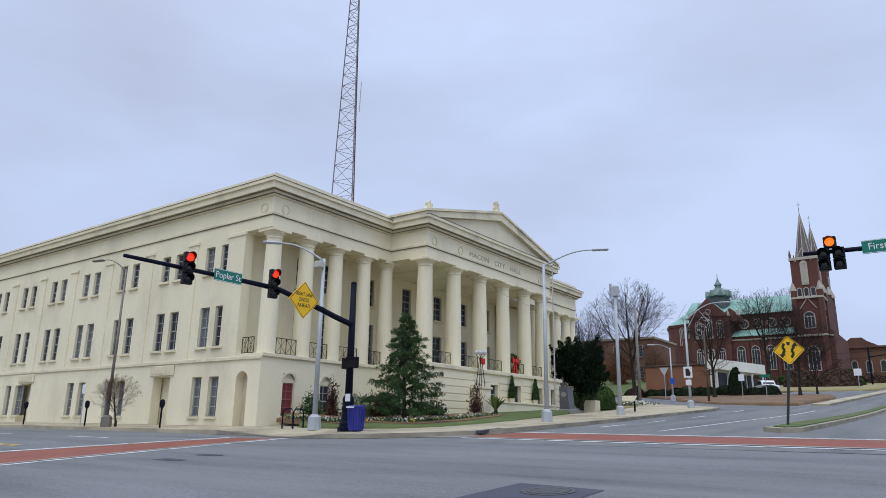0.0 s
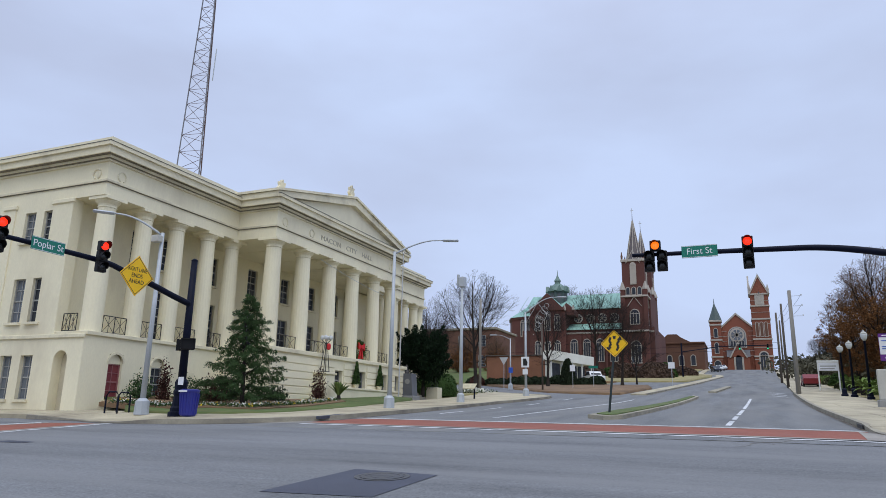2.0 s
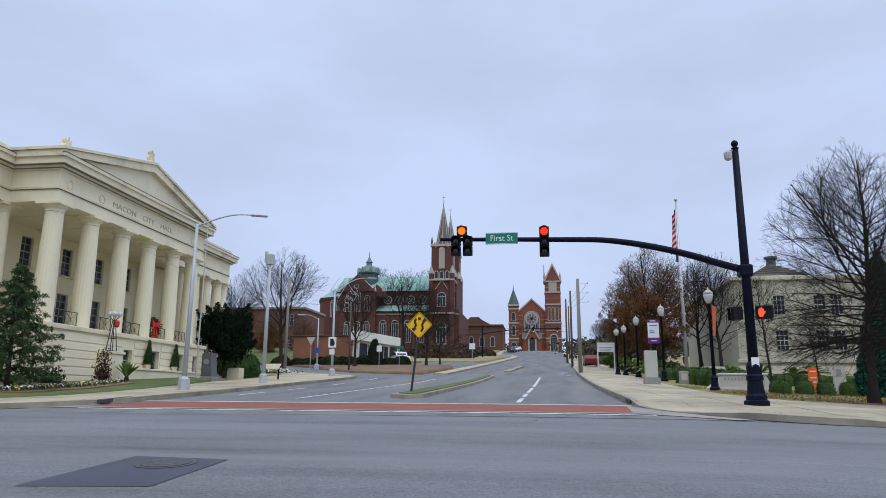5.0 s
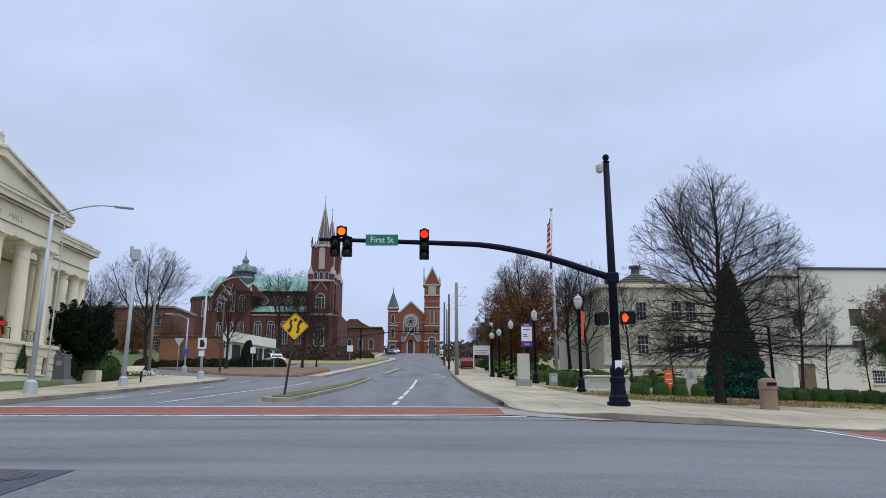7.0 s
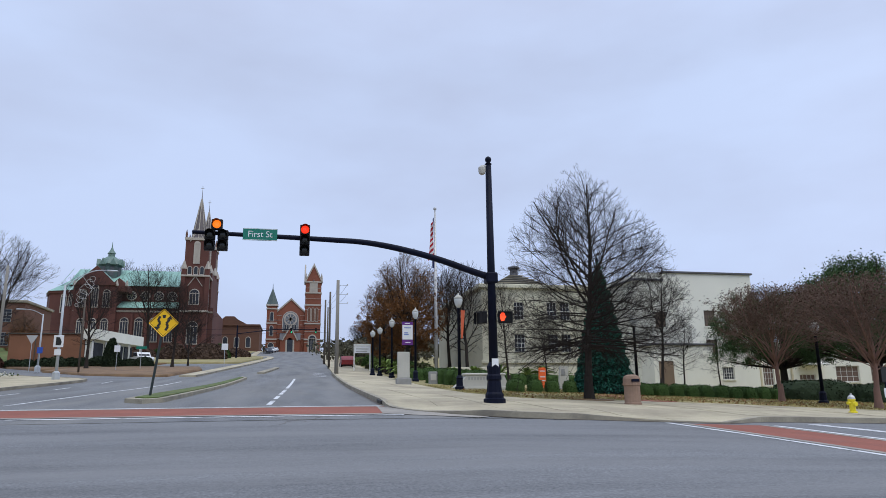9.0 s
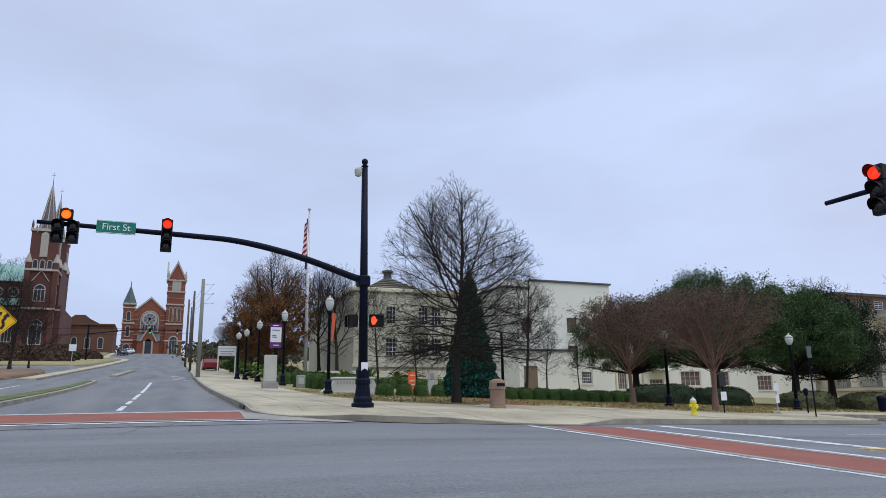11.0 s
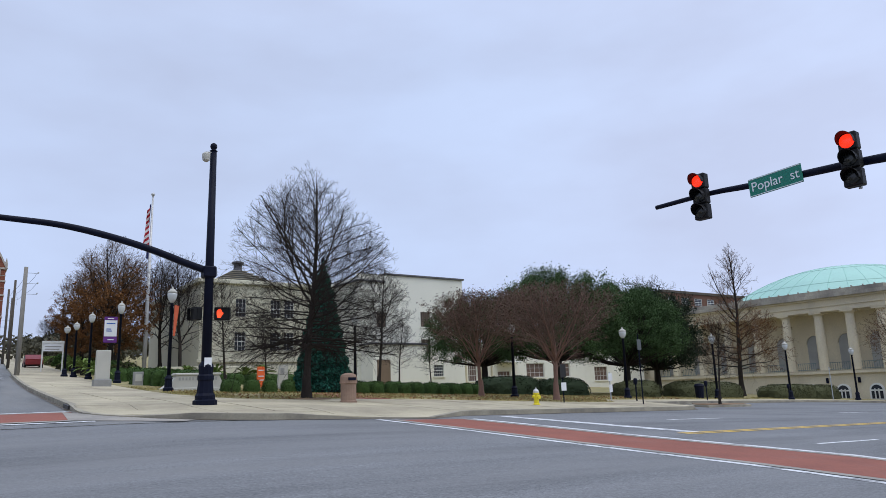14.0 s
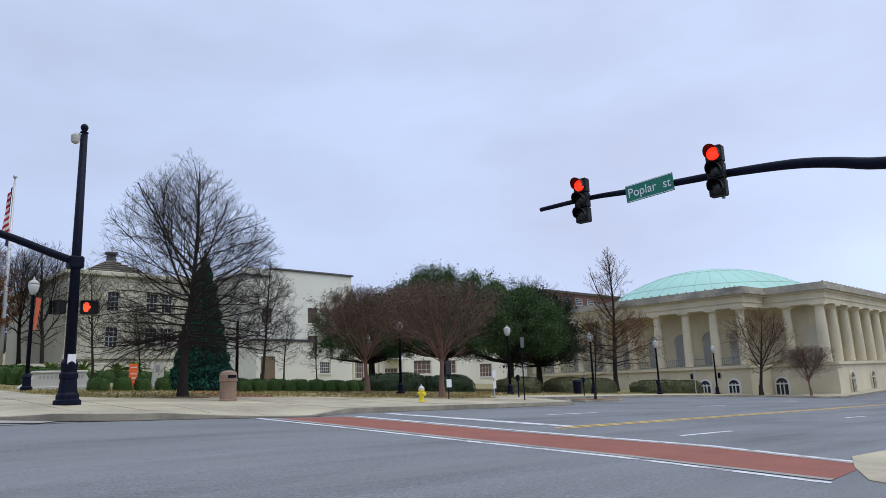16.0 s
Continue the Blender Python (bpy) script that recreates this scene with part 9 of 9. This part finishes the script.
# ---------- things on the city hall ----------
def globe_lamp(x, y, z):
    t = thing("globe_lamp", x, y, z, "black iron lamp standard with a cluster of globes", "lamp", "portico lamps")
    for sx in (-1, 1):
        for sy in (-1, 1):
            part("post", tube(B(), [(0.2 * sx, 0.2 * sy, 0), (0.05 * sx, 0.05 * sy, 1.75)], 0.025, 5), M_iron, t)
    for z_, w_ in ((0.05, 0.2), (0.75, 0.14), (1.72, 0.055)):
        bm = B()
        for a, b in (((-1, -1), (1, -1)), ((1, -1), (1, 1)), ((1, 1), (-1, 1)), ((-1, 1), (-1, -1))):
            tube(bm, [(a[0] * w_, a[1] * w_, z_), (b[0] * w_, b[1] * w_, z_)], 0.018, 4)
        part("ring", bm, M_iron, t)
    for k in range(4):
        a = math.pi / 2 * k + 0.4
        part("bracket", tube(B(), [(0, 0, 1.7), (0.26 * math.cos(a), 0.26 * math.sin(a), 1.95)], 0.025, 5), M_iron, t)
        part("globe", lathe(B(), 0.26 * math.cos(a), 0.26 * math.sin(a), [(0.05, 1.95), (0.1, 1.99), (0.135, 2.1), (0.1, 2.2), (0.03, 2.24)], 10), M_lamp_glass, t, smooth=True)
    part("bow", box(B(), 0.05, 0.3, -0.1, 0.15, 1.35, 1.75, 0.08), M_bow, t, "red ribbon bow")
    return t


globe_lamp(XP + 1.05, 36.1, 2.34)
globe_lamp(XP + 1.4, 51.65, 2.1)
t = thing("wreath", XP - 0.2, 42.2, BELT + 0.3, "large green wreath with a red ribbon bow on the railing", "wreath")
bm = B()
tube(bm, [(0.02, 0.55 * math.cos(a * math.pi / 10), 0.75 + 0.55 * math.sin(a * math.pi / 10)) for a in range(21)], 0.14, 6)
part("ring", bm, M_boxleaf, t)
rw = random.Random(3)
leaf_mesh("leaves", [Vector((0.02, 0.55 * math.cos(a), 0.75 + 0.55 * math.sin(a))) for a in [rw.uniform(0, 6.28) for _ in range(900)]], 0.09, M_boxleaf, t, 4, 0.09)
bm = B()
for s in (-1, 1):
    prism(bm, [(0.0, 0.95), (s * 0.42, 1.25), (s * 0.42, 0.75)], 0.12, 0.25, "x")
    prism(bm, [(s * 0.05, 0.95), (s * 0.32, 0.15), (s * 0.1, 0.15)], 0.12, 0.22, "x")
box(bm, 0.1, 0.3, -0.1, 0.1, 0.85, 1.1, 0.03)
part("bow", bm, M_bow, t, "red ribbon bow")
# Cable strung along the portico.
t = at_world(thing("cable", XP + 0.25, 41, 9.2, "thin pale cable strung across the portico columns", "cable"))
part("wire", tube(B(), [(XP + 0.2, 36.2 + 8.6 * u, 9.45 - 0.9 * u - 0.5 * u * (1 - u)) for u in [i / 8 for i in range(9)]], 0.016, 4), M_galv, t)
# Wire light decoration hung by the far lamp.
t = thing("light_decoration", -16.4, 58.6, H(-17, 58.6) + 5.6, "white wire light decoration hung on the lamp arm", "decoration")
bm = B()
rd = random.Random(12)
for k_ in range(7):
    u = k_ / 6
    c_ = Vector((0.9 - 1.2 * u, 0, 2.3 - 2.5 * u))
    q_ = 0.5 - 0.12 * abs(k_ - 2)
    tube(bm, [c_ + Vector((q_ * math.cos(b_ * 1.05) * rd.uniform(0.7, 1.2), 0, q_ * math.sin(b_ * 1.05) * rd.uniform(0.7, 1.2))) for b_ in range(7)], 0.011, 3)
tube(bm, [(-0.75, 0, 1.2), (0.1, 0, 2.6), (0.9, 0, 1.5)], 0.02, 3)
part("wire_rays", bm, M_flagwhite, t)


# ---------- loose ground cover in the park ----------
def inside(poly, x, y):
    hit = False
    for (x0, y0), (x1, y1) in zip(poly, poly[1:] + poly[:1]):
        if (y0 > y) != (y1 > y) and x < (x1 - x0) * (y - y0) / (y1 - y0) + x0:
            hit = not hit
    return hit


r = random.Random(611)
blades, fallen = [], []
while len(blades) < 42000:
    x, y = 8 + 55 * r.random() ** 1.3, 26 + 20 * r.random()
    if inside([tuple(p[:2]) for p in PARK], x, y) and noise.noise(Vector((x * 0.4, y * 0.4, 0))) > -0.35 + 0.3 * r.random():
        blades.append(Vector((x, y, H(x, y) + 0.2)))
while len(fallen) < 2000:
    x, y = 9 + 36 * r.random(), 26.5 + 12 * r.random()
    if inside([tuple(p[:2]) for p in PARK], x, y):
        fallen.append(Vector((x, y, H(x, y) + 0.2)))
base = Vector((20, 34, H(20, 34) + 0.17))
t = thing("lawn_grass", *base, "short straw-coloured winter grass on the park lawn", "grass")
leaf_mesh("grass_blades", [p - base for p in blades], 0.022, M_drygrass, t, 612, 0.01, 2.5, 4.5)
t = thing("leaf_litter", *base, "brown fallen leaves scattered on the park lawn", "leaves")
leaf_mesh("fallen_leaves", [p - base for p in fallen], 0.075, M_litter, t, 613, 0.012, 0.0, 1.6)

# ---------- pavement slabs near the crossing ----------
def slabs(parent, poly, keep, size=1.55):
    """Cuts the pavement's outline into slabs, each a piece with open joints."""
    bm = B()
    bm.faces.new([bm.verts.new((x, y, 0)) for x, y in poly])
    for ax in (0, 1):
        for i in range(-60, 60):
            co, no = [0, 0, 0], [0, 0, 0]
            co[ax], no[ax] = i * size + 0.3, 1
            bmesh.ops.bisect_plane(bm, geom=bm.verts[:] + bm.edges[:] + bm.faces[:], plane_co=co, plane_no=no, dist=1e-4)
    n = 0
    for f in bm.faces:
        c = f.calc_center_median()
        if not keep(c.x, c.y) or f.calc_area() < 0.12 or n >= 290:
            continue
        n += 1
        rim = []
        for v in f.verts:
            d = Vector((c.x - v.co.x, c.y - v.co.y))
            p = Vector((v.co.x, v.co.y)) + d * (0.014 / max(0.1, d.length))
            rim.append((p.x, p.y))
        k = len(rim)
        rise = 0.164 + 0.006 * math.sin(c.x * 7.1 + c.y * 3.7)
        verts = [(x, y, H(x, y) + rise - ramp(x, y)) for x, y in rim] + [(x, y, H(x, y) + 0.14 - ramp(x, y)) for x, y in rim]
        area = sum(rim[i][0] * rim[(i + 1) % k][1] - rim[(i + 1) % k][0] * rim[i][1] for i in range(k))
        order = range(k) if area > 0 else range(k - 1, -1, -1)
        faces = [tuple(order)] + [(i, (i + 1) % k, k + (i + 1) % k, k + i) for i in range(k)]
        raw("slab", verts, faces, M_concrete, parent)
    bm.free()


slabs(bpy.data.objects["pavement"], WEST, lambda x, y: x > -46 and y < 46)
slabs(bpy.data.objects["pavement_park"], EAST, lambda x, y: x < 30 and y < 50)
